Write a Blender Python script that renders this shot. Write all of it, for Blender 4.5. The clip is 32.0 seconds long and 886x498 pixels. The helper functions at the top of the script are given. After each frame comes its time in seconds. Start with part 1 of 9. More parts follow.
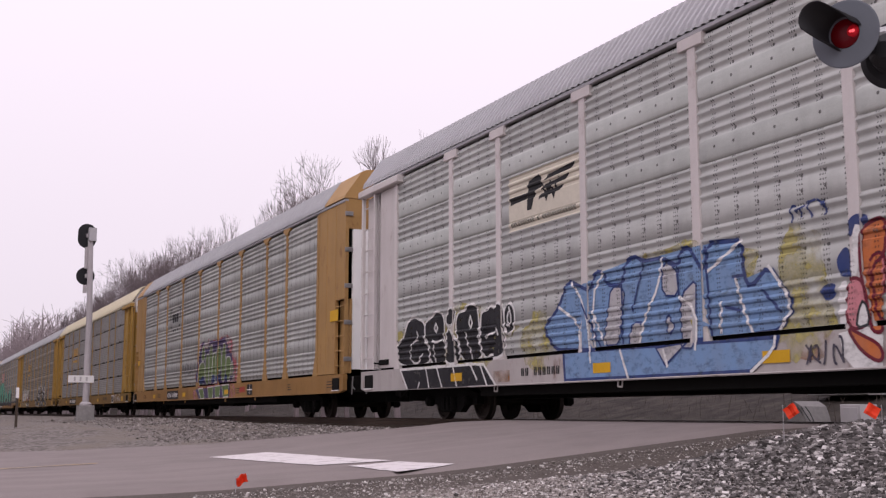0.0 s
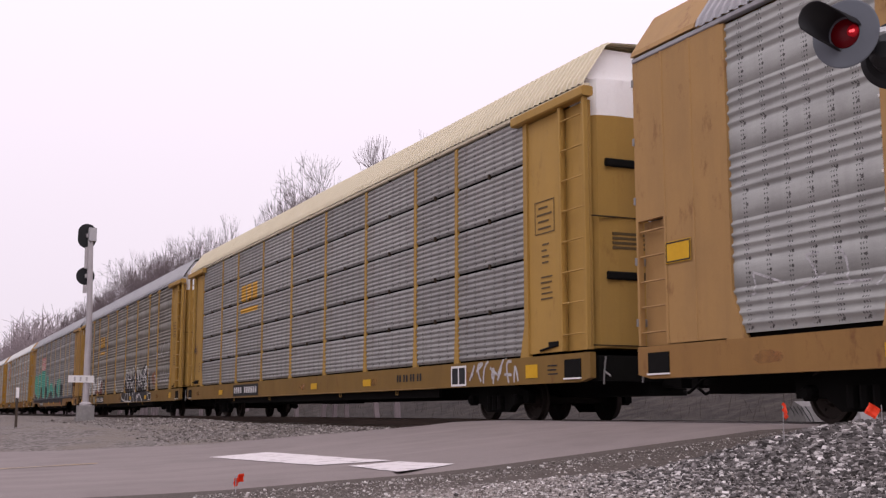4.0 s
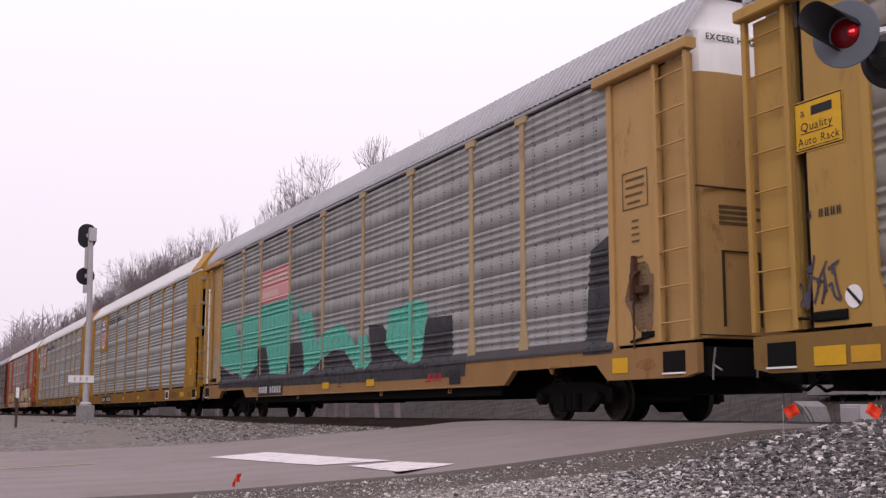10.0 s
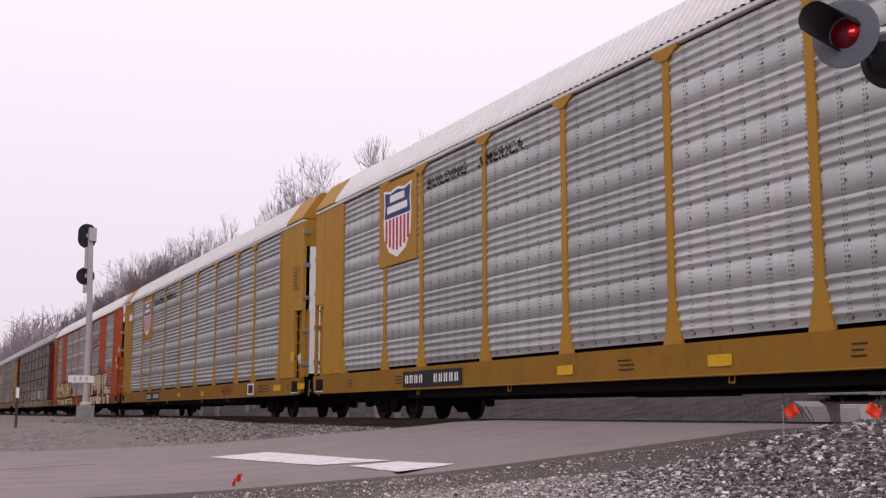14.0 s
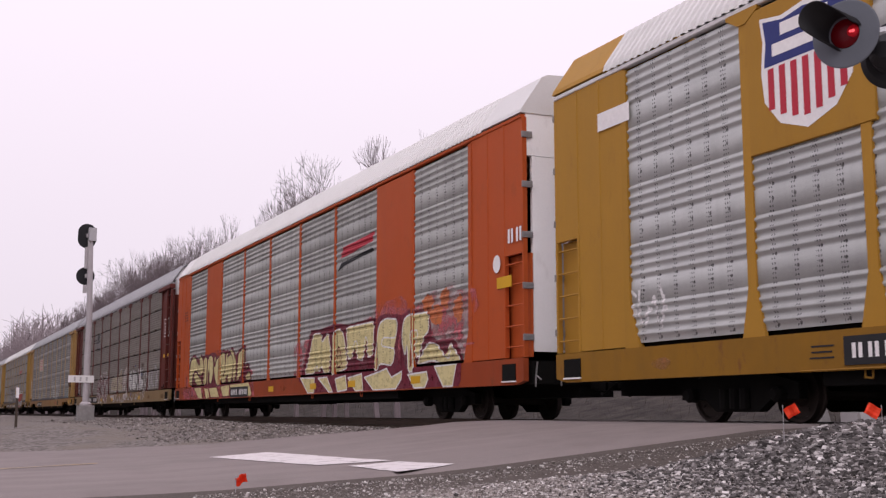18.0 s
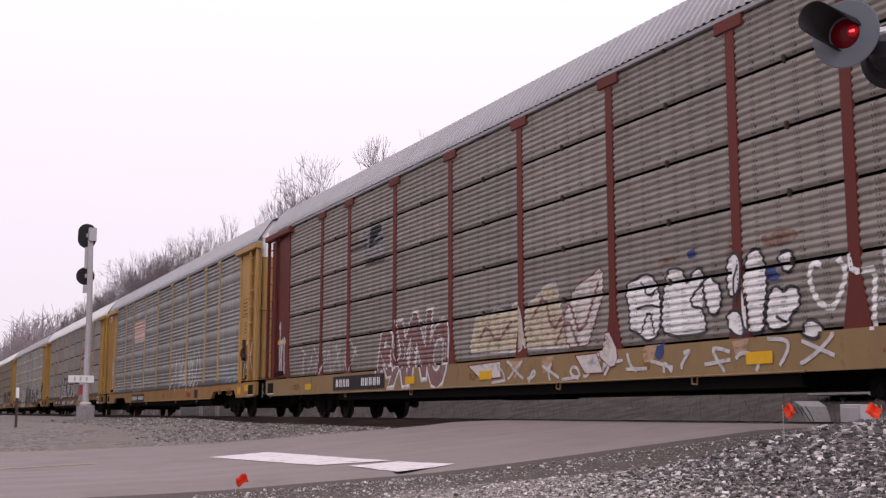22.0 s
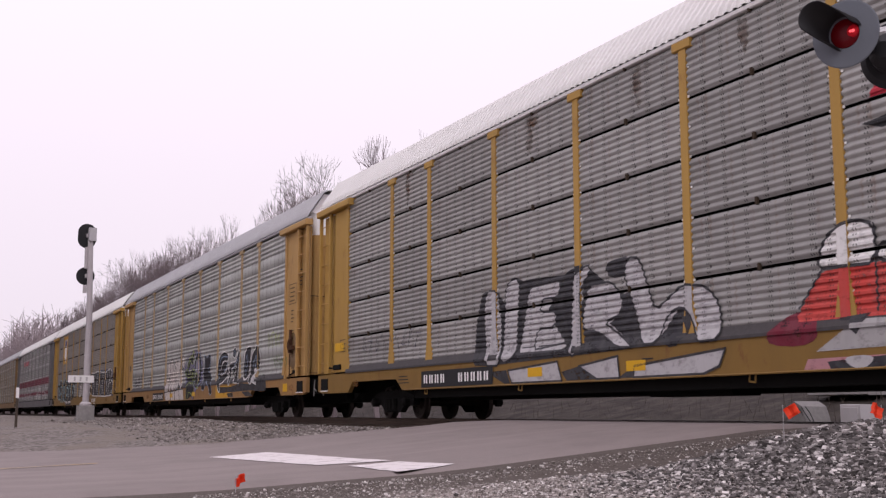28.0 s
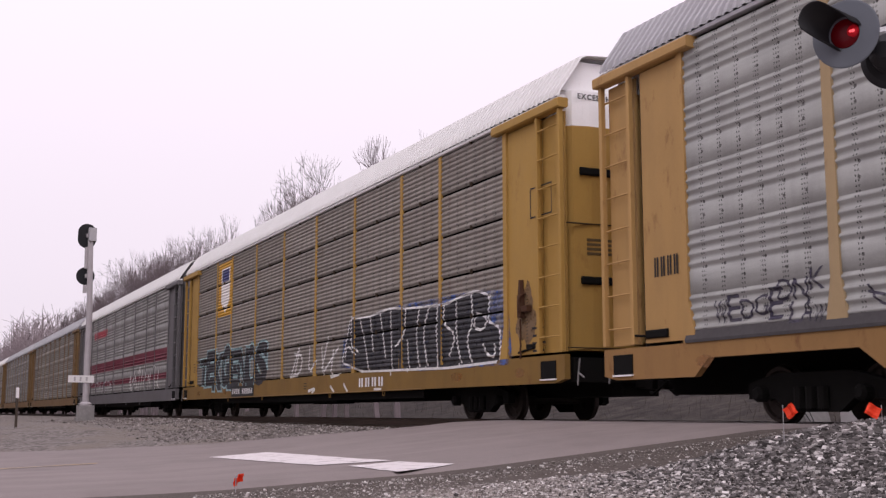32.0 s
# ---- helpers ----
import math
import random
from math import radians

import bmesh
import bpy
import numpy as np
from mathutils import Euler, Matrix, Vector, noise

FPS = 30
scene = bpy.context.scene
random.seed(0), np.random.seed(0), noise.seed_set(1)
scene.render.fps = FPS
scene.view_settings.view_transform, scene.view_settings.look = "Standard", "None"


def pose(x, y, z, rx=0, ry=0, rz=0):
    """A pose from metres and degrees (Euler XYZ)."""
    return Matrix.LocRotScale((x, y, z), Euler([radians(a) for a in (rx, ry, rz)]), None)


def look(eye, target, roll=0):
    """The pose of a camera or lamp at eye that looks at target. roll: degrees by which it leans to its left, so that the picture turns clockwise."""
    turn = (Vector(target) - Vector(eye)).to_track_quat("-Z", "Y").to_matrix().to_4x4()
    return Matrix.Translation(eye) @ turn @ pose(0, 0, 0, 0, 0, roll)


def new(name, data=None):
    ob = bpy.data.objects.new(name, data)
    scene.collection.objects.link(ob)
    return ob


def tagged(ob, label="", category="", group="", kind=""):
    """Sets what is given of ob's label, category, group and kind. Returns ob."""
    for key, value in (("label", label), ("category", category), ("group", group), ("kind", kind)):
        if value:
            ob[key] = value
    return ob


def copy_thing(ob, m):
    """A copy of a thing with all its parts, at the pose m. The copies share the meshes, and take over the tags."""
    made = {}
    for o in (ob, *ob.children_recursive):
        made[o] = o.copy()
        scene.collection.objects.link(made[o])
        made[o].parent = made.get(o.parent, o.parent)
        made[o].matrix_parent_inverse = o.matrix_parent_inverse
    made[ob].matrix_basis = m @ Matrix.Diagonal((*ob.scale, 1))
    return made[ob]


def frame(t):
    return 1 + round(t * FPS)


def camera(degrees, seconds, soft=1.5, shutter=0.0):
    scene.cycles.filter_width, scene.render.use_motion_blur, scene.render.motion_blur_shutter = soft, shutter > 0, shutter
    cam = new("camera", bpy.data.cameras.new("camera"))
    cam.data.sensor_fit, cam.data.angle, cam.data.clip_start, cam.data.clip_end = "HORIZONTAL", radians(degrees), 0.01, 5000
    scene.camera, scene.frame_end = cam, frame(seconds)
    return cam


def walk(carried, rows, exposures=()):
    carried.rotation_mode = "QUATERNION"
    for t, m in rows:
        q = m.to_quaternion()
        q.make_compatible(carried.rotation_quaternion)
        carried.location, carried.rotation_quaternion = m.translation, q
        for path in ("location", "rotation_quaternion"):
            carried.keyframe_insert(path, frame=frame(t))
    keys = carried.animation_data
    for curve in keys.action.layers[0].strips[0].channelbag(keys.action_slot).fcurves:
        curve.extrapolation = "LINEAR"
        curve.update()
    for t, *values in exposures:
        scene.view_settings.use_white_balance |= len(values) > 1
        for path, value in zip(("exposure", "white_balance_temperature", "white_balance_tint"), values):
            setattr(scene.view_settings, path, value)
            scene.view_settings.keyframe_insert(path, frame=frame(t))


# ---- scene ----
# the camera stands still beside the crossing; rails run along y, the rail tops are z = 0
EYE_Z = 0.13
cam = camera(42.4, 32.0, soft=1.3, shutter=0.05)
view = pose(0, 0, EYE_Z, 90 + 8.16, 0, -25.06)
walk(cam, [(0.0, view), (32.0, view)], exposures=[(0.0, -0.045), (2.0, -0.007), (4.0, 0.000), (7.0, 0.042), (9.0, 0.052), (11.0, 0.017), (13.0, -0.052), (16.0, -0.059),
                                                  (20.0, -0.056), (21.0, 0.028), (22.0, 0.070), (24.0, 0.025), (27.0, -0.007), (29.0, 0.014), (32.0, -0.007)])

# ---- light: an overcast, faintly lilac winter sky ----
world = bpy.data.worlds.new("overcast_sky")
scene.world = world
world.use_nodes = True
wn, wl = world.node_tree.nodes, world.node_tree.links
wn.clear()
sky = wn.new("ShaderNodeTexSky")
sky.sky_type, sky.sun_disc = "NISHITA", False
sky.sun_elevation, sky.sun_rotation = radians(48), radians(250)
sky_bg = wn.new("ShaderNodeBackground")
sky_bg.inputs[1].default_value = 0.05
cloud_bg = wn.new("ShaderNodeBackground")
cloud_bg.inputs[0].default_value = (0.975, 0.862, 0.975, 1)
cloud_bg.inputs[1].default_value = 1.06
sky_mix = wn.new("ShaderNodeMixShader")
sky_mix.inputs[0].default_value = 0.94
sky_out = wn.new("ShaderNodeOutputWorld")
wl.new(sky.outputs[0], sky_bg.inputs[0])
# an overcast sky is brightest overhead
sky_co, sky_sep, sky_ramp = wn.new("ShaderNodeTexCoord"), wn.new("ShaderNodeSeparateXYZ"), wn.new("ShaderNodeMapRange")
wl.new(sky_co.outputs["Generated"], sky_sep.inputs[0])
wl.new(sky_sep.outputs[2], sky_ramp.inputs["Value"])
sky_ramp.inputs["From Min"].default_value, sky_ramp.inputs["From Max"].default_value = 0.0, 1.0
sky_ramp.inputs["To Min"].default_value, sky_ramp.inputs["To Max"].default_value = 0.90, 1.68
wl.new(sky_ramp.outputs["Result"], cloud_bg.inputs[1])
wl.new(sky_bg.outputs[0], sky_mix.inputs[1])
wl.new(cloud_bg.outputs[0], sky_mix.inputs[2])
wl.new(sky_mix.outputs[0], sky_out.inputs[0])

sun = new("sun", bpy.data.lights.new("sun", "SUN"))
sun.data.energy, sun.data.angle, sun.data.color = 0.70, radians(25), (1.0, 0.97, 0.94)
sun.matrix_world = look((-26, -34, 40), (0, 0, 0))


# ---- materials ----
def tree_of(name):
    m = bpy.data.materials.new(name)
    m.use_nodes = True
    nt = m.node_tree
    b = nt.nodes["Principled BSDF"]
    b.inputs["Specular IOR Level"].default_value = 0.15
    return m, nt.nodes, nt.links, b


def mth(n, l, op, a, b=None, c=None):
    node = n.new("ShaderNodeMath")
    node.operation = op
    for k, v in enumerate((a, b, c)):
        if v is None:
            continue
        if isinstance(v, (int, float)):
            node.inputs[k].default_value = v
        else:
            l.new(v, node.inputs[k])
    return node.outputs[0]


def mixed(n, l, fac, a, b):
    node = n.new("ShaderNodeMix")
    node.data_type = "RGBA"
    for sock, v in ((node.inputs["Factor"], fac), (node.inputs["A"], a), (node.inputs["B"], b)):
        if isinstance(v, (int, float)):
            sock.default_value = v
        elif isinstance(v, tuple):
            sock.default_value = (*v[:3], 1)
        else:
            l.new(v, sock)
    return node.outputs["Result"]


def mapped(n, l, sx, sy, sz, kind="Object"):
    tc, mp = n.new("ShaderNodeTexCoord"), n.new("ShaderNodeMapping")
    mp.inputs["Scale"].default_value = (sx, sy, sz)
    l.new(tc.outputs[kind], mp.inputs[0])
    return mp.outputs[0]


def noisy(n, l, vec, scale, detail=3.0, rough=0.55):
    node = n.new("ShaderNodeTexNoise")
    node.inputs["Scale"].default_value, node.inputs["Detail"].default_value = scale, detail
    node.inputs["Roughness"].default_value = rough
    if vec is not None:
        l.new(vec, node.inputs["Vector"])
    return node.outputs["Fac"]


def ramp(n, l, fac, lo, hi):
    node = n.new("ShaderNodeMapRange")
    node.inputs["From Min"].default_value, node.inputs["From Max"].default_value = lo, hi
    l.new(fac, node.inputs["Value"])
    return node.outputs["Result"]


def bumped(n, l, bsdf, height, strength=0.3, dist=0.01):
    b = n.new("ShaderNodeBump")
    b.inputs["Strength"].default_value, b.inputs["Distance"].default_value = strength, dist
    l.new(height, b.inputs["Height"])
    l.new(b.outputs[0], bsdf.inputs["Normal"])


MATS = {}


def paint(name, col, dirt=(0.10, 0.075, 0.06), amount=0.45, rough=0.55, metal=0.0, rust=0.0, spread=0.10):
    """Weathered paint: vertical dirt streaks, blotches, fine grain, some rust."""
    if name in MATS:
        return MATS[name]
    m, n, l, b = tree_of(name)
    streak = noisy(n, l, mapped(n, l, 2.2, 2.2, 0.30), 1.3, 5, 0.6)
    blotch = noisy(n, l, mapped(n, l, 1, 1, 1), 0.9, 5, 0.65)
    grain = noisy(n, l, mapped(n, l, 1, 1, 1), 38, 3)
    fac = mth(n, l, "MULTIPLY", ramp(n, l, streak, 0.45, 0.85), amount * 0.42)
    c = mixed(n, l, fac, col, dirt)
    c = mixed(n, l, mth(n, l, "MULTIPLY", ramp(n, l, blotch, 0.45, 0.8), amount * 0.8), c, tuple(0.55 * a + 0.45 * d for a, d in zip(col, dirt)))
    info = n.new("ShaderNodeObjectInfo")
    shade = mth(n, l, "ADD", mth(n, l, "MULTIPLY", mth(n, l, "ADD", info.outputs["Random"], grain), spread), 1.0 - spread)
    hsv = n.new("ShaderNodeHueSaturation")
    l.new(c, hsv.inputs["Color"])
    l.new(shade, hsv.inputs["Value"])
    c = hsv.outputs[0]
    if rust:
        spots = noisy(n, l, mapped(n, l, 1, 1, 0.5), 3.2, 6, 0.7)
        c = mixed(n, l, mth(n, l, "MULTIPLY", ramp(n, l, spots, 0.58, 0.70), rust), c, (0.13, 0.05, 0.025))
    l.new(c, b.inputs["Base Color"])
    b.inputs["Metallic"].default_value = metal
    b.inputs["Specular IOR Level"].default_value = 0.12
    l.new(mth(n, l, "ADD", mth(n, l, "MULTIPLY", blotch, 0.25), rough - 0.12), b.inputs["Roughness"])
    bumped(n, l, b, mth(n, l, "ADD", grain, blotch), 0.12, 0.006)
    MATS[name] = m
    return m


def sheet(name, col, dirt, amount, metal=0.35, rough=0.5, rust=0.0, holes=True, rivet=0.8, punched=0.85):
    """Galvanised side sheet: columns of small punched holes, streaks, stains."""
    if name in MATS:
        return MATS[name]
    m, n, l, b = tree_of(name)
    streak = noisy(n, l, mapped(n, l, 2.0, 2.0, 0.28), 1.6, 5)
    band = noisy(n, l, mapped(n, l, 0.35, 0.35, 3.0), 1.5, 3)
    blotch = noisy(n, l, mapped(n, l, 1, 1, 1), 1.3, 5, 0.65)
    grain = noisy(n, l, mapped(n, l, 1, 1, 1), 60, 2)
    info = n.new("ShaderNodeObjectInfo")
    c = mixed(n, l, mth(n, l, "MULTIPLY", ramp(n, l, streak, 0.42, 0.85), amount * 0.55), col, dirt)
    c = mixed(n, l, mth(n, l, "MULTIPLY", ramp(n, l, band, 0.35, 0.75), amount * 0.8), c, dirt)
    c = mixed(n, l, mth(n, l, "MULTIPLY", ramp(n, l, blotch, 0.5, 0.85), 0.35), c, tuple(0.6 * v for v in dirt))
    if rust:
        rs = noisy(n, l, mapped(n, l, 7, 7, 0.5), 1.5, 4)
        c = mixed(n, l, mth(n, l, "MULTIPLY", ramp(n, l, rs, 0.60, 0.72), rust), c, (0.16, 0.08, 0.05))
    hsv = n.new("ShaderNodeHueSaturation")
    l.new(c, hsv.inputs["Color"])
    l.new(mth(n, l, "ADD", mth(n, l, "MULTIPLY", mth(n, l, "ADD", info.outputs["Random"], grain), 0.20), 0.76), hsv.inputs["Value"])
    c = hsv.outputs[0]
    if holes:
        sep = n.new("ShaderNodeSeparateXYZ")
        l.new(mapped(n, l, 1, 1, 1), sep.inputs[0])
        py, pz = sep.outputs[1], sep.outputs[2]
        fy = mth(n, l, "SUBTRACT", mth(n, l, "FRACT", mth(n, l, "MULTIPLY", py, 23.0)), 0.5)
        fz = mth(n, l, "SUBTRACT", mth(n, l, "FRACT", mth(n, l, "MULTIPLY", pz, 17.0)), 0.5)
        dist = mth(n, l, "SQRT", mth(n, l, "ADD", mth(n, l, "MULTIPLY", fy, fy), mth(n, l, "MULTIPLY", fz, fz)))
        hole = mth(n, l, "LESS_THAN", dist, 0.24)
        col_mask = mth(n, l, "LESS_THAN", mth(n, l, "FRACT", mth(n, l, "ADD", mth(n, l, "MULTIPLY", py, 2.6), 0.55)), 0.26)
        ry = mth(n, l, "SUBTRACT", mth(n, l, "FRACT", mth(n, l, "MULTIPLY", py, 2.6)), 0.5)
        rz = mth(n, l, "SUBTRACT", mth(n, l, "FRACT", mth(n, l, "DIVIDE", mth(n, l, "ADD", pz, -0.62), 0.865)), 0.30)
        rz2 = mth(n, l, "SUBTRACT", mth(n, l, "ABSOLUTE", rz), 0.105)
        rd = mth(n, l, "ADD", mth(n, l, "POWER", mth(n, l, "MULTIPLY", ry, 0.385), 2.0), mth(n, l, "POWER", mth(n, l, "MULTIPLY", rz2, 0.865), 2.0))
        c = mixed(n, l, mth(n, l, "MULTIPLY", mth(n, l, "LESS_THAN", rd, 0.00048), rivet), c, (0.035, 0.03, 0.03))
        c = mixed(n, l, mth(n, l, "MULTIPLY", mth(n, l, "MULTIPLY", hole, col_mask), punched), c, (0.03, 0.03, 0.03))
    l.new(c, b.inputs["Base Color"])
    b.inputs["Metallic"].default_value = metal
    l.new(mth(n, l, "ADD", mth(n, l, "MULTIPLY", streak, 0.3), rough - 0.12), b.inputs["Roughness"])
    bumped(n, l, b, mth(n, l, "ADD", grain, mth(n, l, "MULTIPLY", blotch, 2.0)), 0.15, 0.008)
    MATS[name] = m
    return m


def spray(name, col, wear=0.35, thin=0.0):
    """Sprayed paint that lies thin and worn on the metal; thin: a mist through which the sheet shows."""
    if name in MATS:
        return MATS[name]
    m, n, l, b = tree_of(name)
    fade = noisy(n, l, mapped(n, l, 1.5, 1.5, 0.9), 2.2, 5, 0.65)
    streak = noisy(n, l, mapped(n, l, 6, 6, 0.5), 1.5, 3)
    c = mixed(n, l, mth(n, l, "MULTIPLY", ramp(n, l, fade, 0.4, 0.85), wear), col, (0.20, 0.19, 0.19))
    c = mixed(n, l, mth(n, l, "MULTIPLY", ramp(n, l, streak, 0.5, 0.8), wear * 0.6), c, tuple(0.6 * v for v in col))
    # the punched holes of the sheet show through the paint
    sep = n.new("ShaderNodeSeparateXYZ")
    l.new(mapped(n, l, 1, 1, 1), sep.inputs[0])
    py, pz = sep.outputs[1], sep.outputs[2]
    fy = mth(n, l, "SUBTRACT", mth(n, l, "FRACT", mth(n, l, "MULTIPLY", py, 23.0)), 0.5)
    fz = mth(n, l, "SUBTRACT", mth(n, l, "FRACT", mth(n, l, "MULTIPLY", pz, 17.0)), 0.5)
    dist = mth(n, l, "SQRT", mth(n, l, "ADD", mth(n, l, "MULTIPLY", fy, fy), mth(n, l, "MULTIPLY", fz, fz)))
    cols = mth(n, l, "LESS_THAN", mth(n, l, "FRACT", mth(n, l, "ADD", mth(n, l, "MULTIPLY", py, 2.6), 0.55)), 0.26)
    on = mth(n, l, "MULTIPLY", mth(n, l, "LESS_THAN", dist, 0.24), mth(n, l, "MULTIPLY", cols, mth(n, l, "GREATER_THAN", pz, 1.12)))
    c = mixed(n, l, mth(n, l, "MULTIPLY", on, 0.8), c, (0.03, 0.03, 0.03))
    l.new(c, b.inputs["Base Color"])
    b.inputs["Roughness"].default_value = 0.6
    chips = ramp(n, l, noisy(n, l, mapped(n, l, 1, 1, 1.6), 5.5, 7, 0.72), 0.50, 0.66)
    bare = mth(n, l, "MULTIPLY", chips, 0.25 + 0.6 * wear)
    if thin:
        mist = ramp(n, l, noisy(n, l, mapped(n, l, 1, 1, 1), 2.6, 6, 0.6), 0.36, 0.62)
        bare = mth(n, l, "MAXIMUM", bare, mth(n, l, "ADD", mth(n, l, "MULTIPLY", mist, 1.0 - thin), thin))
    clear, coat = n.new("ShaderNodeBsdfTransparent"), n.new("ShaderNodeMixShader")
    l.new(bare, coat.inputs[0])
    l.new(b.outputs[0], coat.inputs[1])
    l.new(clear.outputs[0], coat.inputs[2])
    l.new(coat.outputs[0], n["Material Output"].inputs[0])
    MATS[name] = m
    return m


def plain(name, col, rough=0.6, metal=0.0, grain=0.25, scale=14.0, bump=0.2):
    if name in MATS:
        return MATS[name]
    m, n, l, b = tree_of(name)
    f = noisy(n, l, mapped(n, l, 1, 1, 1), scale, 5, 0.6)
    g = noisy(n, l, mapped(n, l, 1, 1, 1), scale * 0.12, 3)
    c = mixed(n, l, mth(n, l, "MULTIPLY", f, grain * 1.6), tuple(min(1, v * 1.15) for v in col), tuple(v * 0.45 for v in col))
    c = mixed(n, l, mth(n, l, "MULTIPLY", ramp(n, l, g, 0.4, 0.8), grain), c, tuple(v * 0.6 for v in col))
    l.new(c, b.inputs["Base Color"])
    b.inputs["Roughness"].default_value, b.inputs["Metallic"].default_value = rough, metal
    bumped(n, l, b, f, bump, 0.01)
    MATS[name] = m
    return m


def glowing(name, col, strength):
    m, n, l, b = tree_of(name)
    b.inputs["Base Color"].default_value = (*col, 1)
    b.inputs["Emission Color"].default_value = (*col, 1)
    b.inputs["Emission Strength"].default_value = strength
    b.inputs["Roughness"].default_value = 0.25
    return m


# ---- mesh tools ----
class Geo:
    """Collects vertices and faces of one mesh."""

    def __init__(self):
        self.v, self.f = [], []

    def box(self, x0, x1, y0, y1, z0, z1, c=0.0):
        """A box; c chamfers its four edges along the longest axis."""
        size = (x1 - x0, y1 - y0, z1 - z0)
        ax = max(range(3), key=lambda k: size[k])
        lo, hi = (x0, y0, z0), (x1, y1, z1)
        a, b = [k for k in range(3) if k != ax]
        if c > 0:
            pts = [(lo[a] + c, lo[b]), (hi[a] - c, lo[b]), (hi[a], lo[b] + c), (hi[a], hi[b] - c), (hi[a] - c, hi[b]), (lo[a] + c, hi[b]), (lo[a], hi[b] - c), (lo[a], lo[b] + c)]
        else:
            pts = [(lo[a], lo[b]), (hi[a], lo[b]), (hi[a], hi[b]), (lo[a], hi[b])]
        self.prism(pts, a, b, ax, lo[ax], hi[ax])
        return self

    def prism(self, pts, a, b, ax, s0, s1):
        n0, k = len(self.v), len(pts)
        for s in (s0, s1):
            for p, q in pts:
                co = [0.0, 0.0, 0.0]
                co[a], co[b], co[ax] = p, q, s
                self.v.append(tuple(co))
        for i in range(k):
            j = (i + 1) % k
            self.f.append((n0 + i, n0 + j, n0 + k + j, n0 + k + i))
        self.f.append(tuple(range(n0 + k - 1, n0 - 1, -1)))
        self.f.append(tuple(range(n0 + k, n0 + 2 * k)))
        return self

    def tube(self, p, q, r0, r1=None, sides=6, caps=True):
        r1 = r0 if r1 is None else r1
        p, q = Vector(p), Vector(q)
        d = (q - p).normalized()
        u = d.cross(Vector((0, 0, 1)) if abs(d.z) < 0.9 else Vector((1, 0, 0))).normalized()
        w = d.cross(u)
        n0 = len(self.v)
        for c, r in ((p, r0), (q, r1)):
            for i in range(sides):
                a = 2 * math.pi * i / sides
                self.v.append(tuple(c + u * (r * math.cos(a)) + w * (r * math.sin(a))))
        for i in range(sides):
            j = (i + 1) % sides
            self.f.append((n0 + i, n0 + j, n0 + sides + j, n0 + sides + i))
        if caps:
            self.f.append(tuple(range(n0 + sides - 1, n0 - 1, -1)))
            self.f.append(tuple(range(n0 + sides, n0 + 2 * sides)))
        return self

    def lathe(self, prof, centre, axis, sides=20, up=None):
        """Turns (radius, offset) pairs round an axis through centre."""
        c, d = Vector(centre), Vector(axis).normalized()
        u = d.cross(Vector((0, 0, 1)) if abs(d.z) < 0.9 else Vector((1, 0, 0))).normalized()
        w = d.cross(u)
        n0 = len(self.v)
        for r, o in prof:
            for i in range(sides):
                a = 2 * math.pi * i / sides
                self.v.append(tuple(c + d * o + u * (r * math.cos(a)) + w * (r * math.sin(a))))
        for k in range(len(prof) - 1):
            for i in range(sides):
                j = (i + 1) % sides
                a, b = n0 + k * sides, n0 + (k + 1) * sides
                self.f.append((a + i, a + j, b + j, b + i))
        self.f.append(tuple(range(n0 + sides - 1, n0 - 1, -1)))
        e = n0 + (len(prof) - 1) * sides
        self.f.append(tuple(range(e, e + sides)))
        return self

    def grid(self, rows):
        """Rows of points of equal length, joined by quads."""
        n0, w = len(self.v), len(rows[0])
        for r in rows:
            self.v.extend(r)
        for i in range(len(rows) - 1):
            for j in range(w - 1):
                a = n0 + i * w + j
                self.f.append((a, a + 1, a + w + 1, a + w))
        return self

    def mesh(self, name, smooth=False):
        me = bpy.data.meshes.new(name)
        me.from_pydata(self.v, [], self.f)
        bm = bmesh.new()
        bm.from_mesh(me)
        bmesh.ops.recalc_face_normals(bm, faces=bm.faces)
        bm.to_mesh(me)
        bm.free()
        if smooth:
            me.polygons.foreach_set("use_smooth", [True] * len(me.polygons))
        return me


def part(name, data, material, parent, label="", at=(0, 0, 0), turn=0.0):
    """One mesh object under a thing or a part, with its own material."""
    me = data.mesh(name) if isinstance(data, Geo) else data
    if not me.materials:
        me.materials.append(material)
    ob = new(name, me)
    ob.parent = parent
    ob.location = at
    ob.rotation_euler = (0, 0, radians(turn))
    if me.materials[0] != material:
        ob.material_slots[0].link = "OBJECT"
        ob.material_slots[0].material = material
    if label:
        ob["label"] = label
    return ob


def thing(name, data, material, label, category, group="", kind="", at=(0, 0, 0), turn=0.0):
    ob = part(name, data, material, None, "", at, turn) if data else new(name)
    if not data:
        ob.location = at
        ob.rotation_euler = (0, 0, radians(turn))
    return tagged(ob, label, category, group, kind)

# ---- ground, road and track ----
SIDE = 9.416            # from the camera across to the side of the cars
TRACK_X = SIDE + 1.50   # middle of the track
ROAD_Y0, ROAD_Y1 = 9.95, 18.35


def flare(x):
    """How far the road's far edge swings out where it widens away from the crossing."""
    return 0.6 * min(9.0, max(0.0, 8.0 - x))


def road_z(x):
    return float(np.interp(x, [-60, 0, 2.5, 4.8, 7.4, 8.6, 9.5, 12.5, 14, 18, 60, 200], [-0.66, -0.58, -0.52, -0.40, -0.15, -0.03, 0.0, 0.0, -0.08, -0.35, -0.5, -0.5]))


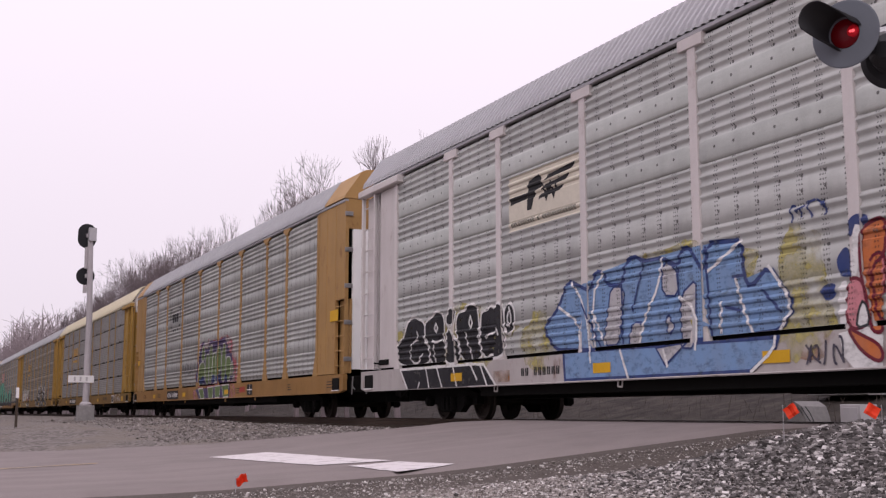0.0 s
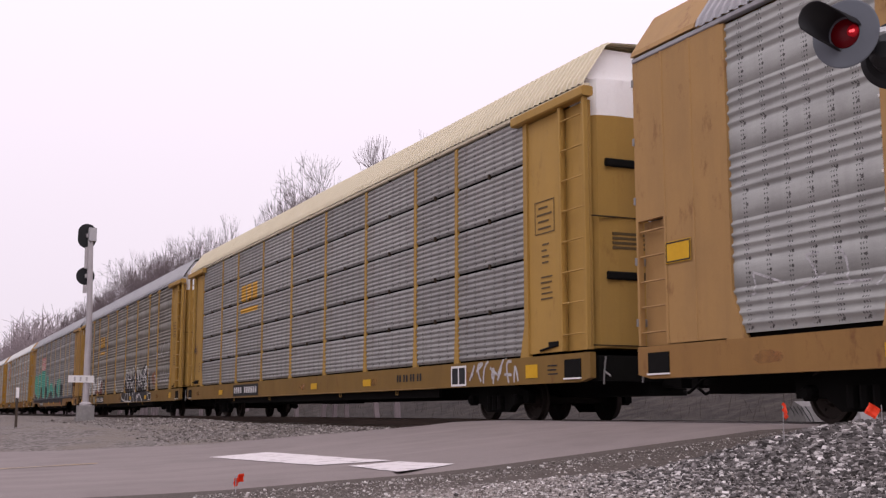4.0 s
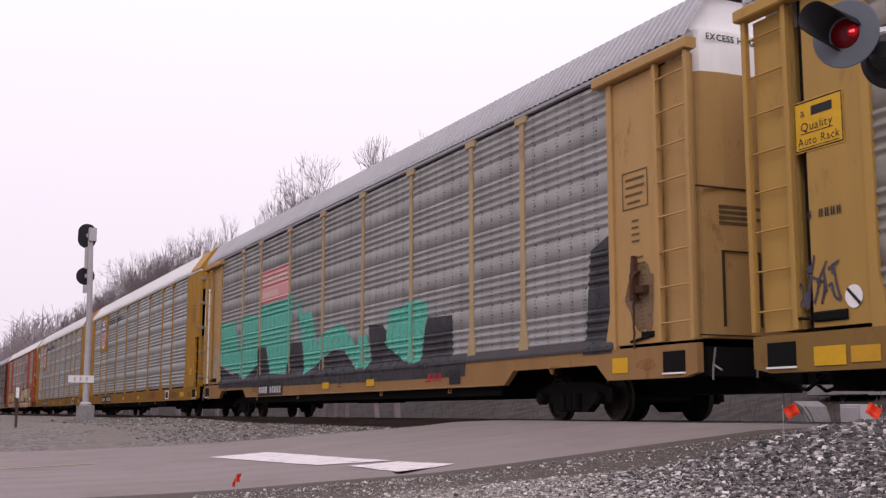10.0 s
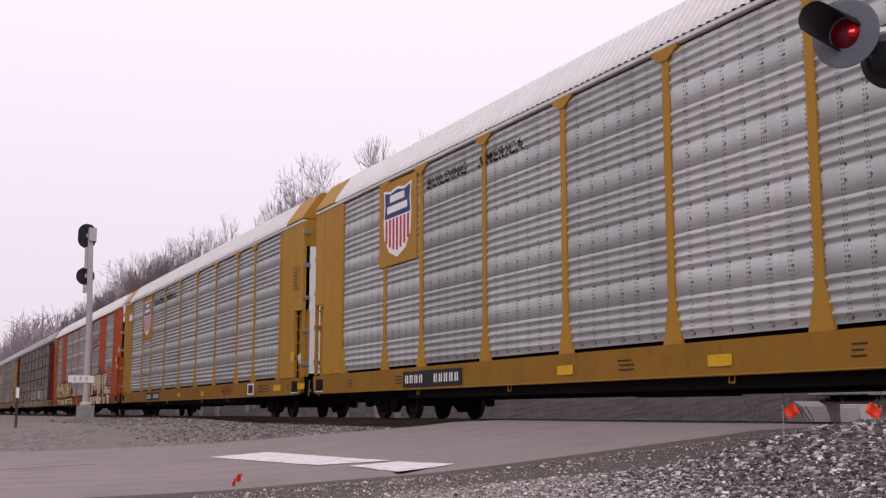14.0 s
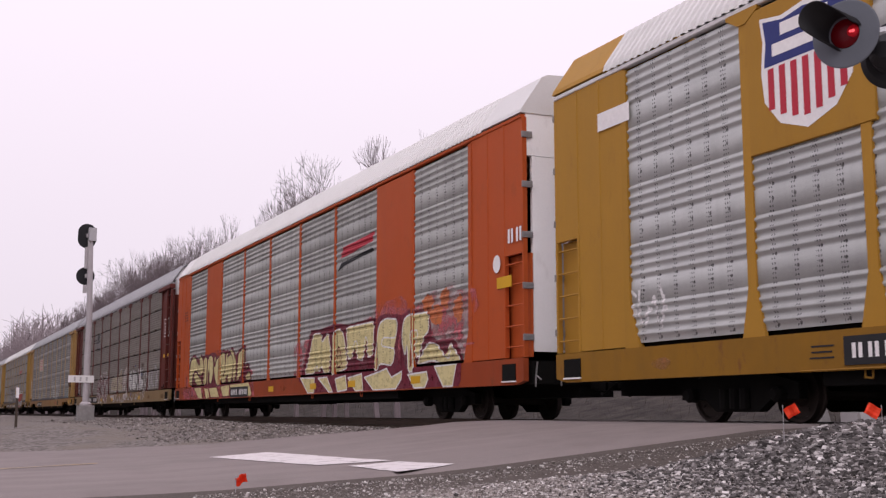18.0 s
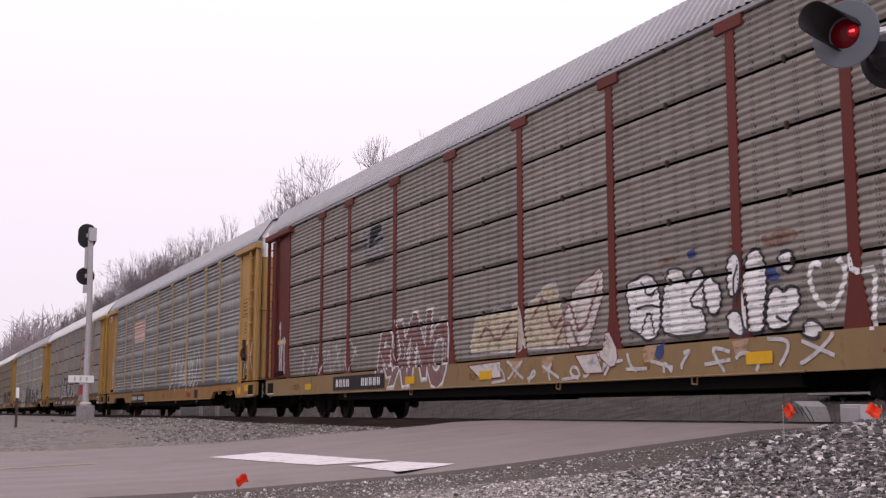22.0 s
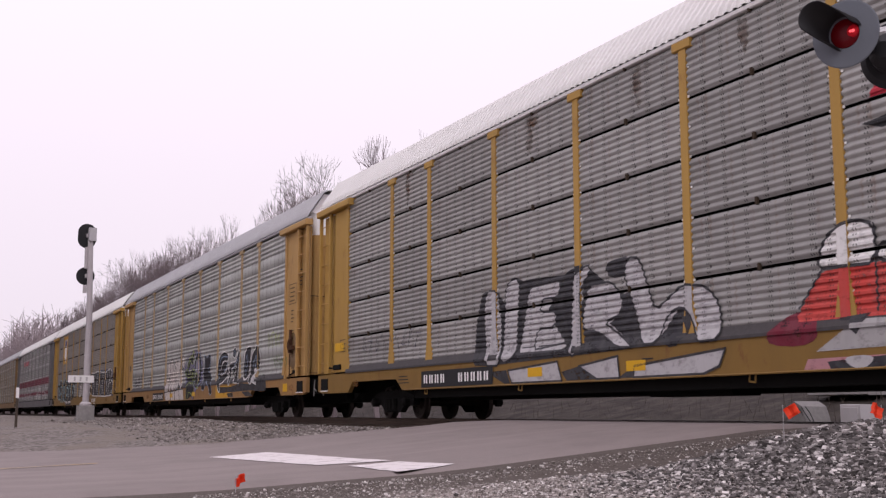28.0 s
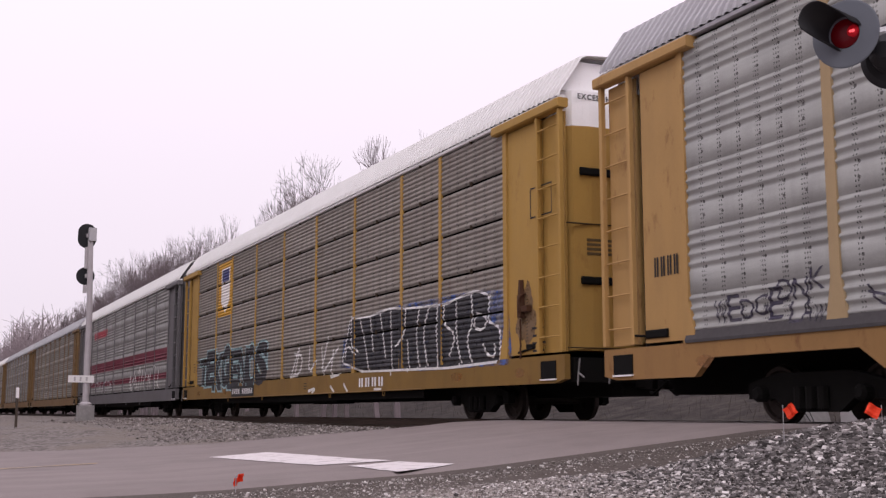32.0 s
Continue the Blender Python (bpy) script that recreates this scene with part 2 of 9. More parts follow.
def smooth(a, b, v):
    t = min(1.0, max(0.0, (v - a) / (b - a)))
    return t * t * (3 - 2 * t)


def ground_z(x, y):
    bank = float(np.interp(x, [-60, 0, 3, 6, 8.2, 9.1, 12.8, 14.2, 23, 31, 60, 300], [-0.75, -0.55, -0.48, -0.33, -0.24, -0.20, -0.20, -0.42, -0.40, 1.5, 1.9, 3.5]))
    near = -0.66 + 0.05 * noise.noise((x * 0.7, y * 0.7, 3))
    heap = 0.79 * math.exp(-(((x - 7.5) / 2.4) ** 2 + ((y - 6.3) / 2.5) ** 2)) + 0.12 * math.exp(-(((x - 4.4) / 1.6) ** 2 + ((y - 8.3) / 1.0) ** 2))
    near = max(near + heap, -0.2 if 9.3 < x < 12.6 else -9)
    rz = road_z(x) - 0.03
    if y > 14:
        k = smooth(ROAD_Y1 + flare(x) - 0.2, ROAD_Y1 + flare(x) + 1.0, y)
        bank += 0.20 * smooth(22, 33, y) * (1 - smooth(7.6, 8.8, x)) * smooth(-6, -1, x)
        z = rz * (1 - k) + bank * k
        z += 0.16 * math.exp(-(((x - 3.2) / 1.5) ** 2 + ((y - 29) / 5.0) ** 2))
        z += 0.03 * k * noise.noise((x * 0.9, y * 0.5, 0))
    else:
        k = 1 - smooth(ROAD_Y0 - 1.3, ROAD_Y0 - 0.1, y)
        z = rz * (1 - k) + near * k
    return z


def ground_material():
    m, n, l, b = tree_of("gravel_and_dry_grass")
    co = mapped(n, l, 1, 1, 1)
    vor = n.new("ShaderNodeTexVoronoi")
    vor.inputs["Scale"].default_value = 16
    l.new(co, vor.inputs["Vector"])
    fine = noisy(n, l, co, 45, 4)
    big = noisy(n, l, co, 0.6, 5, 0.6)
    grey = mixed(n, l, ramp(n, l, vor.outputs["Color"], 0.2, 0.9), (0.10, 0.088, 0.080), (0.36, 0.325, 0.305))
    grey = mixed(n, l, mth(n, l, "MULTIPLY", fine, 0.5), grey, (0.085, 0.073, 0.066))
    sand = mixed(n, l, fine, (0.13, 0.110, 0.092), (0.27, 0.235, 0.205))
    c = mixed(n, l, ramp(n, l, big, 0.45, 0.62), grey, sand)
    sep = n.new("ShaderNodeSeparateXYZ")
    l.new(co, sep.inputs[0])
    far = ramp(n, l, sep.outputs[1], 17.0, 20.0)
    soil = mixed(n, l, noisy(n, l, co, 9, 6, 0.7), (0.20, 0.168, 0.15), (0.46, 0.41, 0.38))
    # mud along the near road edge, with the edge's shadow line painted in
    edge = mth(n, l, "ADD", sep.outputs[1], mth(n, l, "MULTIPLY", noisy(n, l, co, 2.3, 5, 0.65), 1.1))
    mud_and_edge_shade = mth(n, l, "MULTIPLY", ramp(n, l, edge, 9.05, 9.75), 0.9)
    soil = mixed(n, l, mud_and_edge_shade, soil, mixed(n, l, fine, (0.035, 0.028, 0.024), (0.105, 0.088, 0.078)))
    c = mixed(n, l, far, soil, mixed(n, l, 0.12, c, (0.05, 0.042, 0.036)))
    grass = mixed(n, l, ramp(n, l, noisy(n, l, mapped(n, l, 1, 1, 0.5), 1.1, 6, 0.65), 0.35, 0.7), (0.014, 0.011, 0.0095), (0.060, 0.050, 0.043))
    c = mixed(n, l, ramp(n, l, sep.outputs[0], 13.5, 17.0), c, grass)
    l.new(c, b.inputs["Base Color"])
    b.inputs["Roughness"].default_value = 0.92
    bumped(n, l, b, mth(n, l, "ADD", vor.outputs["Distance"], fine), 0.7, 0.03)
    return m


def spaced(lo, fine_lo, fine_hi, hi, step):
    mid = list(np.arange(fine_lo, fine_hi, step))
    out, s, v = [], step, fine_hi
    while v < hi:
        out.append(v)
        s *= 1.35
        v += s
    left, s, v = [], step, fine_lo
    while v > lo:
        s *= 1.35
        v -= s
        left.append(v)
    return left[::-1] + mid + out + [hi + s]


gxs, gys = spaced(-900, -1, 15, 1500, 0.3), spaced(-700, 2.5, 45, 2500, 0.35)
ground = Geo().grid([[(x, y, ground_z(x, y)) for y in gys] for x in gxs])
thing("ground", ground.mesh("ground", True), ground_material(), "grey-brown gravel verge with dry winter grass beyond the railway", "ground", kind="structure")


def asphalt_material():
    m, n, l, b = tree_of("worn_asphalt")
    co = mapped(n, l, 1, 1, 1)
    fine = noisy(n, l, co, 90, 3)
    mid = noisy(n, l, co, 1.4, 6, 0.65)
    tracks = noisy(n, l, mapped(n, l, 0.12, 1.6, 1), 1.0, 3)
    c = mixed(n, l, fine, (0.160, 0.136, 0.130), (0.250, 0.214, 0.206))
    c = mixed(n, l, mth(n, l, "MULTIPLY", ramp(n, l, mid, 0.45, 0.75), 0.45), c, (0.128, 0.108, 0.102))
    c = mixed(n, l, mth(n, l, "MULTIPLY", ramp(n, l, tracks, 0.5, 0.7), 0.4), c, (0.253, 0.217, 0.209))
    l.new(c, b.inputs["Base Color"])
    b.inputs["Roughness"].default_value = 0.8
    bumped(n, l, b, fine, 0.25, 0.004)
    return m


road = Geo()
rys = list(np.linspace(ROAD_Y0, ROAD_Y1, 24))
rows = []
for x in list(np.arange(-120, -2, 3.0)) + list(np.arange(-2, 9.9, 0.2)):
    w0, w1 = 0.10 * noise.noise((x * 1.3, 0, 5)), 0.10 * noise.noise((x * 1.1, 7, 5))
    ys = [rys[0] + w0] + rys[1:-1] + [rys[-1] + w1]
    ys = [y + flare(x) * ((y - ROAD_Y0) / (ROAD_Y1 - ROAD_Y0)) ** 2 for y in ys]
    rows.append([(x, y, road_z(x) + 0.006 * noise.noise((x * 0.5, y * 0.5, 9)) - (0.06 if y in (ys[0], ys[-1]) else 0)) for y in ys])
road.grid(rows)
thing("road", road.mesh("road", True), asphalt_material(), "worn pale grey asphalt road rising to the level crossing", "road", kind="structure")
road_far = Geo().grid([[(x, y, road_z(x)) for y in rys] for x in list(np.arange(12.1, 40, 0.8)) + list(np.arange(40, 220, 8.0))])
thing("road", road_far.mesh("road", True), bpy.data.materials["worn_asphalt"], "worn grey asphalt road leading away behind the railway", "road", kind="structure")
deck = Geo()
deck.box(9.9, TRACK_X - 0.80, ROAD_Y0, ROAD_Y1, -0.2, -0.004)
deck.box(TRACK_X - 0.66, TRACK_X + 0.66, ROAD_Y0, ROAD_Y1, -0.2, -0.004)
deck.box(TRACK_X + 0.80, 12.1, ROAD_Y0, ROAD_Y1, -0.2, -0.004)
thing("crossing_deck", deck, bpy.data.materials["worn_asphalt"], "asphalt panels between the rails of the level crossing", "crossing deck", kind="structure")


def decal_on_road(name, pts, mat, label):
    """A painted mark that follows the road: corners in order, cut fine along the first side."""
    g, n = Geo(), 10
    a, b, c, d = pts
    rows = []
    for i in range(n + 1):
        t = i / n
        p, q = (a[0] + (b[0] - a[0]) * t, a[1] + (b[1] - a[1]) * t), (d[0] + (c[0] - d[0]) * t, d[1] + (c[1] - d[1]) * t)
        row = []
        for j in range(5):
            s = j / 4
            x, y = p[0] + (q[0] - p[0]) * s, p[1] + (q[1] - p[1]) * s
            if i not in (0, n) and j in (0, 4):
                x += 0.05 * noise.noise((x * 4, y * 4, 2))
            row.append((x, y, road_z(x) + 0.006 * noise.noise((x * 0.5, y * 0.5, 9)) + 0.007))
        rows.append(row)
    thing(name, g.grid(rows), mat, label, "road marking", kind="structure")


def road_paint(name, col, gone):
    m, n, l, b = tree_of(name)
    f = noisy(n, l, mapped(n, l, 1, 1, 1), 5.0, 6, 0.7)
    c = mixed(n, l, ramp(n, l, f, gone, gone + 0.2), col, (0.27, 0.24, 0.235))
    l.new(c, b.inputs["Base Color"])
    b.inputs["Roughness"].default_value = 0.7
    return m


white_paint, yellow_paint = road_paint("road_white", (0.62, 0.58, 0.58), 0.52), road_paint("road_yellow", (0.46, 0.33, 0.16), 0.44)
decal_on_road("stop_line", [(3.70, 15.25), (4.10, 11.95), (4.87, 11.75), (4.55, 15.5)], white_paint, "worn white stop line painted across the road")
decal_on_road("stop_line", [(4.26, 11.45), (4.28, 10.15), (5.02, 10.45), (4.85, 11.5)], white_paint, "shorter worn white piece of the stop line")
decal_on_road("centre_line", [(0.9, 15.05), (2.32, 15.50), (2.32, 15.60), (0.9, 15.14)], yellow_paint, "faded yellow centre line on the road")

# ---- track ----
rail_mat = plain("rail_steel", (0.10, 0.075, 0.06), 0.55, 0.4)
tie_mat = plain("tie_wood", (0.07, 0.055, 0.045), 0.9)
rail = Geo()
prof = [(-0.035, 0.0), (0.035, 0.0), (0.035, -0.04), (0.01, -0.05), (0.01, -0.14), (0.07, -0.16), (0.07, -0.172), (-0.07, -0.172), (-0.07, -0.16), (-0.01, -0.14), (-0.01, -0.05), (-0.035, -0.04)]
rail.prism(prof, 0, 2, 1, -60, 900)
rail_mesh = rail.mesh("rail")
for side in (-0.753, 0.753):
    thing("rail", rail_mesh, rail_mat, "rusty brown steel rail with a bright running edge", "rail", "rails of the track", "structure", at=(TRACK_X + side, 0, 0))
tie_mesh = Geo().box(-1.3, 1.3, -0.11, 0.11, -0.36, -0.175, 0.015).mesh("tie")
bed = thing("track_bed", Geo().box(TRACK_X - 1.9, TRACK_X + 1.9, -60, 900, -0.5, -0.24, 0.1), plain("ballast_bed", (0.13, 0.115, 0.105), 0.95, 0, 0.8, 20, 0.8), "dark grey ballast bed under the rails", "track bed", kind="structure")
for k in range(160):
    y = 18.7 + k * 0.52
    part("tie", tie_mesh, tie_mat, bed, at=(TRACK_X, y, 0))


def stones(name, count, area, size, seed, label, cols):
    """Broken stones, each with its own facets, strewn over the ground."""
    rng = np.random.default_rng(seed)
    corner = np.array([[x, y, z] for x in (-1, 1) for y in (-1, 1) for z in (-1, 1)], float)
    faces = np.array([(0, 1, 3, 2), (4, 6, 7, 5), (0, 4, 5, 1), (2, 3, 7, 6), (0, 2, 6, 4), (1, 5, 7, 3)])
    spots = []
    while len(spots) < count:
        x, y = area(rng)
        if x is not None:
            spots.append((x, y, ground_z(x, y)))
    spots = np.array(spots)
    s = rng.uniform(*size, count) * (0.45 + rng.random(count) ** 4 * 1.5)
    if size[1] > 0.035 and spots[:, 1].max() < 9:   # the heap's skirt holds the finer stones
        s *= 0.5 + 0.6 * np.clip((spots[:, 0] - 4.3) / 2.2, 0, 1)
    c = corner[None] * rng.uniform(0.35, 1.0, (count, 8, 3)) * (s[:, None] * rng.uniform((0.7, 0.6, 0.4), (1.3, 1.0, 0.8), (count, 3)))[:, None] * 0.5
    a, t = rng.uniform(0, 6.28, count), rng.uniform(-0.8, 0.8, count)
    ca, sa, ct, st = np.cos(a)[:, None], np.sin(a)[:, None], np.cos(t)[:, None], np.sin(t)[:, None]
    x, y, z = c[..., 0], c[..., 1], c[..., 2]
    y, z = y * ct - z * st, y * st + z * ct
    x, y = x * ca - y * sa, x * sa + y * ca
    co = np.stack([x, y, z], -1) + spots[:, None]
    co[..., 2] += s[:, None] * 0.15
    v = co.reshape(-1, 3).tolist()
    f = (faces[None] + 8 * np.arange(count)[:, None, None]).reshape(-1, 4).tolist()
    me = bpy.data.meshes.new(name)
    me.from_pydata(v, [], f)
    m, n, l, b = tree_of(name)
    geo = n.new("ShaderNodeNewGeometry")
    cr = n.new("ShaderNodeValToRGB")
    cr.color_ramp.interpolation = "LINEAR"
    e = cr.color_ramp.elements
    e[0].position, e[0].color = 0.0, (*cols[0], 1)
    e[1].position, e[1].color = 1.0, (*cols[3], 1)
    for p, q in ((0.42, cols[1]), (0.80, cols[2])):
        e.new(p).color = (*q, 1)
    l.new(geo.outputs["Random Per Island"], cr.inputs[0])
    c = mixed(n, l, mth(n, l, "MULTIPLY", noisy(n, l, mapped(n, l, 1, 1, 1), 70, 3), 0.5), cr.outputs[0], tuple(0.5 * w for w in cols[1]))
    l.new(c, b.inputs["Base Color"])
    b.inputs["Roughness"].default_value = 0.85
    thing(name, me, m, label, "stones", kind="stuff")


def heap_area(rng):
    x, y = rng.uniform(3.9, 9.6), rng.uniform(3.4, 8.6)
    d = smooth(4.2, 5.2, x) * (1 - smooth(7.0, 8.2, y))
    dirx = math.degrees(math.atan2(x, y))
    if rng.random() > 0.03 + 0.9 * d or dirx < 14 or dirx > 50:
        return None, None
    return x, y


def grit_area(rng):
    x, y = rng.uniform(2.2, 9.2), rng.uniform(5.2, 9.75)
    d = math.exp(-(((x - 4.5) / 0.9) ** 2 + ((y - 7.2) / 0.9) ** 2))
    dirx = math.degrees(math.atan2(x, y))
    if rng.random() > 0.16 + 0.8 * d or dirx < 10 or dirx > 50:
        return None, None
    return x, y


def bank_area(rng):
    x = rng.uniform(4.2, 9.8)
    y = ROAD_Y1 + flare(x) + 0.4 + 26 * rng.random() ** 1.5
    if rng.random() > smooth(3.5, 7.5, x):
        return None, None
    return x, y


STONE_COLS = ((0.03, 0.027, 0.026), (0.11, 0.10, 0.097), (0.25, 0.23, 0.225), (0.85, 0.81, 0.79))
stones("broken_stone_heap", 75000, heap_area, (0.014, 0.042), 3, "heap of grey and white broken ballast stones", STONE_COLS)
stones("road_grit", 66000, grit_area, (0.008, 0.022), 7, "pale grit strewn over the brown verge", ((0.11, 0.095, 0.085), (0.27, 0.24, 0.225), (0.50, 0.46, 0.44), (0.85, 0.82, 0.80)))
stones("ballast_stones", 16000, bank_area, (0.022, 0.055), 5, "strewn brown-grey ballast stones beside the track", ((0.10, 0.087, 0.080), (0.20, 0.176, 0.165), (0.30, 0.27, 0.255), (0.50, 0.46, 0.43)))

# ---- the train of covered car carriers ----
HALF = 13.75                                   # half the body's length
EDGES = (-11.77, -9.02, -7.05, -4.21, -1.40, 1.40, 4.21, 7.05, 9.02, 11.77)
ZB, ZT = 1.07, 5.17                            # foot and head of the side sheets
SHEET_X, POST_X, SILL_X = 1.450, 1.490, 1.505  # how far each layer of the side stands out
WHEEL_R = 0.36


def ran(t):
    """How far the train has rolled after t seconds."""
    return 9.878 * t + 0.0086 * t * t


GAP = 0.045   # open slot between the sill and the sheets


def ribbed(h):
    """Height and depth pairs of a sheet with groups of four rounded ribs between flat lapped bands; it hangs clear of the sill."""
    out = [(GAP, 0.0)]
    for k in range(5):
        if k:
            low = 0.62 + (k - 1) * 0.865
            out += [(low + 0.010, 0.0), (low + 0.015, 0.007), (low + 0.17, 0.012), (low + 0.312, 0.017), (low + 0.330, 0.0)]
        for r in range(4):
            q = 0.165 + k * 0.865 + r * 0.135
            out += [(q - 0.036, 0.0), (q - 0.014, 0.027), (q + 0.012, 0.030), (q + 0.044, 0.0)]
    return [p for p in out if p[0] < h - 0.01] + [(h, 0.0)]


def fluted(h):
    """Height and depth pairs of a sheet with narrow flutes."""
    out, n = [(0.0, 0.0)], 8
    p = (h - 0.02) / n
    for k in range(n):
        q = 0.01 + k * p
        out += [(q + 0.1 * p, 0.004), (q + 0.3 * p, 0.026), (q + 0.62 * p, 0.026), (q + 0.92 * p, 0.004)]
    return out + [(h, 0.0)]


TIER_H, SLOT = 0.785, 0.044
RIBBED = ribbed(ZT - ZB)
FLUTED = [(k * (TIER_H + SLOT) + z, d) for k in range(5) for z, d in fluted(TIER_H)]


def sheet_mesh(name, prof, w):
    g = Geo()
    rows = [[(-d, -w / 2, z), (-d, w / 2, z)] for z, d in prof]
    g.grid([list(r) for r in rows])
    front = len(g.f)
    top = len(g.v)
    g.v += list(g.v)
    n0 = len(g.v)
    g.v += [(0.02, -w / 2, prof[0][0]), (0.02, w / 2, prof[0][0]), (0.02, w / 2, prof[-1][0]), (0.02, -w / 2, prof[-1][0])]
    g.f += [(top, n0, n0 + 1, top + 1), (2 * top - 2, 2 * top - 1, n0 + 2, n0 + 3), tuple([n0] + list(range(top, 2 * top, 2)) + [n0 + 3]), tuple([n0 + 1] + list(range(top + 1, 2 * top, 2)) + [n0 + 2])]
    me = bpy.data.meshes.new(name)
    me.from_pydata(g.v, [], g.f)
    me.polygons.foreach_set("use_smooth", [i < front for i in range(len(g.f))])
    return me


def strip_mesh(w, tier):
    """Rounded cover strip over the lap joint above one group of ribs, drawn in at both ends."""
    mid, half, rows = 0.62 + (tier - 1) * 0.865 + 0.155, 0.165, []
    for y, k, d in ((0.08, 0.70, 0.012), (0.12, 0.88, 0.030), (0.20, 1.0, 0.040)):
        rows.append((-w / 2 + y, k, d))
    rows += [(-y, k, d) for y, k, d in reversed(rows)]
    return Geo().grid([[(-0.004 - d * math.sin(math.pi * i / 8) ** 0.6, y, mid - half * k * math.cos(math.pi * i / 8)) for i in range(9)] for y, k, d in rows]).mesh("cover_strip", True)


SHARED = {}


def shared(key, make):
    if key not in SHARED:
        SHARED[key] = make()
    return SHARED[key]


# half the width of a post and of its splayed foot, by kind
POST_W = {"slim": (0.056, 0.10), "thin": (0.078, 0.19), "cap": (0.085, 0.21), "splay": (0.076, 0.21)}


def post_mesh(kind):
    g = Geo()
    (w, foot), x0, x1 = POST_W[kind], -SHEET_X + 0.01, -POST_X
    zt, zm = ZT + 0.02, 1.65
    out = [(-foot, ZB - 0.03), (foot, ZB - 0.03), (w, zm), (w, zt), (-w, zt), (-w, zm)]
    g.prism(out, 1, 2, 0, x1, x0)
    if kind == "cap":
        g.box(x1 - 0.022, x0, -0.27, 0.27, zt - 0.14, zt + 0.03, 0.012)
    elif kind == "thin":
        g.box(x1 - 0.02, x0, -0.2, 0.2, zt - 0.10, zt + 0.03, 0.012)
    elif kind == "splay":
        g.prism([(-w, zt - 0.15), (w, zt - 0.15), (0.30, zt - 0.02), (0.30, zt + 0.03), (-0.30, zt + 0.03), (-0.30, zt - 0.02)], 1, 2, 0, x1 - 0.02, x0)
    return g.mesh("post")


ROOF_PROF = [(1.50, 5.29), (1.47, 5.37), (1.06, 5.97), (0.95, 6.02), (0.0, 6.10), (-0.95, 6.02), (-1.06, 5.97), (-1.47, 5.37), (-1.50, 5.29)]


def roof_mesh(y0, y1, pitch=0.175, amp=0.05):
    n = max(1, round((y1 - y0) / pitch))
    p = (y1 - y0) / n
    g, rows = Geo(), []
    for k in range(n):
        for f, d in ((0.0, 0.0), (0.45, 0.0), (0.55, amp), (0.90, amp)):
            y = y0 + (k + f) * p
            rows.append([(x * (1 + d * 0.55), y, z + (d * 0.6 if abs(x) < 1.48 else 0.0)) for x, z in ROOF_PROF])
    rows.append([(x, y1, z) for x, z in ROOF_PROF])
    return g.grid(rows).mesh("roof")


def cap_mesh(y0, y1):
    g = Geo()
    g.prism([(x * 1.012, z + 0.02) for x, z in ROOF_PROF], 0, 2, 1, y0, y1)
    return g.mesh("roof_cap")


def sill_mesh(arch):
    g = Geo()
    lo = 0.60
    pts = [(-HALF, 0.66), (-HALF + 0.3, lo)]
    if arch:
        pts += [(-11.6, lo), (-11.3, 0.84), (-8.7, 0.84), (-8.35, lo), (8.35, lo), (8.7, 0.84), (11.3, 0.84), (11.6, lo)]
    pts += [(HALF - 0.3, lo), (HALF, 0.66), (HALF, ZB - 0.02), (-HALF, ZB - 0.02)]
    g.prism(pts, 1, 2, 0, -SILL_X, -SILL_X + 0.10)
    g.tube((-SILL_X - 0.005, -8.2, lo + 0.005), (-SILL_X - 0.005, 8.2, lo + 0.005), 0.016, sides=6)
    for y in (-6.1, -2.6, 3.3, 7.2):
        g.tube((-SILL_X + 0.03, y - 0.06, lo), (-SILL_X + 0.03, y - 0.05, lo - 0.10), 0.012, sides=5)
        g.tube((-SILL_X + 0.03, y - 0.05, lo - 0.10), (-SILL_X + 0.03, y + 0.06, lo - 0.09), 0.012, sides=5)
        g.tube((-SILL_X + 0.03, y + 0.06, lo - 0.09), (-SILL_X + 0.03, y + 0.05, lo), 0.012, sides=5)
    return g.mesh("side_sill")


def truck_mesh():
    g = Geo()
    for s in (-1, 1):
        x0, x1 = s * 0.93, s * 1.07
        g.prism([(-1.16, 0.30), (-1.16, 0.50), (-0.62, 0.62), (0.62, 0.62), (1.16, 0.50), (1.16, 0.30), (0.66, 0.30), (0.42, 0.14), (-0.42, 0.14), (-0.66, 0.30)], 1, 2, 0, min(x0, x1), max(x0, x1))
        for y in (-0.2, 0.0, 0.2):
            g.tube((s * 1.10, y, 0.18), (s * 1.10, y, 0.44), 0.075, sides=8)
        for y in (-0.865, 0.865):
            g.lathe([(0.10, 0), (0.10, 0.12), (0.06, 0.16)], (s * 1.06, y, WHEEL_R), (s, 0, 0), 10)
    g.box(-1.0, 1.0, -0.22, 0.22, 0.34, 0.60)
    return g.mesh("truck")


def wheelset_mesh():
    g = Geo()
    for s in (-1, 1):
        g.lathe([(0.06, -0.09), (0.20, -0.02), (0.30, -0.03), (0.39, -0.05), (0.39, -0.02), (WHEEL_R, -0.005), (WHEEL_R - 0.005, 0.07), (0.31, 0.07), (0.29, 0.035), (0.16, 0.03), (0.12, 0.08)], (s * 0.745, 0, 0), (s, 0, 0), 24)
        for k in range(4):
            a = k * math.pi / 2 + 0.4
            g.lathe([(0.025, 0), (0.025, 0.02)], (s * 0.775, 0.23 * math.cos(a), 0.23 * math.sin(a)), (s, 0, 0), 6)
    g.tube((-0.98, 0, 0), (0.98, 0, 0), 0.075, sides=10)
    return g.mesh("wheelset")


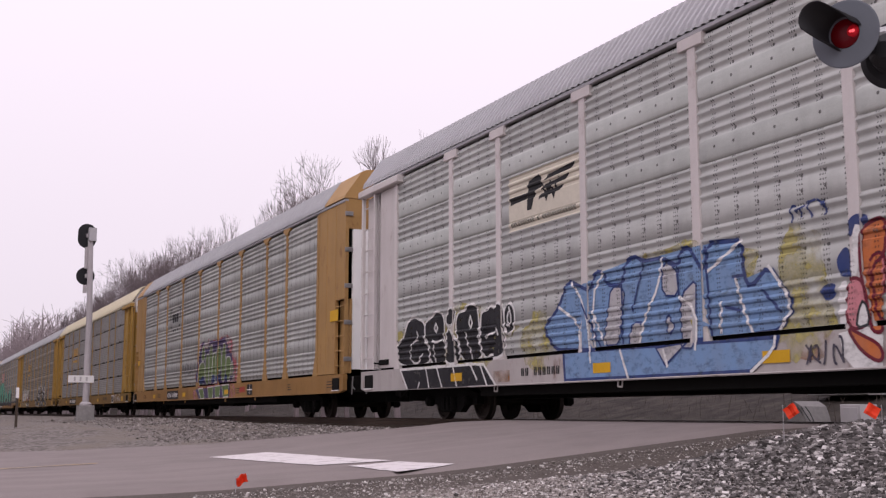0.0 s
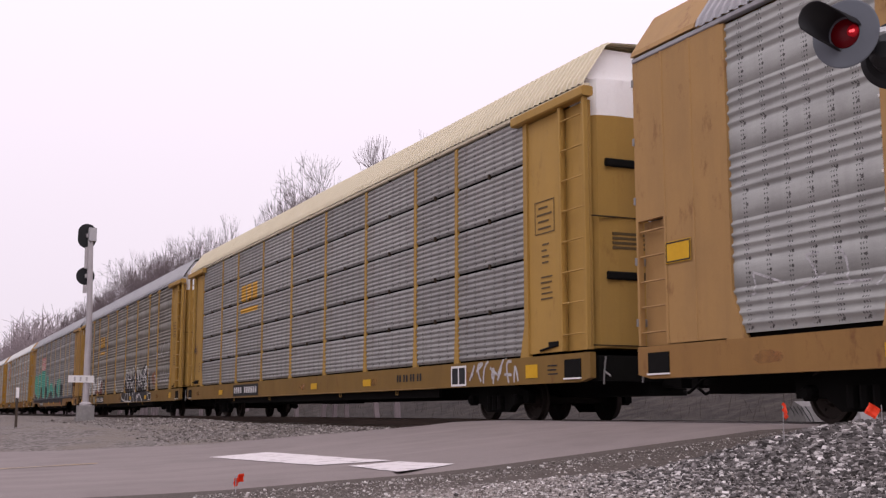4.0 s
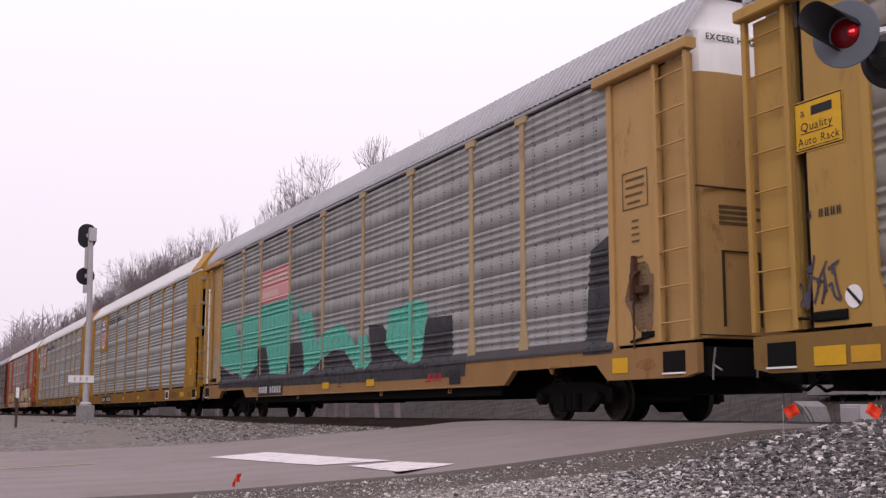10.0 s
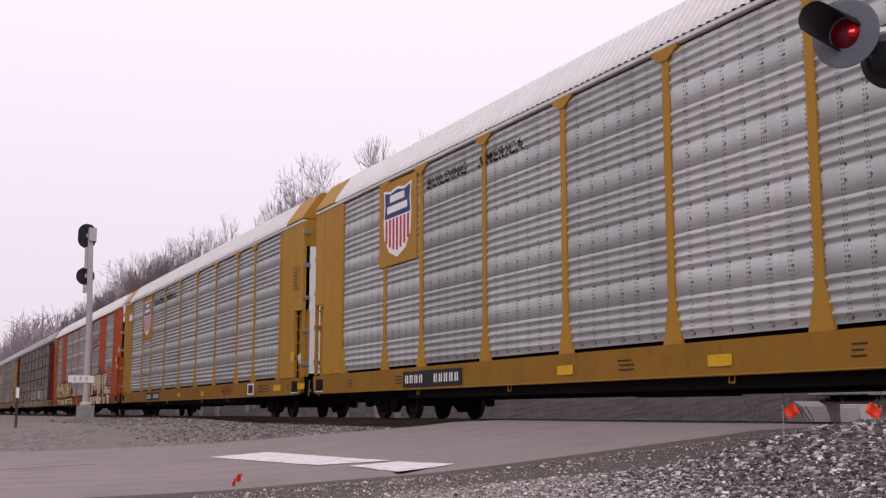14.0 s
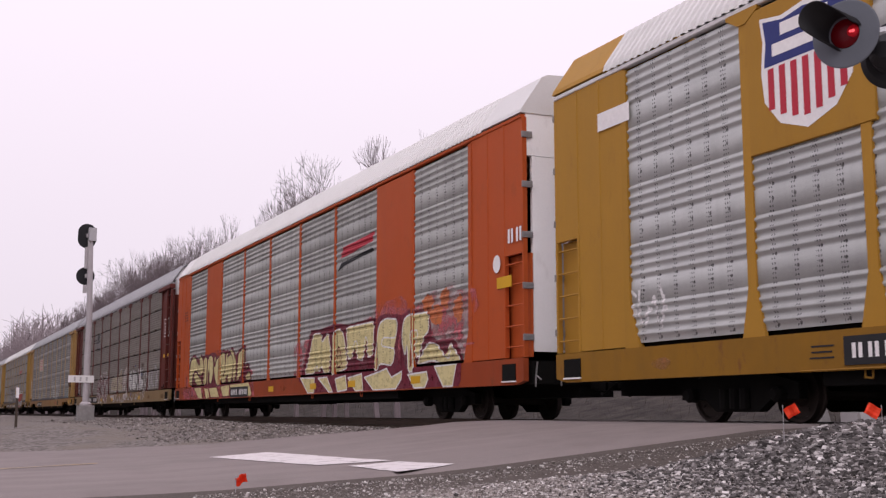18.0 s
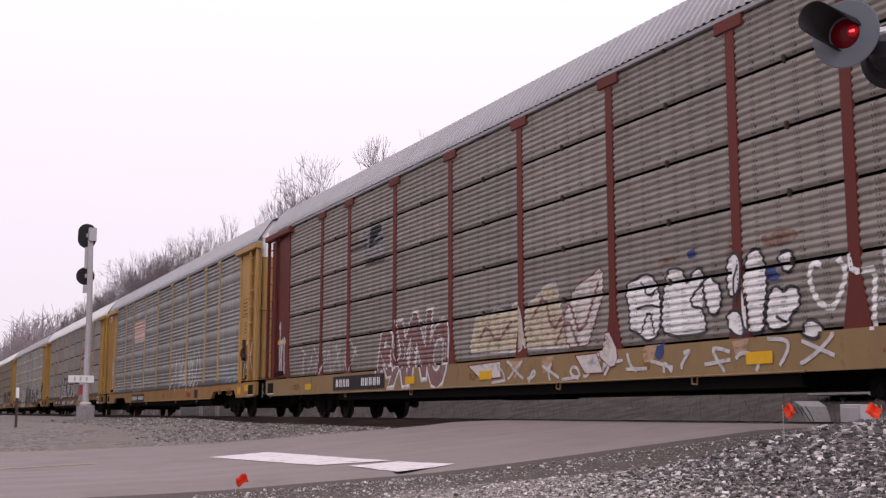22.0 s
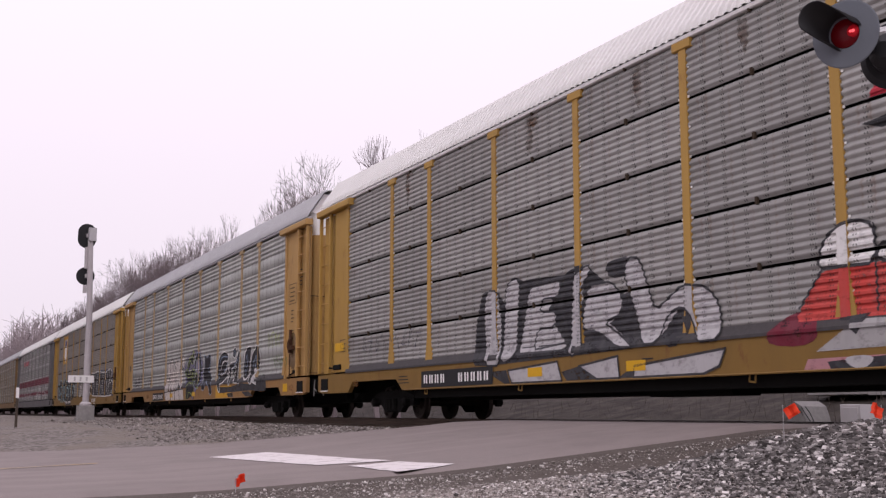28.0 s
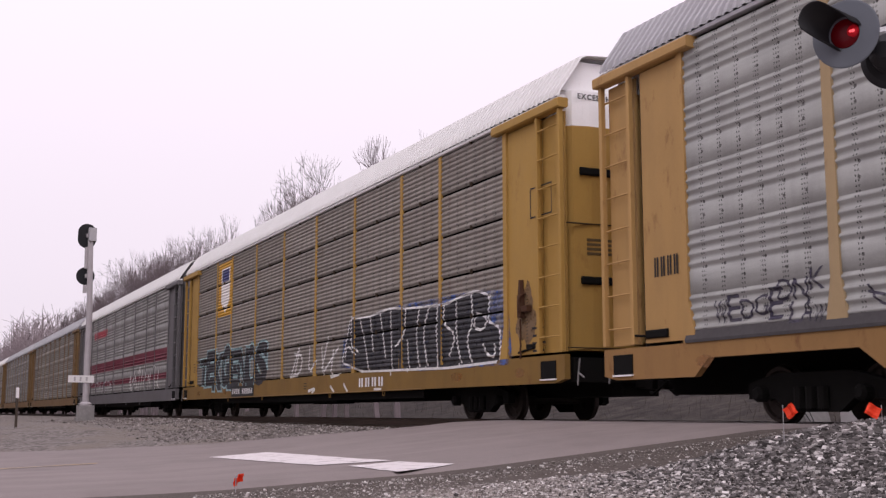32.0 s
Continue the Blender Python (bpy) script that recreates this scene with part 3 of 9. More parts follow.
def ladder_parts(car, mat, turn, x, y0, y1, z0, z1, n):
    """Two stiles and n rungs at one corner of a car end."""
    me = shared(("stile", round(z1 - z0, 2)), lambda: Geo().box(-0.05, 0.03, -0.04, 0.04, 0, z1 - z0, 0.008).mesh("ladder_stile"))
    rung = shared(("rung", round(y1 - y0, 2)), lambda: Geo().tube((0, 0, 0), (0, y1 - y0, 0), 0.014, sides=6).mesh("rung"))
    rot = Matrix.Rotation(radians(turn), 4, "Z")
    for y in (y0, y1):
        part("ladder_stile", me, mat, car, at=rot @ Vector((x, y, z0)), turn=turn)
    for k in range(n):
        part("rung", rung, mat, car, at=rot @ Vector((x - 0.03, y0, z0 + (k + 0.5) * (z1 - z0) / n)), turn=turn)


def end_open(car, paint_mat, top_mat, dark, turn, dark_slots):
    """A car end with outside ladders, a rounded door and a head beam."""
    rot = Matrix.Rotation(radians(turn), 4, "Z")

    def add(name, key, make, mat, label=""):
        part(name, shared(("open", key), lambda: make().mesh(name)), mat, car, label, turn=turn)
    for s, tag in ((-1, "a"), (1, "b")):
        lo, hi = sorted((s * 1.46, s * 1.40))
        add("end_sheet", "sheet" + tag + str(turn), lambda: Geo().box(lo, hi, -12.955 if turn == 0 else -12.74, -11.80, ZB + 0.03, 5.04), paint_mat)
        lo2, hi2 = sorted((s * 1.40, s * 1.36))
        add("corner_sheet", "corner" + tag, lambda: Geo().box(lo2, hi2, -HALF + 0.1, -12.96, ZB + 0.03, 5.04), paint_mat)
        lo3, hi3 = sorted((s * 1.60, s * 1.40))
        add("head_beam", "beam" + tag, lambda: Geo().box(lo3, hi3, -HALF - 0.05, -11.45, 5.06, 5.22, 0.02), paint_mat)
        lo4, hi4 = sorted((s * 1.500, s * 1.42))
        add("end_post", "post" + tag, lambda: Geo().prism([(-11.83, ZB - 0.03), (-11.55, ZB - 0.03), (-11.70, 1.6), (-11.70, 5.1), (-11.83, 5.1)], 1, 2, 0, lo4, hi4), paint_mat)
    ladder_parts(car, paint_mat, turn, -1.50, -HALF + 0.04, -12.98, ZB + 0.03, 5.05, 8)
    ladder_parts(car, paint_mat, turn, 1.50, -HALF + 0.04, -12.98, ZB + 0.03, 5.05, 8)

    def door(z0, z1):
        g = Geo()
        arc = [(-1.37, -13.05), (-1.36, -13.45), (-1.22, -13.62), (-0.9, -13.68), (0.9, -13.68), (1.22, -13.62), (1.36, -13.45), (1.37, -13.05), (1.2, -13.0), (-1.2, -13.0)]
        return g.prism(arc, 0, 1, 2, z0, z1)
    add("end_door", "door", lambda: door(1.12, 4.82), paint_mat)

    def upper():
        g = door(4.82, 5.42)
        return g.prism([(-1.37, 5.42), (1.37, 5.42), (1.02, 5.95), (-1.02, 5.95)], 0, 2, 1, -13.55, -12.9)
    add("end_door_top", "doortop", upper, top_mat, "white top of the end door")
    if turn == 0:
        seam = shared("doorseam", lambda: Geo().box(-1.385, 1.385, -13.700, -13.66, -0.008, 0.008).mesh("door_seam"))
        part("door_seam", seam, GRIME, car, "dark seam across the end door", (0, 0, 3.18))
        part("door_seam", seam, GRIME, car, "dark seam along the foot of the end door", (0, 0, 1.16))
        for nm, g in () if dark_slots else (("hatch_edge", ((-0.98, -0.965), (-0.36, -0.345))),):
            for lo, hi in g:
                part(nm, shared((nm, lo), lambda: Geo().box(lo, hi, -13.71, -13.66, 1.28, 2.30).mesh(nm)), GRIME, car, "dark edge of a small hatch")
        if not dark_slots:
            part("hatch_edge", shared("hatchtop", lambda: Geo().box(-0.98, -0.345, -13.71, -13.66, 2.30, 2.315).mesh("hatch_edge")), GRIME, car, "dark edge of a small hatch")
        for q in range(4):
            part("stencil", shared(("doorline", q), lambda: Geo().box(-1.0, -0.30 - 0.09 * (q % 2), -13.686, -13.66, -0.022, 0.022).mesh("stencil")), MATS["stencil_faded"], car, "fine black lettering", (0, 0, 2.92 - 0.075 * q))
        # latch and cut lever at the foot of the ladder
        part("latch", shared("latch", lambda: Geo().box(-1.475, -1.44, -12.75, -12.45, 1.18, 1.27, 0.01).tube((-1.48, -12.7, 1.2), (-1.48, -12.2, 1.14), 0.02).mesh("latch")), dark, car, "black door latch")
    else:
        part("latch", shared("latchback", lambda: Geo().box(1.44, 1.50, -12.70, -12.2, 1.16, 1.28, 0.02).tube((1.5, -12.7, 1.2), (1.5, -12.95, 1.22), 0.02).mesh("latch")), dark, car, "black door latch", turn=turn)
    # solid black strips carry the shade of two open slots in the door
    if dark_slots:
        for z in (2.25, 4.05):
            part("bumper_strip", shared("slot_strip", lambda: Geo().box(-1.12, -0.38, -13.73, -13.66, -0.065, 0.065, 0.02).mesh("bumper_strip")), dark, car, "black strip painting a dark slot in the end door", rot @ Vector((0, 0, z)), turn)


def end_closed(car, paint_mat, door_mat, dark, turn):
    """A car end with flush side sheets, a sunk ladder and two hinged doors."""
    rot = Matrix.Rotation(radians(turn), 4, "Z")

    def add(name, key, make, mat, label=""):
        part(name, shared(("closed", key), lambda: make().mesh(name)), mat, car, label, turn=turn)
    for s, tag in ((-1, "a"), (1, "b")):
        lo, hi = sorted((s * 1.485, s * 1.40))

        def sides():
            g = Geo().box(lo, hi, -HALF, -11.75, 2.85, ZT + 0.06)
            g.box(lo, hi, -13.02, -11.75, ZB, 2.85)
            g.box(lo, hi, -HALF, -HALF + 0.05, ZB, 2.85)
            a, b = sorted((s * 1.498, s * 1.40))
            for y in (-13.06, -12.42):
                g.box(a, b, y - 0.03, y + 0.03, ZB, ZT + 0.05, 0.01)
            a, b = sorted((s * 1.34, s * 1.30))
            g.box(a, b, -HALF, -13.0, ZB, 2.85)
            return g
        add("end_sheet", "sheet" + tag, sides, paint_mat)
        lo2, hi2 = sorted((s * 1.502, s * 1.40))
        add("end_post", "post" + tag, lambda: Geo().prism([(-11.80, ZB - 0.03), (-11.45, ZB - 0.03), (-11.66, 1.65), (-11.66, 5.18), (-11.80, 5.18)], 1, 2, 0, lo2, hi2), paint_mat)
        for k in range(5):
            part("rung", shared("rungc", lambda: Geo().tube((0, -0.62, 0), (0, 0, 0), 0.016, sides=6).mesh("rung")), paint_mat, car, at=rot @ Vector((s * 1.46, -13.06, 1.25 + 0.36 * k)), turn=turn)
    for s, tag in ((-1, "a"), (1, "b")):
        lo, hi = sorted((s * 1.285, s * 0.72))
        add("end_door", "leaf" + tag, lambda: Geo().box(lo, hi, -HALF + 0.02, -HALF + 0.10, 1.16, 4.55, 0.01), door_mat, "white end door leaf with hinge straps")
        lo2, hi2 = sorted((s * 0.66, s * 0.03))
        add("end_door", "inner" + tag, lambda: Geo().box(lo2, hi2, -HALF + 0.10, -HALF + 0.18, 1.16, 4.55, 0.01), door_mat, "white inner end door leaf")
        for k in range(5):
            part("hinge_strap", shared("hinge", lambda: Geo().box(-0.10, 0.10, -0.02, 0.02, -0.055, 0.055, 0.008).mesh("hinge_strap")), MATS["lock_steel"], car, "grey steel hinge strap", rot @ Vector((s * 1.40, -HALF - 0.005, 1.4 + k * 0.88)), turn)
        part("lock_bar", shared("lockbar", lambda: Geo().box(-0.035, 0.035, -0.03, 0.03, 0, 4.0, 0.01).mesh("lock_bar")), MATS["lock_steel"], car, "grey steel lock bar", rot @ Vector((s * 0.69, -HALF + 0.03, 1.2)), turn)
    add("end_head", "head", lambda: Geo().prism([(-1.42, 4.56), (1.42, 4.56), (1.42, 5.30), (1.02, 5.94), (-1.02, 5.94), (-1.42, 5.30)], 0, 2, 1, -HALF + 0.02, -HALF + 0.14), door_mat if paint_mat == ORANGE else paint_mat)


def make_car(spec):
    """One covered car carrier at the origin: a body of sheets and posts on a low flat car with two trucks."""
    colour, panel, roof_m = spec["body"], spec["panel"], spec["roof"]
    sill_m = spec.get("sill", SILLS.get(colour.name, colour))
    car = new("autorack_car")
    tagged(car, spec["label"], "rail car", "covered car carriers of the train")
    # near-black for grimy running gear, with the shade under the car mixed in
    dark = plain("grime_and_shade_black", (0.007, 0.0065, 0.006), 0.95, 0.0, 0.5, 9)
    for side, turn in (("near", 0), ("far", 180)):
        flip = -1 if turn else 1
        part("side_sill", shared(("sill", spec.get("arch", False)), lambda: sill_mesh(spec.get("arch", False))), sill_m, car, turn=turn)
        part("head_rail", shared("headrail", lambda: Geo().box(-1.505, -1.40, -HALF + 0.02, HALF - 0.02, ZT + 0.045, ZT + 0.115, 0.012).mesh("head_rail")), spec.get("rail", roof_m), car, turn=turn)
        for k in range(9):
            a, b = EDGES[k], EDGES[k + 1]
            w, mid = round(b - a, 2), (a + b) / 2
            pos = (-SHEET_X * flip, mid * flip, ZB)
            if k in spec.get("solid", ()):
                part("solid_panel", shared(("solid", w), lambda: Geo().box(-0.05, 0.02, -w / 2, w / 2, 0, ZT - ZB, 0.01).mesh("solid_panel")), colour, car, "plain painted steel panel", pos, turn)
            elif spec.get("style") == "fluted":
                for t in range(5):
                    part("side_sheet", shared(("flute", w), lambda: sheet_mesh("side_sheet", fluted(TIER_H), w)), panel, car, "", (pos[0], pos[1], ZB + 0.02 + t * (TIER_H + SLOT)), turn)
                    part("clip", shared("clip", lambda: Geo().box(-0.05, 0.0, -0.02, 0.02, -0.035, 0.06, 0.006).mesh("clip")), GRIME, car, "", (pos[0], pos[1], ZB + 0.02 + (t + 1) * (TIER_H + SLOT) - SLOT / 2), turn)
            else:
                part("side_sheet", shared(("rib", w), lambda: sheet_mesh("side_sheet", RIBBED, w)), panel, car, "", pos, turn)
                for t in spec.get("strips", ()):
                    if not (t == 3 and k == 6):
                        part("cover_strip", shared(("strip", w, t), lambda: strip_mesh(w, t)), STRIP, car, "pale rounded strip riveted over the lap joint", pos, turn)
            if spec.get("skirt"):
                part("skirt", shared(("skirt", w), lambda: Geo().prism([(-0.075, 0.0), (-0.075, 0.04), (-0.01, 0.20), (0.0, 0.20), (0.0, 0.0)], 0, 2, 1, -w / 2, w / 2).mesh("skirt")), spec.get("skirt_mat", dark), car, "", (pos[0], pos[1], ZB - 0.02), turn)
        for y in EDGES[1:-1]:
            part("post", shared(("post", spec.get("post", "cap")), lambda: post_mesh(spec.get("post", "cap"))), spec.get("post_mat", colour), car, at=(0, y * flip, 0), turn=turn)
    closed = spec["end"] == "closed"
    capw = 1.5 if closed else 0.0
    part("roof", shared(("roof", closed), lambda: roof_mesh(-HALF + capw + 0.05, HALF - capw - 0.05)), roof_m, car)
    if closed:
        for s in (-1, 1):
            lo, hi = sorted((s * HALF, s * (HALF - 1.5)))
            part("roof_cap", shared(("cap", s), lambda: cap_mesh(lo, hi)), spec.get("cap", colour), car, "plain painted cap over the roof end")
    # hand brake at the leading end
    def brake():
        g = Geo().box(-0.09, 0.02, -0.06, 0.07, -0.22, 0.16, 0.02).prism([(-0.05, 0.15), (0.06, 0.15), (0.02, 0.42), (-0.02, 0.42)], 1, 2, 0, -0.07, 0.0)
        for q in range(14):
            a, b = q * math.tau / 14, (q + 1) * math.tau / 14
            g.tube((-0.02 - 0.13 * math.cos(a), -0.09, -0.02 + 0.20 * math.sin(a)), (-0.02 - 0.13 * math.cos(b), -0.09, -0.02 + 0.20 * math.sin(b)), 0.018, sides=6)
        g.box(-0.10, 0.0, -0.30, -0.10, -0.14, -0.03, 0.01)
        for q in range(9):
            z = -0.24 - 0.075 * q
            g.tube((-0.05, 0.02 * (q % 2), z), (-0.05, 0.02 * ((q + 1) % 2), z - 0.075), 0.016, sides=5)
        return g.mesh("hand_brake")
    if spec.get("brake"):
        part("hand_brake", shared("brake", brake), RUSTY, car, "rusty brown hand brake wheel and chain", (-1.47, -12.35, 1.95))
    if spec.get("bolts"):
        def bolt_row():
            g = Geo()
            for q in range(9):
                for s in (-1, 1):
                    g.box(-0.012, 0.0, s * 0.105 - 0.014, s * 0.105 + 0.014, 0.42 * q, 0.42 * q + 0.03)
            return g.mesh("bolt_row")
        for y in EDGES[1:-1]:
            part("bolt_row", shared("bolts", bolt_row), MATS["stencil_white"], car, "pale bolt heads beside the post", (-SHEET_X - 0.012, y, 1.45))
    for turn in (0, 180):
        if closed:
            end_closed(car, colour, spec["door"], dark, turn)
        else:
            end_open(car, spec.get("end_mat", colour), spec["door"], dark, turn, spec.get("dark_slots", False))
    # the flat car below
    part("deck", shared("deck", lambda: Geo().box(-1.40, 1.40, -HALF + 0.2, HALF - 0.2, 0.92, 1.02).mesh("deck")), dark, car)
    # added black sheets that make the slots look as dark as a shaded inside
    part("inner_wall", shared("inner", lambda: Geo().box(-1.36, -1.33, -11.8, 12.9, 1.02, 5.2).box(1.33, 1.36, -11.8, 12.9, 1.02, 5.2).mesh("inner_wall")), dark, car, "black sheets standing in for the shaded inside of the rack")

    def spine():
        g = Geo().box(-0.35, 0.35, -HALF + 0.1, HALF - 0.1, 0.40, 0.92)
        for s in (-1, 1):
            g.box(s * 1.34 - 0.03, s * 1.34 + 0.03, -8.0, 8.0, 0.43, 0.66, 0.01)
        for k in range(12):
            y = -7 + k * 1.27
            g.box(-1.4, 1.4, y - 0.06, y + 0.06, 0.66, 0.92)
        g.box(-0.9, -0.4, -1.5, 0.4, 0.36, 0.8, 0.03)
        g.tube((-1.2, -8, 0.62), (-1.2, 8, 0.62), 0.025)
        return g.mesh("centre_sill")
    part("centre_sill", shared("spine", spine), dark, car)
    for s in (-1, 1):
        def coupler():
            g = Geo().box(-0.13, 0.13, HALF - 0.3, HALF + 0.36, 0.52, 0.80, 0.03)
            g.prism([(-0.2, HALF + 0.34), (0.22, HALF + 0.34), (0.24, HALF + 0.56), (0.05, HALF + 0.60), (-0.2, HALF + 0.5)], 0, 1, 2, 0.50, 0.84)
            g.tube((-0.35, HALF, 0.62), (-0.45, HALF + 0.25, 0.42), 0.025)
            g.tube((-0.45, HALF + 0.25, 0.42), (-0.3, HALF + 0.55, 0.45), 0.025)
            g.box(-1.3, 1.3, HALF - 0.35, HALF - 0.05, 0.62, 1.0)
            return g.mesh("coupler")
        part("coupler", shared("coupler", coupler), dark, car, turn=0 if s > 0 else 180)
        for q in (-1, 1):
            # no real recess: a solid black block paints the shade of the step opening
            well = part("step_well", shared("well", lambda: Geo().box(-0.02, 0.05, -0.24, 0.24, -0.15, 0.14, 0.0).mesh("step_well")), dark, car, "black block drawing the shaded step opening in the sill", (q * 1.50, s * (HALF - 0.5), 0.82), 0 if q < 0 else 180)
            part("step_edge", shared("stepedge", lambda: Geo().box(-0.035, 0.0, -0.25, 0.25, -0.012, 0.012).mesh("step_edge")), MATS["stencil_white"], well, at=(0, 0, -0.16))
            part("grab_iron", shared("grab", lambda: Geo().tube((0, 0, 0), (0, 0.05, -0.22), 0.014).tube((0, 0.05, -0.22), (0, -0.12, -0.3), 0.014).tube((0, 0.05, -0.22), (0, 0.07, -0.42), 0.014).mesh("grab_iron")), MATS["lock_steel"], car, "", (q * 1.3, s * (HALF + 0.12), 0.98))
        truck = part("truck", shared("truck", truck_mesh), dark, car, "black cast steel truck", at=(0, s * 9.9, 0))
        for y in (-0.865, 0.865):
            w = part("wheelset", shared("wheelset", wheelset_mesh), plain("wheel_steel", (0.05, 0.04, 0.035), 0.6, 0.5, 0.4), truck, at=(0, y, WHEEL_R))
            WHEELS.append((w, y))
    return car


WHEELS, CARS, SILLS = [], [], {}
GRIME = plain("grime_brown", (0.05, 0.036, 0.025), 0.85, 0, 0.5)
plain("stencil_faded", (0.13, 0.09, 0.045), 0.7, 0, 0.5)
plain("lock_steel", (0.30, 0.29, 0.29), 0.5, 0.5, 0.4, 10)
plain("stencil_white", (0.75, 0.73, 0.72), 0.6, 0, 0.25)
plain("stencil_black", (0.025, 0.025, 0.027), 0.6, 0, 0.3)
YELLOW = paint("rack_yellow", (0.36, 0.215, 0.085), amount=0.6, rust=0.5)
OLIVE = paint("rack_olive_yellow", (0.37, 0.225, 0.062), amount=0.35, rust=0.3)
TAN = paint("rack_tan_yellow", (0.40, 0.245, 0.095), amount=0.4, rust=0.5)
GOLD = paint("rack_golden_yellow", (0.36, 0.19, 0.028), amount=0.25, rust=0.15)
ORANGE = paint("rack_orange", (0.40, 0.075, 0.018), dirt=(0.16, 0.07, 0.05), amount=0.3, rust=0.2)
OXIDE = paint("rack_oxide_red", (0.11, 0.028, 0.022), dirt=(0.06, 0.04, 0.04), amount=0.5, rust=0.3)
PALEPOST = paint("post_worn_beige", (0.37, 0.27, 0.15), amount=0.5, rust=0.5)
# FARTAN: grimy tan with the dimness of the far cars in its colour
FARTAN = paint("rack_grimy_dim_tan", (0.20, 0.125, 0.06), amount=0.6, rust=0.6)
OFFWHITE = paint("rack_off_white", (0.56, 0.52, 0.51), amount=0.35, rust=0.25)
DOORWHITE = paint("door_white", (0.86, 0.85, 0.85), amount=0.12, rust=0.1)
GREYPAINT = paint("rack_grey", (0.13, 0.125, 0.13), amount=0.4, rust=0.2)
RUSTY = plain("rusty_iron", (0.10, 0.05, 0.03), 0.8, 0.2, 0.6, 12)
for base, col in ((YELLOW, (0.28, 0.155, 0.055)), (OLIVE, (0.21, 0.125, 0.037)), (TAN, (0.29, 0.165, 0.065)), (GOLD, (0.25, 0.125, 0.016)), (ORANGE, (0.26, 0.048, 0.015)), (OFFWHITE, (0.40, 0.37, 0.36))):
    SILLS[base.name] = paint(base.name + "_sill", col, dirt=(0.07, 0.045, 0.03), amount=0.6, rust=0.7)
OLDSILL = paint("sill_old_yellow", (0.23, 0.155, 0.075), amount=0.6, rust=0.8)
ROOF_GREY = paint("roof_galvanised", (0.36, 0.355, 0.37), dirt=(0.18, 0.18, 0.19), amount=0.4, metal=0.3)
ROOF_WHITE = paint("roof_pale", (0.66, 0.65, 0.64), dirt=(0.3, 0.29, 0.27), amount=0.25)
ROOF_CREAM = paint("roof_cream", (0.60, 0.54, 0.40), dirt=(0.3, 0.27, 0.2), amount=0.3)
BRIGHT = sheet("sheet_bright", (0.480, 0.492, 0.476), (0.238, 0.239, 0.239), 0.5, 0.35, 0.45)
PALE = sheet("sheet_pale", (0.455, 0.462, 0.445), (0.218, 0.218, 0.215), 0.5, 0.12, 0.55)
STRIP = sheet("strip_pale", (0.495, 0.513, 0.487), (0.238, 0.244, 0.234), 0.5, 0.15, 0.5, punched=0.0)
MID = sheet("sheet_mid", (0.420, 0.425, 0.405), (0.208, 0.208, 0.201), 0.65, 0.12, 0.55)
DULL = sheet("sheet_dull", (0.315, 0.312, 0.300), (0.139, 0.132, 0.124), 0.65, 0.12)
BROWNED = sheet("sheet_browned", (0.287, 0.269, 0.234), (0.099, 0.086, 0.072), 0.65, 0.15)
FLUTE = sheet("sheet_fluted_grey", (0.335, 0.330, 0.318), (0.168, 0.162, 0.153), 0.5, 0.2, rust=0.35)
FLUTE_BROWN = sheet("sheet_fluted_brown", (0.267, 0.244, 0.215), (0.109, 0.091, 0.081), 0.65, 0.1, rust=0.4)
SKIRT = plain("skirt_dark", (0.075, 0.07, 0.072), 0.7, 0.1, 0.5)

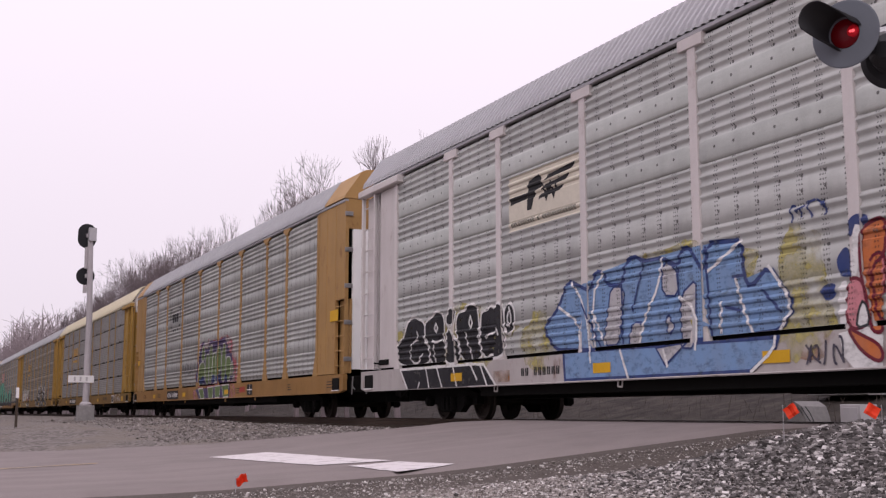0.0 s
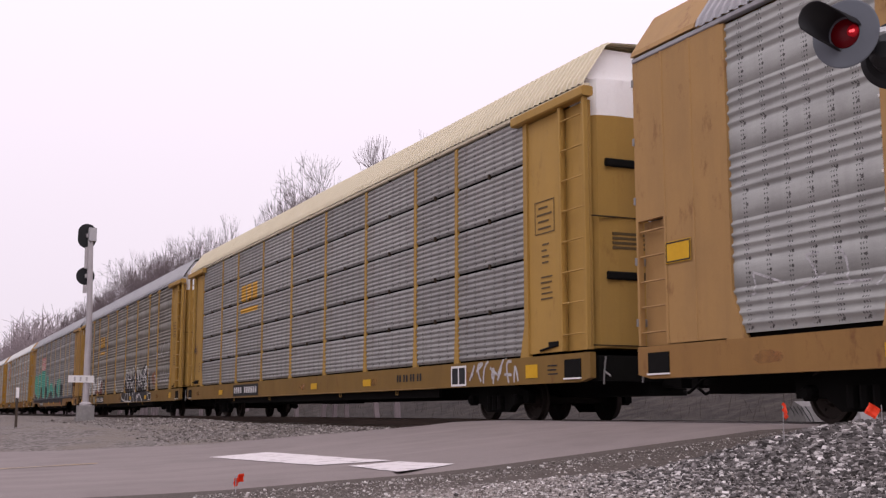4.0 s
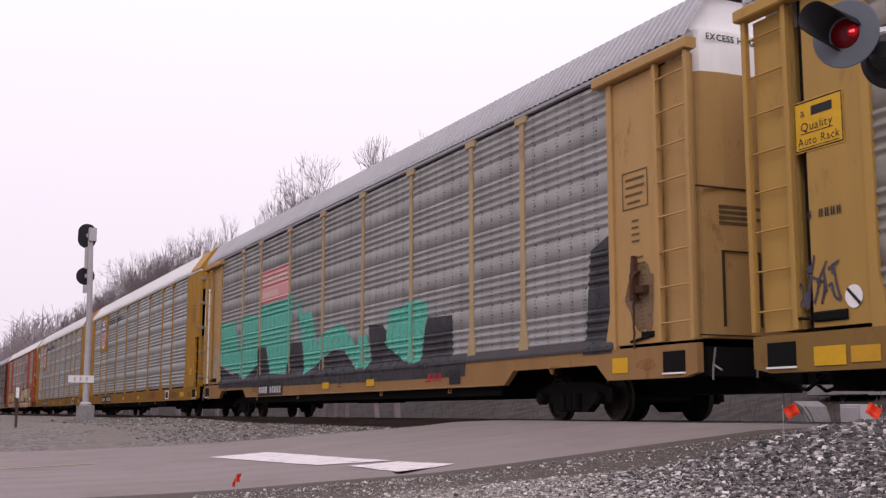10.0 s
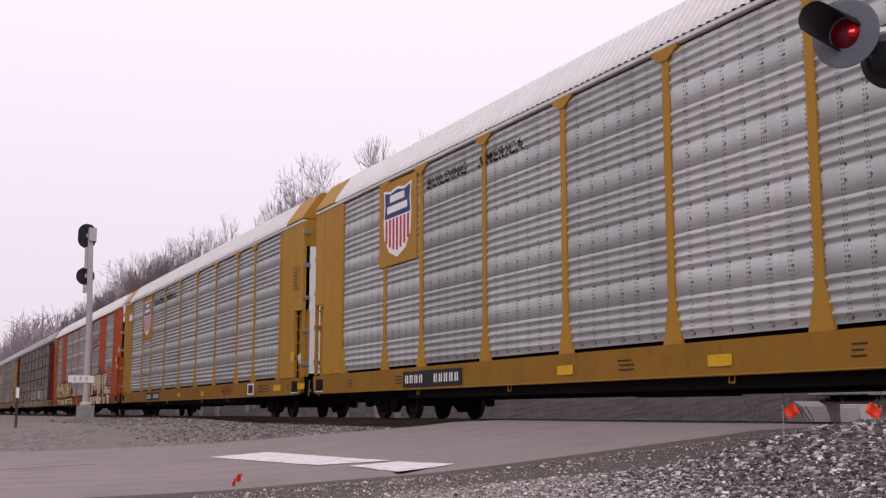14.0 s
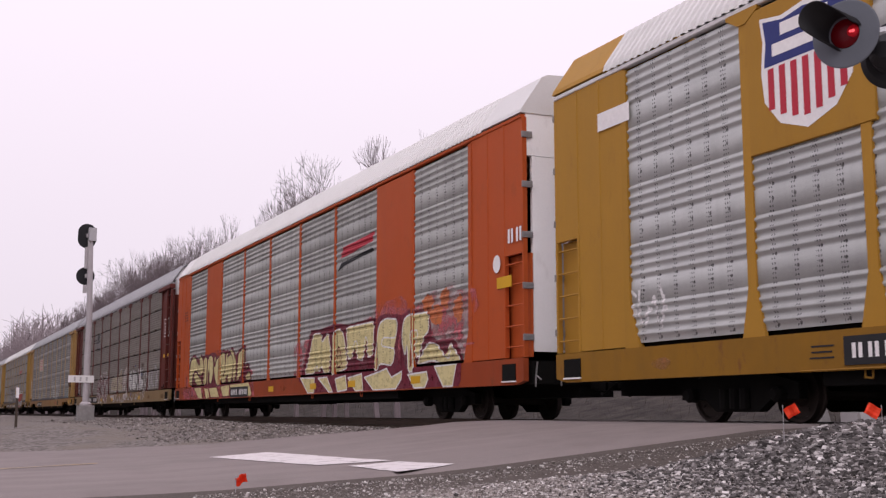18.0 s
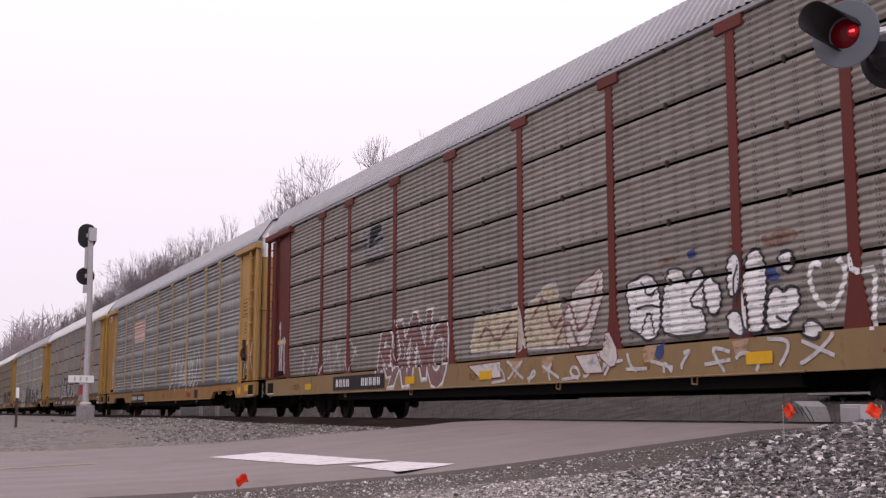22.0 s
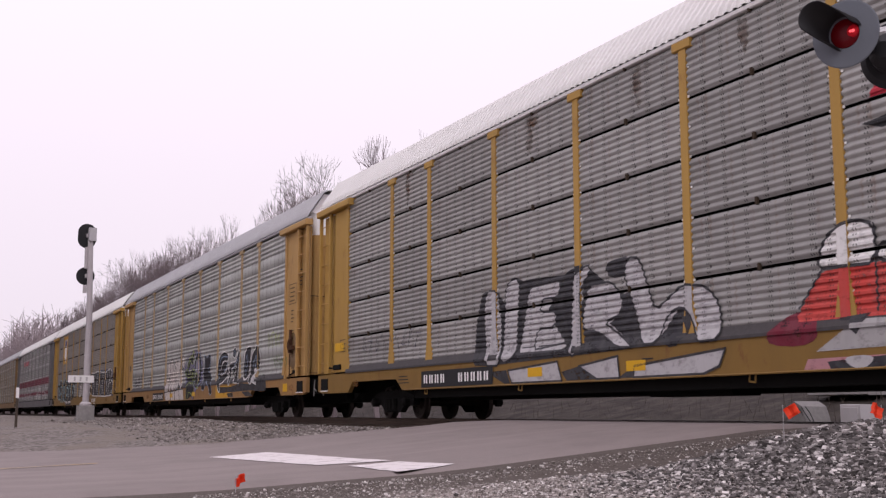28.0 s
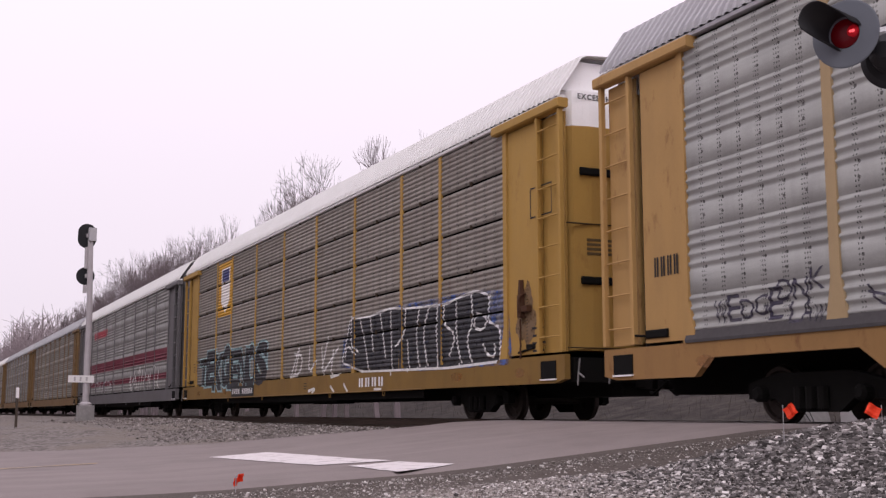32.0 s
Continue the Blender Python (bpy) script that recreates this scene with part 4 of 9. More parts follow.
SPECS = [
    dict(label="white car carrier, grey ribbed sheets, black and blue graffiti", body=OFFWHITE, panel=PALE, roof=ROOF_GREY, end="open", door=DOORWHITE, post="cap", strips=(3, 4)),
    dict(bolts=True, label="yellow car carrier, grey ribbed sheets, green and pink graffiti", body=YELLOW, panel=MID, roof=ROOF_GREY, end="closed", door=DOORWHITE, post="splay"),
    dict(label="olive yellow car carrier with fluted grey sheets, cream roof", body=OLIVE, panel=FLUTE, roof=ROOF_CREAM, end="open", door=DOORWHITE, post="slim", style="fluted", dark_slots=True),
    dict(label="yellow car carrier, browned sheets, white outlined graffiti", body=OLIVE, panel=BROWNED, roof=ROOF_GREY, end="open", door=DOORWHITE, post="thin"),
    dict(brake=True, label="tan yellow car carrier, dull sheets, large turquoise graffiti", body=TAN, panel=DULL, roof=ROOF_GREY, end="open", door=DOORWHITE, post="thin", post_mat=PALEPOST, arch=True, skirt=True, skirt_mat=SKIRT),
    dict(label="golden yellow car carrier, bright ribbed sheets, shield emblem", body=GOLD, panel=BRIGHT, roof=ROOF_WHITE, end="closed", door=DOORWHITE, post="splay"),
    dict(label="golden yellow car carrier, bright sheets and a shield emblem", body=GOLD, panel=BRIGHT, roof=ROOF_WHITE, end="closed", door=DOORWHITE, post="splay"),
    dict(label="orange car carrier, grey sheets, big cream and red graffiti", body=ORANGE, panel=MID, roof=ROOF_WHITE, end="closed", door=DOORWHITE, post="slim", solid=(1, 7), rail=ORANGE, cap=ROOF_WHITE),
    dict(label="oxide red car carrier, browned fluted sheets, many tags", body=OXIDE, panel=FLUTE_BROWN, roof=ROOF_GREY, end="open", door=DOORWHITE, post="cap", style="fluted", dark_slots=True, sill=OLDSILL),
    dict(brake=True, label="tan yellow car carrier, dull ribbed sheets, white tags", body=TAN, panel=DULL, roof=ROOF_GREY, end="open", door=DOORWHITE, post="thin", post_mat=PALEPOST, arch=True, skirt=True, skirt_mat=SKIRT),
    dict(bolts=True, label="olive yellow car carrier, fluted sheets, grey and red graffiti", body=OLIVE, panel=FLUTE, roof=ROOF_WHITE, end="open", door=DOORWHITE, post="thin", style="fluted", dark_slots=True, arch=True, skirt=True, skirt_mat=SKIRT),
    dict(brake=True, label="tan yellow car carrier, grey ribbed sheets, black graffiti", body=TAN, panel=MID, roof=ROOF_GREY, end="open", door=DOORWHITE, post="thin", post_mat=PALEPOST, arch=True, skirt=True, skirt_mat=SKIRT),
    dict(brake=True, label="yellow car carrier, brown fluted sheets, blue-black graffiti", body=OLIVE, panel=FLUTE_BROWN, roof=ROOF_WHITE, end="open", door=DOORWHITE, post="slim", style="fluted", dark_slots=True),
    dict(label="grey car carrier with a maroon band on its ribbed sheets", body=GREYPAINT, panel=DULL, roof=ROOF_WHITE, end="open", door=GREYPAINT, post="slim"),
    dict(label="brown-yellow car carrier with browned ribbed sheets", body=FARTAN, panel=BROWNED, roof=ROOF_GREY, end="open", door=DOORWHITE, post="cap"),
    dict(label="yellow car carrier with dull grey sheets far down the train", body=FARTAN, panel=DULL, roof=ROOF_GREY, end="open", door=DOORWHITE, post="cap"),
    dict(label="yellow car carrier with fluted sheets at the far end", body=FARTAN, panel=FLUTE, roof=ROOF_WHITE, end="open", door=DOORWHITE, post="slim", style="fluted"),
    dict(label="tan car carrier with browned sheets at the far end", body=FARTAN, panel=BROWNED, roof=ROOF_GREY, end="open", door=DOORWHITE, post="cap"),
]
CENTRES = [10.79, 39.48, 68.24, 97.01, 125.62, 154.16, 182.69, 211.27, 239.92, 268.52, 297.12, 325.6, 354.24] + [354.24 + 28.62 * k for k in range(1, 6)]
for spec in SPECS:
    CARS.append(make_car(spec))

# ---- things beside the track ----
FLAGS = []
galv = plain("galvanised_steel", (0.42, 0.41, 0.42), 0.45, 0.6, 0.3, 8)
pale_metal = plain("mast_paint", (0.42, 0.39, 0.40), 0.6, 0.1, 0.3, 6)
black_disc = plain("signal_black", (0.02, 0.02, 0.022), 0.5, 0, 0.2)
concrete = plain("concrete", (0.30, 0.285, 0.28), 0.9, 0, 0.5, 10)


def railway_signal(x, y, z):
    sig = thing("railway_signal", None, None, "pale grey railway signal mast with two black heads", "railway signal", at=(x, y, z))
    part("base", Geo().box(-0.27, 0.27, -0.25, 0.25, -0.3, 0.5, 0.02).box(-0.31, 0.31, -0.29, 0.29, -0.3, 0.08), concrete, sig, "grey concrete base block")
    part("mast", Geo().tube((0, 0, 0.45), (0, 0, 3.4), 0.115, 0.105, 12).tube((0, 0, 3.4), (-0.07, 0, 6.2), 0.105, 0.09, 12), pale_metal, sig)
    part("collar", Geo().lathe([(0.2, 0), (0.2, 0.06), (0.13, 0.12)], (0, 0, 0.5), (0, 0, 1), 12), pale_metal, sig)
    for cx, cz, rw, rh in ((-0.17, 6.36, 0.31, 0.43), (-0.17, 4.95, 0.31, 0.31)):
        g = Geo()
        n = 26
        pts = []
        for i in range(n):
            a = 2 * math.pi * i / n
            pts.append((cx + rw * math.cos(a), cz + (rh - rw) * (1 if math.sin(a) > 0 else -1) + rw * math.sin(a)))
        g.prism(pts, 0, 2, 1, 0.16, 0.19)
        head = part("signal_head", g, black_disc, sig, "black rounded signal backing plate")
        part("hood", Geo().tube((cx, 0.18, cz), (cx, 0.5, cz - 0.02), 0.15, 0.15, 14), black_disc, head)
        if rh > rw:
            part("housing", Geo().box(cx + 0.02, cx + 0.28, -0.16, 0.16, cz - 0.2, cz + 0.26, 0.02), galv, head, "grey metal lamp housing")
        part("bracket", Geo().box(cx - 0.03, 0.04, 0.02, 0.18, cz - 0.06, cz + 0.06, 0.01), pale_metal, head)
    g = Geo().tube((-0.17, 0.05, 5.2), (-0.17, 0.05, 5.95), 0.07, sides=8).box(-0.24, -0.10, 0, 0.1, 5.55, 5.85).box(-0.25, -0.13, 0, 0.1, 4.35, 4.62)
    part("cable_box", g, pale_metal, sig)
    plate = part("number_plate", Geo().box(-0.62, 0.22, -0.14, -0.12, 1.27, 1.51), MATS["stencil_white"], sig, "white plate on the mast")
    part("plate_bar", Geo().box(-0.44, -0.38, -0.146, -0.136, 1.32, 1.46).box(-0.25, -0.19, -0.146, -0.136, 1.32, 1.46).box(-0.05, 0.01, -0.146, -0.136, 1.32, 1.46), plain("bar_grey", (0.45, 0.43, 0.43), 0.6), plate)
    return sig


railway_signal(5.61, 40.8, -0.12)
mp = thing("marker_post", Geo().box(-0.03, 0.03, -0.03, 0.03, -0.1, 0.95, 0.006), tie_mat, "thin dark wooden marker post in the gravel", "post", at=(2.47, 29.6, ground_z(2.47, 29.6)))
part("marker_plate", Geo().box(-0.035, 0.035, -0.04, -0.03, 0.7, 0.95), MATS["stencil_white"], mp)


def crossing_signal():
    """Flashing warning light on its mast beside the road."""
    c = Vector((5.97, 5.93, 2.82))
    ahead = Vector((-0.93, -0.37, -0.02)).normalized()
    side = ahead.cross(Vector((0, 0, 1))).normalized()
    foot = (6.42, 5.78, ground_z(6.42, 5.78))
    sig = thing("crossing_signal", None, None, "level crossing warning light with a hooded red lamp", "crossing signal", at=(0, 0, 0))
    grey_disc = plain("lamp_disc_grey", (0.115, 0.125, 0.145), 0.5, 0, 0.2, 5)
    disc = part("lamp_disc", Geo().lathe([(0.05, -0.03), (0.20, -0.025), (0.245, 0.0), (0.25, 0.012), (0.24, 0.016), (0.13, 0.02)], c, ahead, 36), grey_disc, sig, "round blue-grey background disc")
    part("lens", Geo().lathe([(0.108, 0.021), (0.10, 0.027), (0.06, 0.034), (0.02, 0.036)], c, ahead, 24).mesh("lens", True), glowing("red_lens", (0.07, 0.001, 0.003), 0.16), disc, "glowing red lens")
    spot = c - side * 0.055 + Vector((0, 0, 0.004))
    part("bulb", Geo().lathe([(0.05, 0.030), (0.03, 0.038), (0.01, 0.041)], spot, ahead, 16).mesh("bulb", True), glowing("red_glow", (0.32, 0.006, 0.012), 0.30), disc, "brighter red heart of the lens")
    part("filament", Geo().lathe([(0.013, 0.041), (0.010, 0.046), (0.003, 0.048)], spot - side * 0.012, ahead, 10).lathe([(0.011, 0.041), (0.008, 0.045), (0.003, 0.046)], spot + side * 0.008, ahead, 10), glowing("red_filament", (1.0, 0.10, 0.12), 1.1), disc, "bright red glowing spot")
    hood, n = Geo(), 22
    rows = []
    out_way = Vector((-1.13, -0.13, 0.22)).normalized()
    for r in (0.130, 0.122):
        inner, outer = [], []
        for i in range(n + 1):
            a = radians(-75 + 240 * i / n)
            d = side * math.cos(a) + Vector((0, 0, 1)) * math.sin(a)
            reach = 0.31 * (1 - 0.70 * smooth(1.9, 2.9, a)) * (0.30 + 0.70 * smooth(-1.3, -0.5, a))
            inner.append(tuple(c + d * r + ahead * 0.015))
            outer.append(tuple(c + d * r * 0.92 + out_way * (0.03 + reach)))
        rows.append((inner, outer))
    hood.grid([rows[0][0], rows[0][1], rows[1][1], rows[1][0]])
    part("hood", hood.mesh("hood", True), black_disc, disc, "black lamp hood")
    part("housing", Geo().lathe([(0.05, -0.22), (0.13, -0.18), (0.15, -0.03)], c, ahead, 20), grey_disc, disc)
    back = c + Vector((0.36, -0.09, -0.13))
    d2 = part("lamp_disc", Geo().lathe([(0.05, 0.03), (0.20, 0.025), (0.25, 0.0), (0.245, -0.015), (0.13, -0.02)], back, ahead, 36), black_disc, sig, "dark disc of the lamp that faces away")
    part("housing", Geo().lathe([(0.15, 0.02), (0.13, 0.14), (0.06, 0.2)], back, ahead, 20), black_disc, d2)
    top = Vector((foot[0], foot[1], 3.5))
    part("mast", Geo().tube(foot, top, 0.055, sides=14), galv, sig, "bare galvanised steel mast")
    part("conduit", Geo().tube((foot[0] - 0.055, foot[1] + 0.02, foot[2]), (foot[0] - 0.055, foot[1] + 0.02, 2.6), 0.014, sides=8), grey_disc, sig)
    arm = Geo().tube(c - ahead * 0.12, (foot[0], foot[1], 2.88), 0.045, sides=10).box(foot[0] - 0.09, foot[0] + 0.09, foot[1] - 0.09, foot[1] + 0.09, 2.75, 3.05, 0.02).tube(back, (foot[0], foot[1], 2.7), 0.045, sides=10)
    part("arm", arm, galv, sig, "silver cross arm and junction box")
    for z in (2.2, 2.45):
        part("clamp", Geo().box(foot[0] - 0.08, foot[0] + 0.06, foot[1] - 0.06, foot[1] + 0.06, z - 0.03, z + 0.03, 0.01), galv, sig)


crossing_signal()


def marker_flag(x, y, height, turn, lean, swing, label, seed):
    """Wire-staked plastic flag whose sheet turns in the wind."""
    z = ground_z(x, y)
    height = height - z
    f = thing("marker_flag", None, None, label, "marker flag", "orange marker flags", at=(x, y, z))
    part("wire", Geo().tube((0, 0, -0.05), (0, 0, height), 0.004, sides=5), galv, f)
    m = MATS.get("flag_orange")
    if not m:
        m, n, l, b = tree_of("flag_orange")
        MATS["flag_orange"] = m
        b.inputs["Base Color"].default_value = (0.95, 0.09, 0.035, 1)
        b.inputs["Roughness"].default_value = 0.45
        l.new(mixed(n, l, noisy(n, l, mapped(n, l, 1, 1, 1), 18, 3), (1.0, 0.12, 0.05), (0.80, 0.07, 0.03)), b.inputs["Base Color"])
        tr = n.new("ShaderNodeBsdfTranslucent")
        tr.inputs[0].default_value = (0.95, 0.12, 0.05, 1)
        mx = n.new("ShaderNodeMixShader")
        mx.inputs[0].default_value = 0.4
        l.new(b.outputs[0], mx.inputs[1])
        l.new(tr.outputs[0], mx.inputs[2])
        l.new(mx.outputs[0], n["Material Output"].inputs[0])
    g = Geo()
    g.grid([[(i * 0.125 / 6, 0.012 * math.sin(i * 1.3 + seed) + 0.006 * math.sin(j * 2 + seed), -j * 0.105 / 4) for j in range(5)] for i in range(7)])
    g.grid([[(i * 0.125 / 6, 0.0016 + 0.012 * math.sin(i * 1.3 + seed) + 0.006 * math.sin(j * 2 + seed), -j * 0.105 / 4) for j in range(5)] for i in range(7)])
    g.v = [(0.80 * (p * 0.86 - r * 0.5), q, 0.85 * (r * 0.86 + p * 0.5) - 0.035) for p, q, r in g.v]
    sheet_ob = part("flag_sheet", g, m, f, at=(0, 0, height))
    rng = random.Random(seed)
    rows = []
    for k in range(65):
        rows.append((k * 0.5, turn + swing * (rng.random() - 0.5) * 2, lean * (0.8 + 0.4 * rng.random())))
    FLAGS.append((sheet_ob, pose(0, 0, height), 1.0, rows))


marker_flag(2.62, 9.80, -0.40, 30, 25, 28, "orange plastic marker flag at the road edge", 3)
marker_flag(6.10, 6.90, 0.19, -80, 12, 45, "orange plastic marker flag on the stone heap", 5)
marker_flag(6.62, 6.42, 0.19, 150, 8, 35, "orange plastic marker flag on the stone heap crest", 8)

marker_flag(0.40, 7.36, -0.40, 205, 10, 16, "orange plastic marker flag at the verge", 12)
# the wind brings this one round half way through
FLAGS[-1] = FLAGS[-1][:3] + ([(t, a if t < 17 else a - 150 * smooth(17, 18.5, t), c) for t, a, c in FLAGS[-1][3]],)

# far side of the track
white_box = thing("utility_cabinet", None, None, "white metal utility cabinet beyond the track", "utility cabinet", at=(23.2, 23.3, ground_z(23.2, 23.3)))
part("body", Geo().box(-0.3, 0.3, -0.36, 0.36, 0, 0.72, 0.02), paint("cabinet_white", (0.42, 0.40, 0.41), amount=0.4), white_box)
part("door", Geo().box(-0.32, -0.30, -0.28, 0.28, 0.1, 0.64, 0.01), MATS["cabinet_white"], white_box)
block = thing("concrete_block", Geo().prism([(-0.45, 0), (0.5, 0), (0.3, 0.6), (0.1, 0.85), (-0.2, 0.7)], 1, 2, 0, -0.4, 0.5), plain("old_concrete", (0.22, 0.21, 0.205), 0.9, 0, 0.6, 8), "broken grey concrete block with loose cables", "concrete block", at=(23.0, 25.0, ground_z(23, 25)))
wires = Geo()
for k in range(5):
    p = Vector((-0.42, 0.25 - 0.15 * k, 0.7))
    for q in range(6):
        e = p + Vector((0.02, -0.12 + 0.05 * math.sin(k * 3 + q), -0.16 - 0.03 * q))
        wires.tube(p, e, 0.014, sides=5)
        p = e
part("cable", wires, black_disc, block, "black loose cable")
sheds = thing("small_shed", None, None, "low grey shed far beyond the track", "shed", at=(27.5, 27.5, ground_z(27.5, 27.5)))
part("wall", Geo().box(-1.0, 1.0, -1.3, 1.3, 0, 0.85, 0.02), concrete, sheds)
part("roof", Geo().box(-1.15, 1.15, -1.45, 1.45, 0.85, 0.95, 0.02), galv, sheds)


# ---- bare winter trees ----
bark = plain("bare_bark", (0.21, 0.172, 0.18), 0.9, 0, 0.4, 6)


def bare_tree(seed, upright):
    """Trunk and a crown of limbs that fork down to fine twigs; 10 m high."""
    rng = random.Random(seed)
    trunk, crown = Geo(), Geo()

    def grow(p, d, length, r, depth):
        g = trunk if depth > 4 else crown
        n = 3 if depth > 2 else 2
        for k in range(n):
            d2 = (d + Vector((rng.gauss(0, 0.13), rng.gauss(0, 0.13), rng.gauss(0.05, 0.08)))).normalized()
            e = p + d2 * (length / n)
            g.tube(p, e, r, r * 0.86, 5 if depth > 3 else 3, False)
            p, d, r = e, d2, r * 0.86
            if depth > 0 and (depth < 5 or k > 0) and rng.random() < 0.8:
                branch(p, d, length, r, depth)
        if depth > 0:
            for _ in range(3):
                branch(p, d, length, r, depth)

    def branch(p, d, length, r, depth):
        a, spread = rng.uniform(0, 6.28), rng.uniform(0.35, 0.85) * (0.8 if upright else 1.1)
        u = d.cross(Vector((0.3, 0.7, 0.2))).normalized()
        w = d.cross(u)
        nd = (d * math.cos(spread) + (u * math.cos(a) + w * math.sin(a)) * math.sin(spread) + Vector((0, 0, 0.22 if upright else 0.1))).normalized()
        grow(p, nd, length * rng.uniform(0.55, 0.78), max(0.008, r * 0.60), depth - 1)
    grow(Vector((0, 0, -0.3)), Vector((0, 0, 1)), 3.4, 0.19, 5)
    top = max(v[2] for v in crown.v)
    k = 10.0 / top
    high = [v for v in crown.v if v[2] > 0.55 * top]
    mx, my = sum(v[0] for v in high) / len(high), sum(v[1] for v in high) / len(high)
    for g in (trunk, crown):
        g.v = [((x - mx * z / top) * k, (y - my * z / top) * k, z * k) for x, y, z in g.v]
    return trunk, crown


def tree_thing(seed, upright):
    t, c = bare_tree(seed, upright)
    ob = thing("bare_tree", None, None, "leafless grey-brown tree with fine upright twigs", "tree", "bare trees behind the railway")
    part("trunk", t, bark, ob)
    part("crown", c, bark, ob, "bare twigs")
    return ob


TREES = [tree_thing(s, u) for s, u in ((4, True), (9, False), (15, True))]
SPOTS = [(18.0, 56.0, 12.4), (19.5, 56.2, 13.9), (20.4, 57.0, 12.4), (21.2, 57.4, 12.8), (21.7, 54.2, 14.4), (22.7, 54.0, 14.9),
         (15.2, 104, 11.0), (16.6, 101, 12.8), (18.2, 99, 14.0), (19.6, 100, 15.2), (21.2, 98, 16.0), (22.8, 97, 15.3), (24.2, 97, 15.9), (25.6, 93, 15.8), (26.8, 95, 17.0),
         (17.4, 120, 13.2), (20.5, 118, 16.4), (24, 112, 16.4), (16.2, 128, 12.5), (18.9, 124, 15.0), (22.4, 116, 17.0), (20.2, 108, 15.4), (26.0, 104, 17.0), (15.8, 110, 11.5)]
for k, (x, y, h) in enumerate(SPOTS):
    m = pose(x, y, ground_z(x, y), 0, 0, 67 * k)
    if k < 3:
        TREES[k].matrix_basis = m
        ob = TREES[k]
    else:
        ob = copy_thing(TREES[k % 3], m)
    ob.scale = (h / 10 * 0.62, h / 10 * 0.62, h / 10)

rng = random.Random(21)
woods = Geo()
for k in range(4200):
    f = rng.random()
    y = 150 + 260 * f
    x = 15 + 0.03 * (y - 150) + rng.random() ** 1.5 * 60
    h = (11.6 + 4 * noise.noise((x * 0.08, y * 0.02, 1))) * (0.75 + 0.35 * rng.random()) + 0.012 * (y - 150)
    base = Vector((x, y, 0))
    tip = base + Vector((rng.gauss(0, 0.8), rng.gauss(0, 0.8), h))
    woods.tube(base, tip, 0.09, 0.03, 3, False)
    for q in range(7):
        s = base.lerp(tip, rng.uniform(0.3, 0.98))
        woods.tube(s, s + Vector((rng.gauss(0, 1.1), rng.gauss(0, 1.1), rng.uniform(0.6, 2.2))), 0.05, 0.02, 3, False)
# unseen trees beside and behind the camera, added to dim the cars' sides
back = Geo()
for k in range(330):
    y = -120 + 3.0 * k
    near = smooth(26, 52, y)
    x = -24 + 5 * noise.noise((y * 0.05, 0, 4)) * (1 - 0.7 * near) + 15 * near
    h = 4.5 + 2.0 * noise.noise((y * 0.11, 3, 4)) + 11.0 * near
    back.tube((x, y, -1), (x + rng.gauss(0, 0.6), y + rng.gauss(0, 0.6), h), 1.9, 0.9, 7)
thing("tree_belt", back, bark, "unseen dense tree belt, added to shade the far cars", "woods", kind="stuff")
# paler than the near bark: distance haze is mixed into the colour
thing("far_woods", woods, plain("hazy_far_bark", (0.30, 0.25, 0.26), 0.9, 0, 0.4, 6), "distant leafless grey-brown woodland edge", "woods", kind="stuff")
scrub = Geo()
for k in range(900):
    x, y = rng.uniform(24, 34), 19 + 75 * rng.random() ** 1.3
    b = Vector((x, y, ground_z(x, y)))
    scrub.tube(b, b + Vector((rng.gauss(0, 0.12), rng.gauss(0, 0.12), rng.uniform(0.2, 0.6))), 0.009, 0.004, 3, False)
thing("dry_scrub", scrub, plain("dry_stalk", (0.07, 0.056, 0.046), 0.9), "dry brown grass stalks on the far bank", "dry grass", kind="stuff")

# ---- paint on the cars: emblems, stencils and graffiti ----
# along each car, marks are set out in metres from a point near its leading end
LEAD = (13.18, 13.05, 12.74, 12.91, 13.04, 12.82, 13.19, 13.56, 12.93, 12.86, 13.17, 13.2, 13.24, 13.2, 13.2, 13.2, 13.2, 13.2)


def glyphs(letters, weights):
    """Outlines of the built-in font as flat faces in a unit box, by letter and weight."""
    made, out = [], {}
    for ch in letters:
        for w in weights:
            cu = bpy.data.curves.new("letter", "FONT")
            cu.body, cu.size, cu.offset, cu.resolution_u, cu.fill_mode = ch, 1.0, w, 3, "FRONT"
            made.append((ch, w, new("letter", cu)))
    deps = bpy.context.evaluated_depsgraph_get()
    for ch, w, ob in made:
        me = ob.evaluated_get(deps).to_mesh()
        out[ch, w] = ([(v.co.x, v.co.y) for v in me.vertices], [tuple(p.vertices) for p in me.polygons])
        ob.evaluated_get(deps).to_mesh_clear()
    for ch, w, ob in made:
        cu = ob.data
        bpy.data.objects.remove(ob)
        bpy.data.curves.remove(cu)
    return out


GLYPHS = glyphs("ABCDEFGHIKLMNOPQRSTUWXYZaulityock", (0.0, 0.025, 0.05, 0.06, 0.075, 0.10, 0.15))


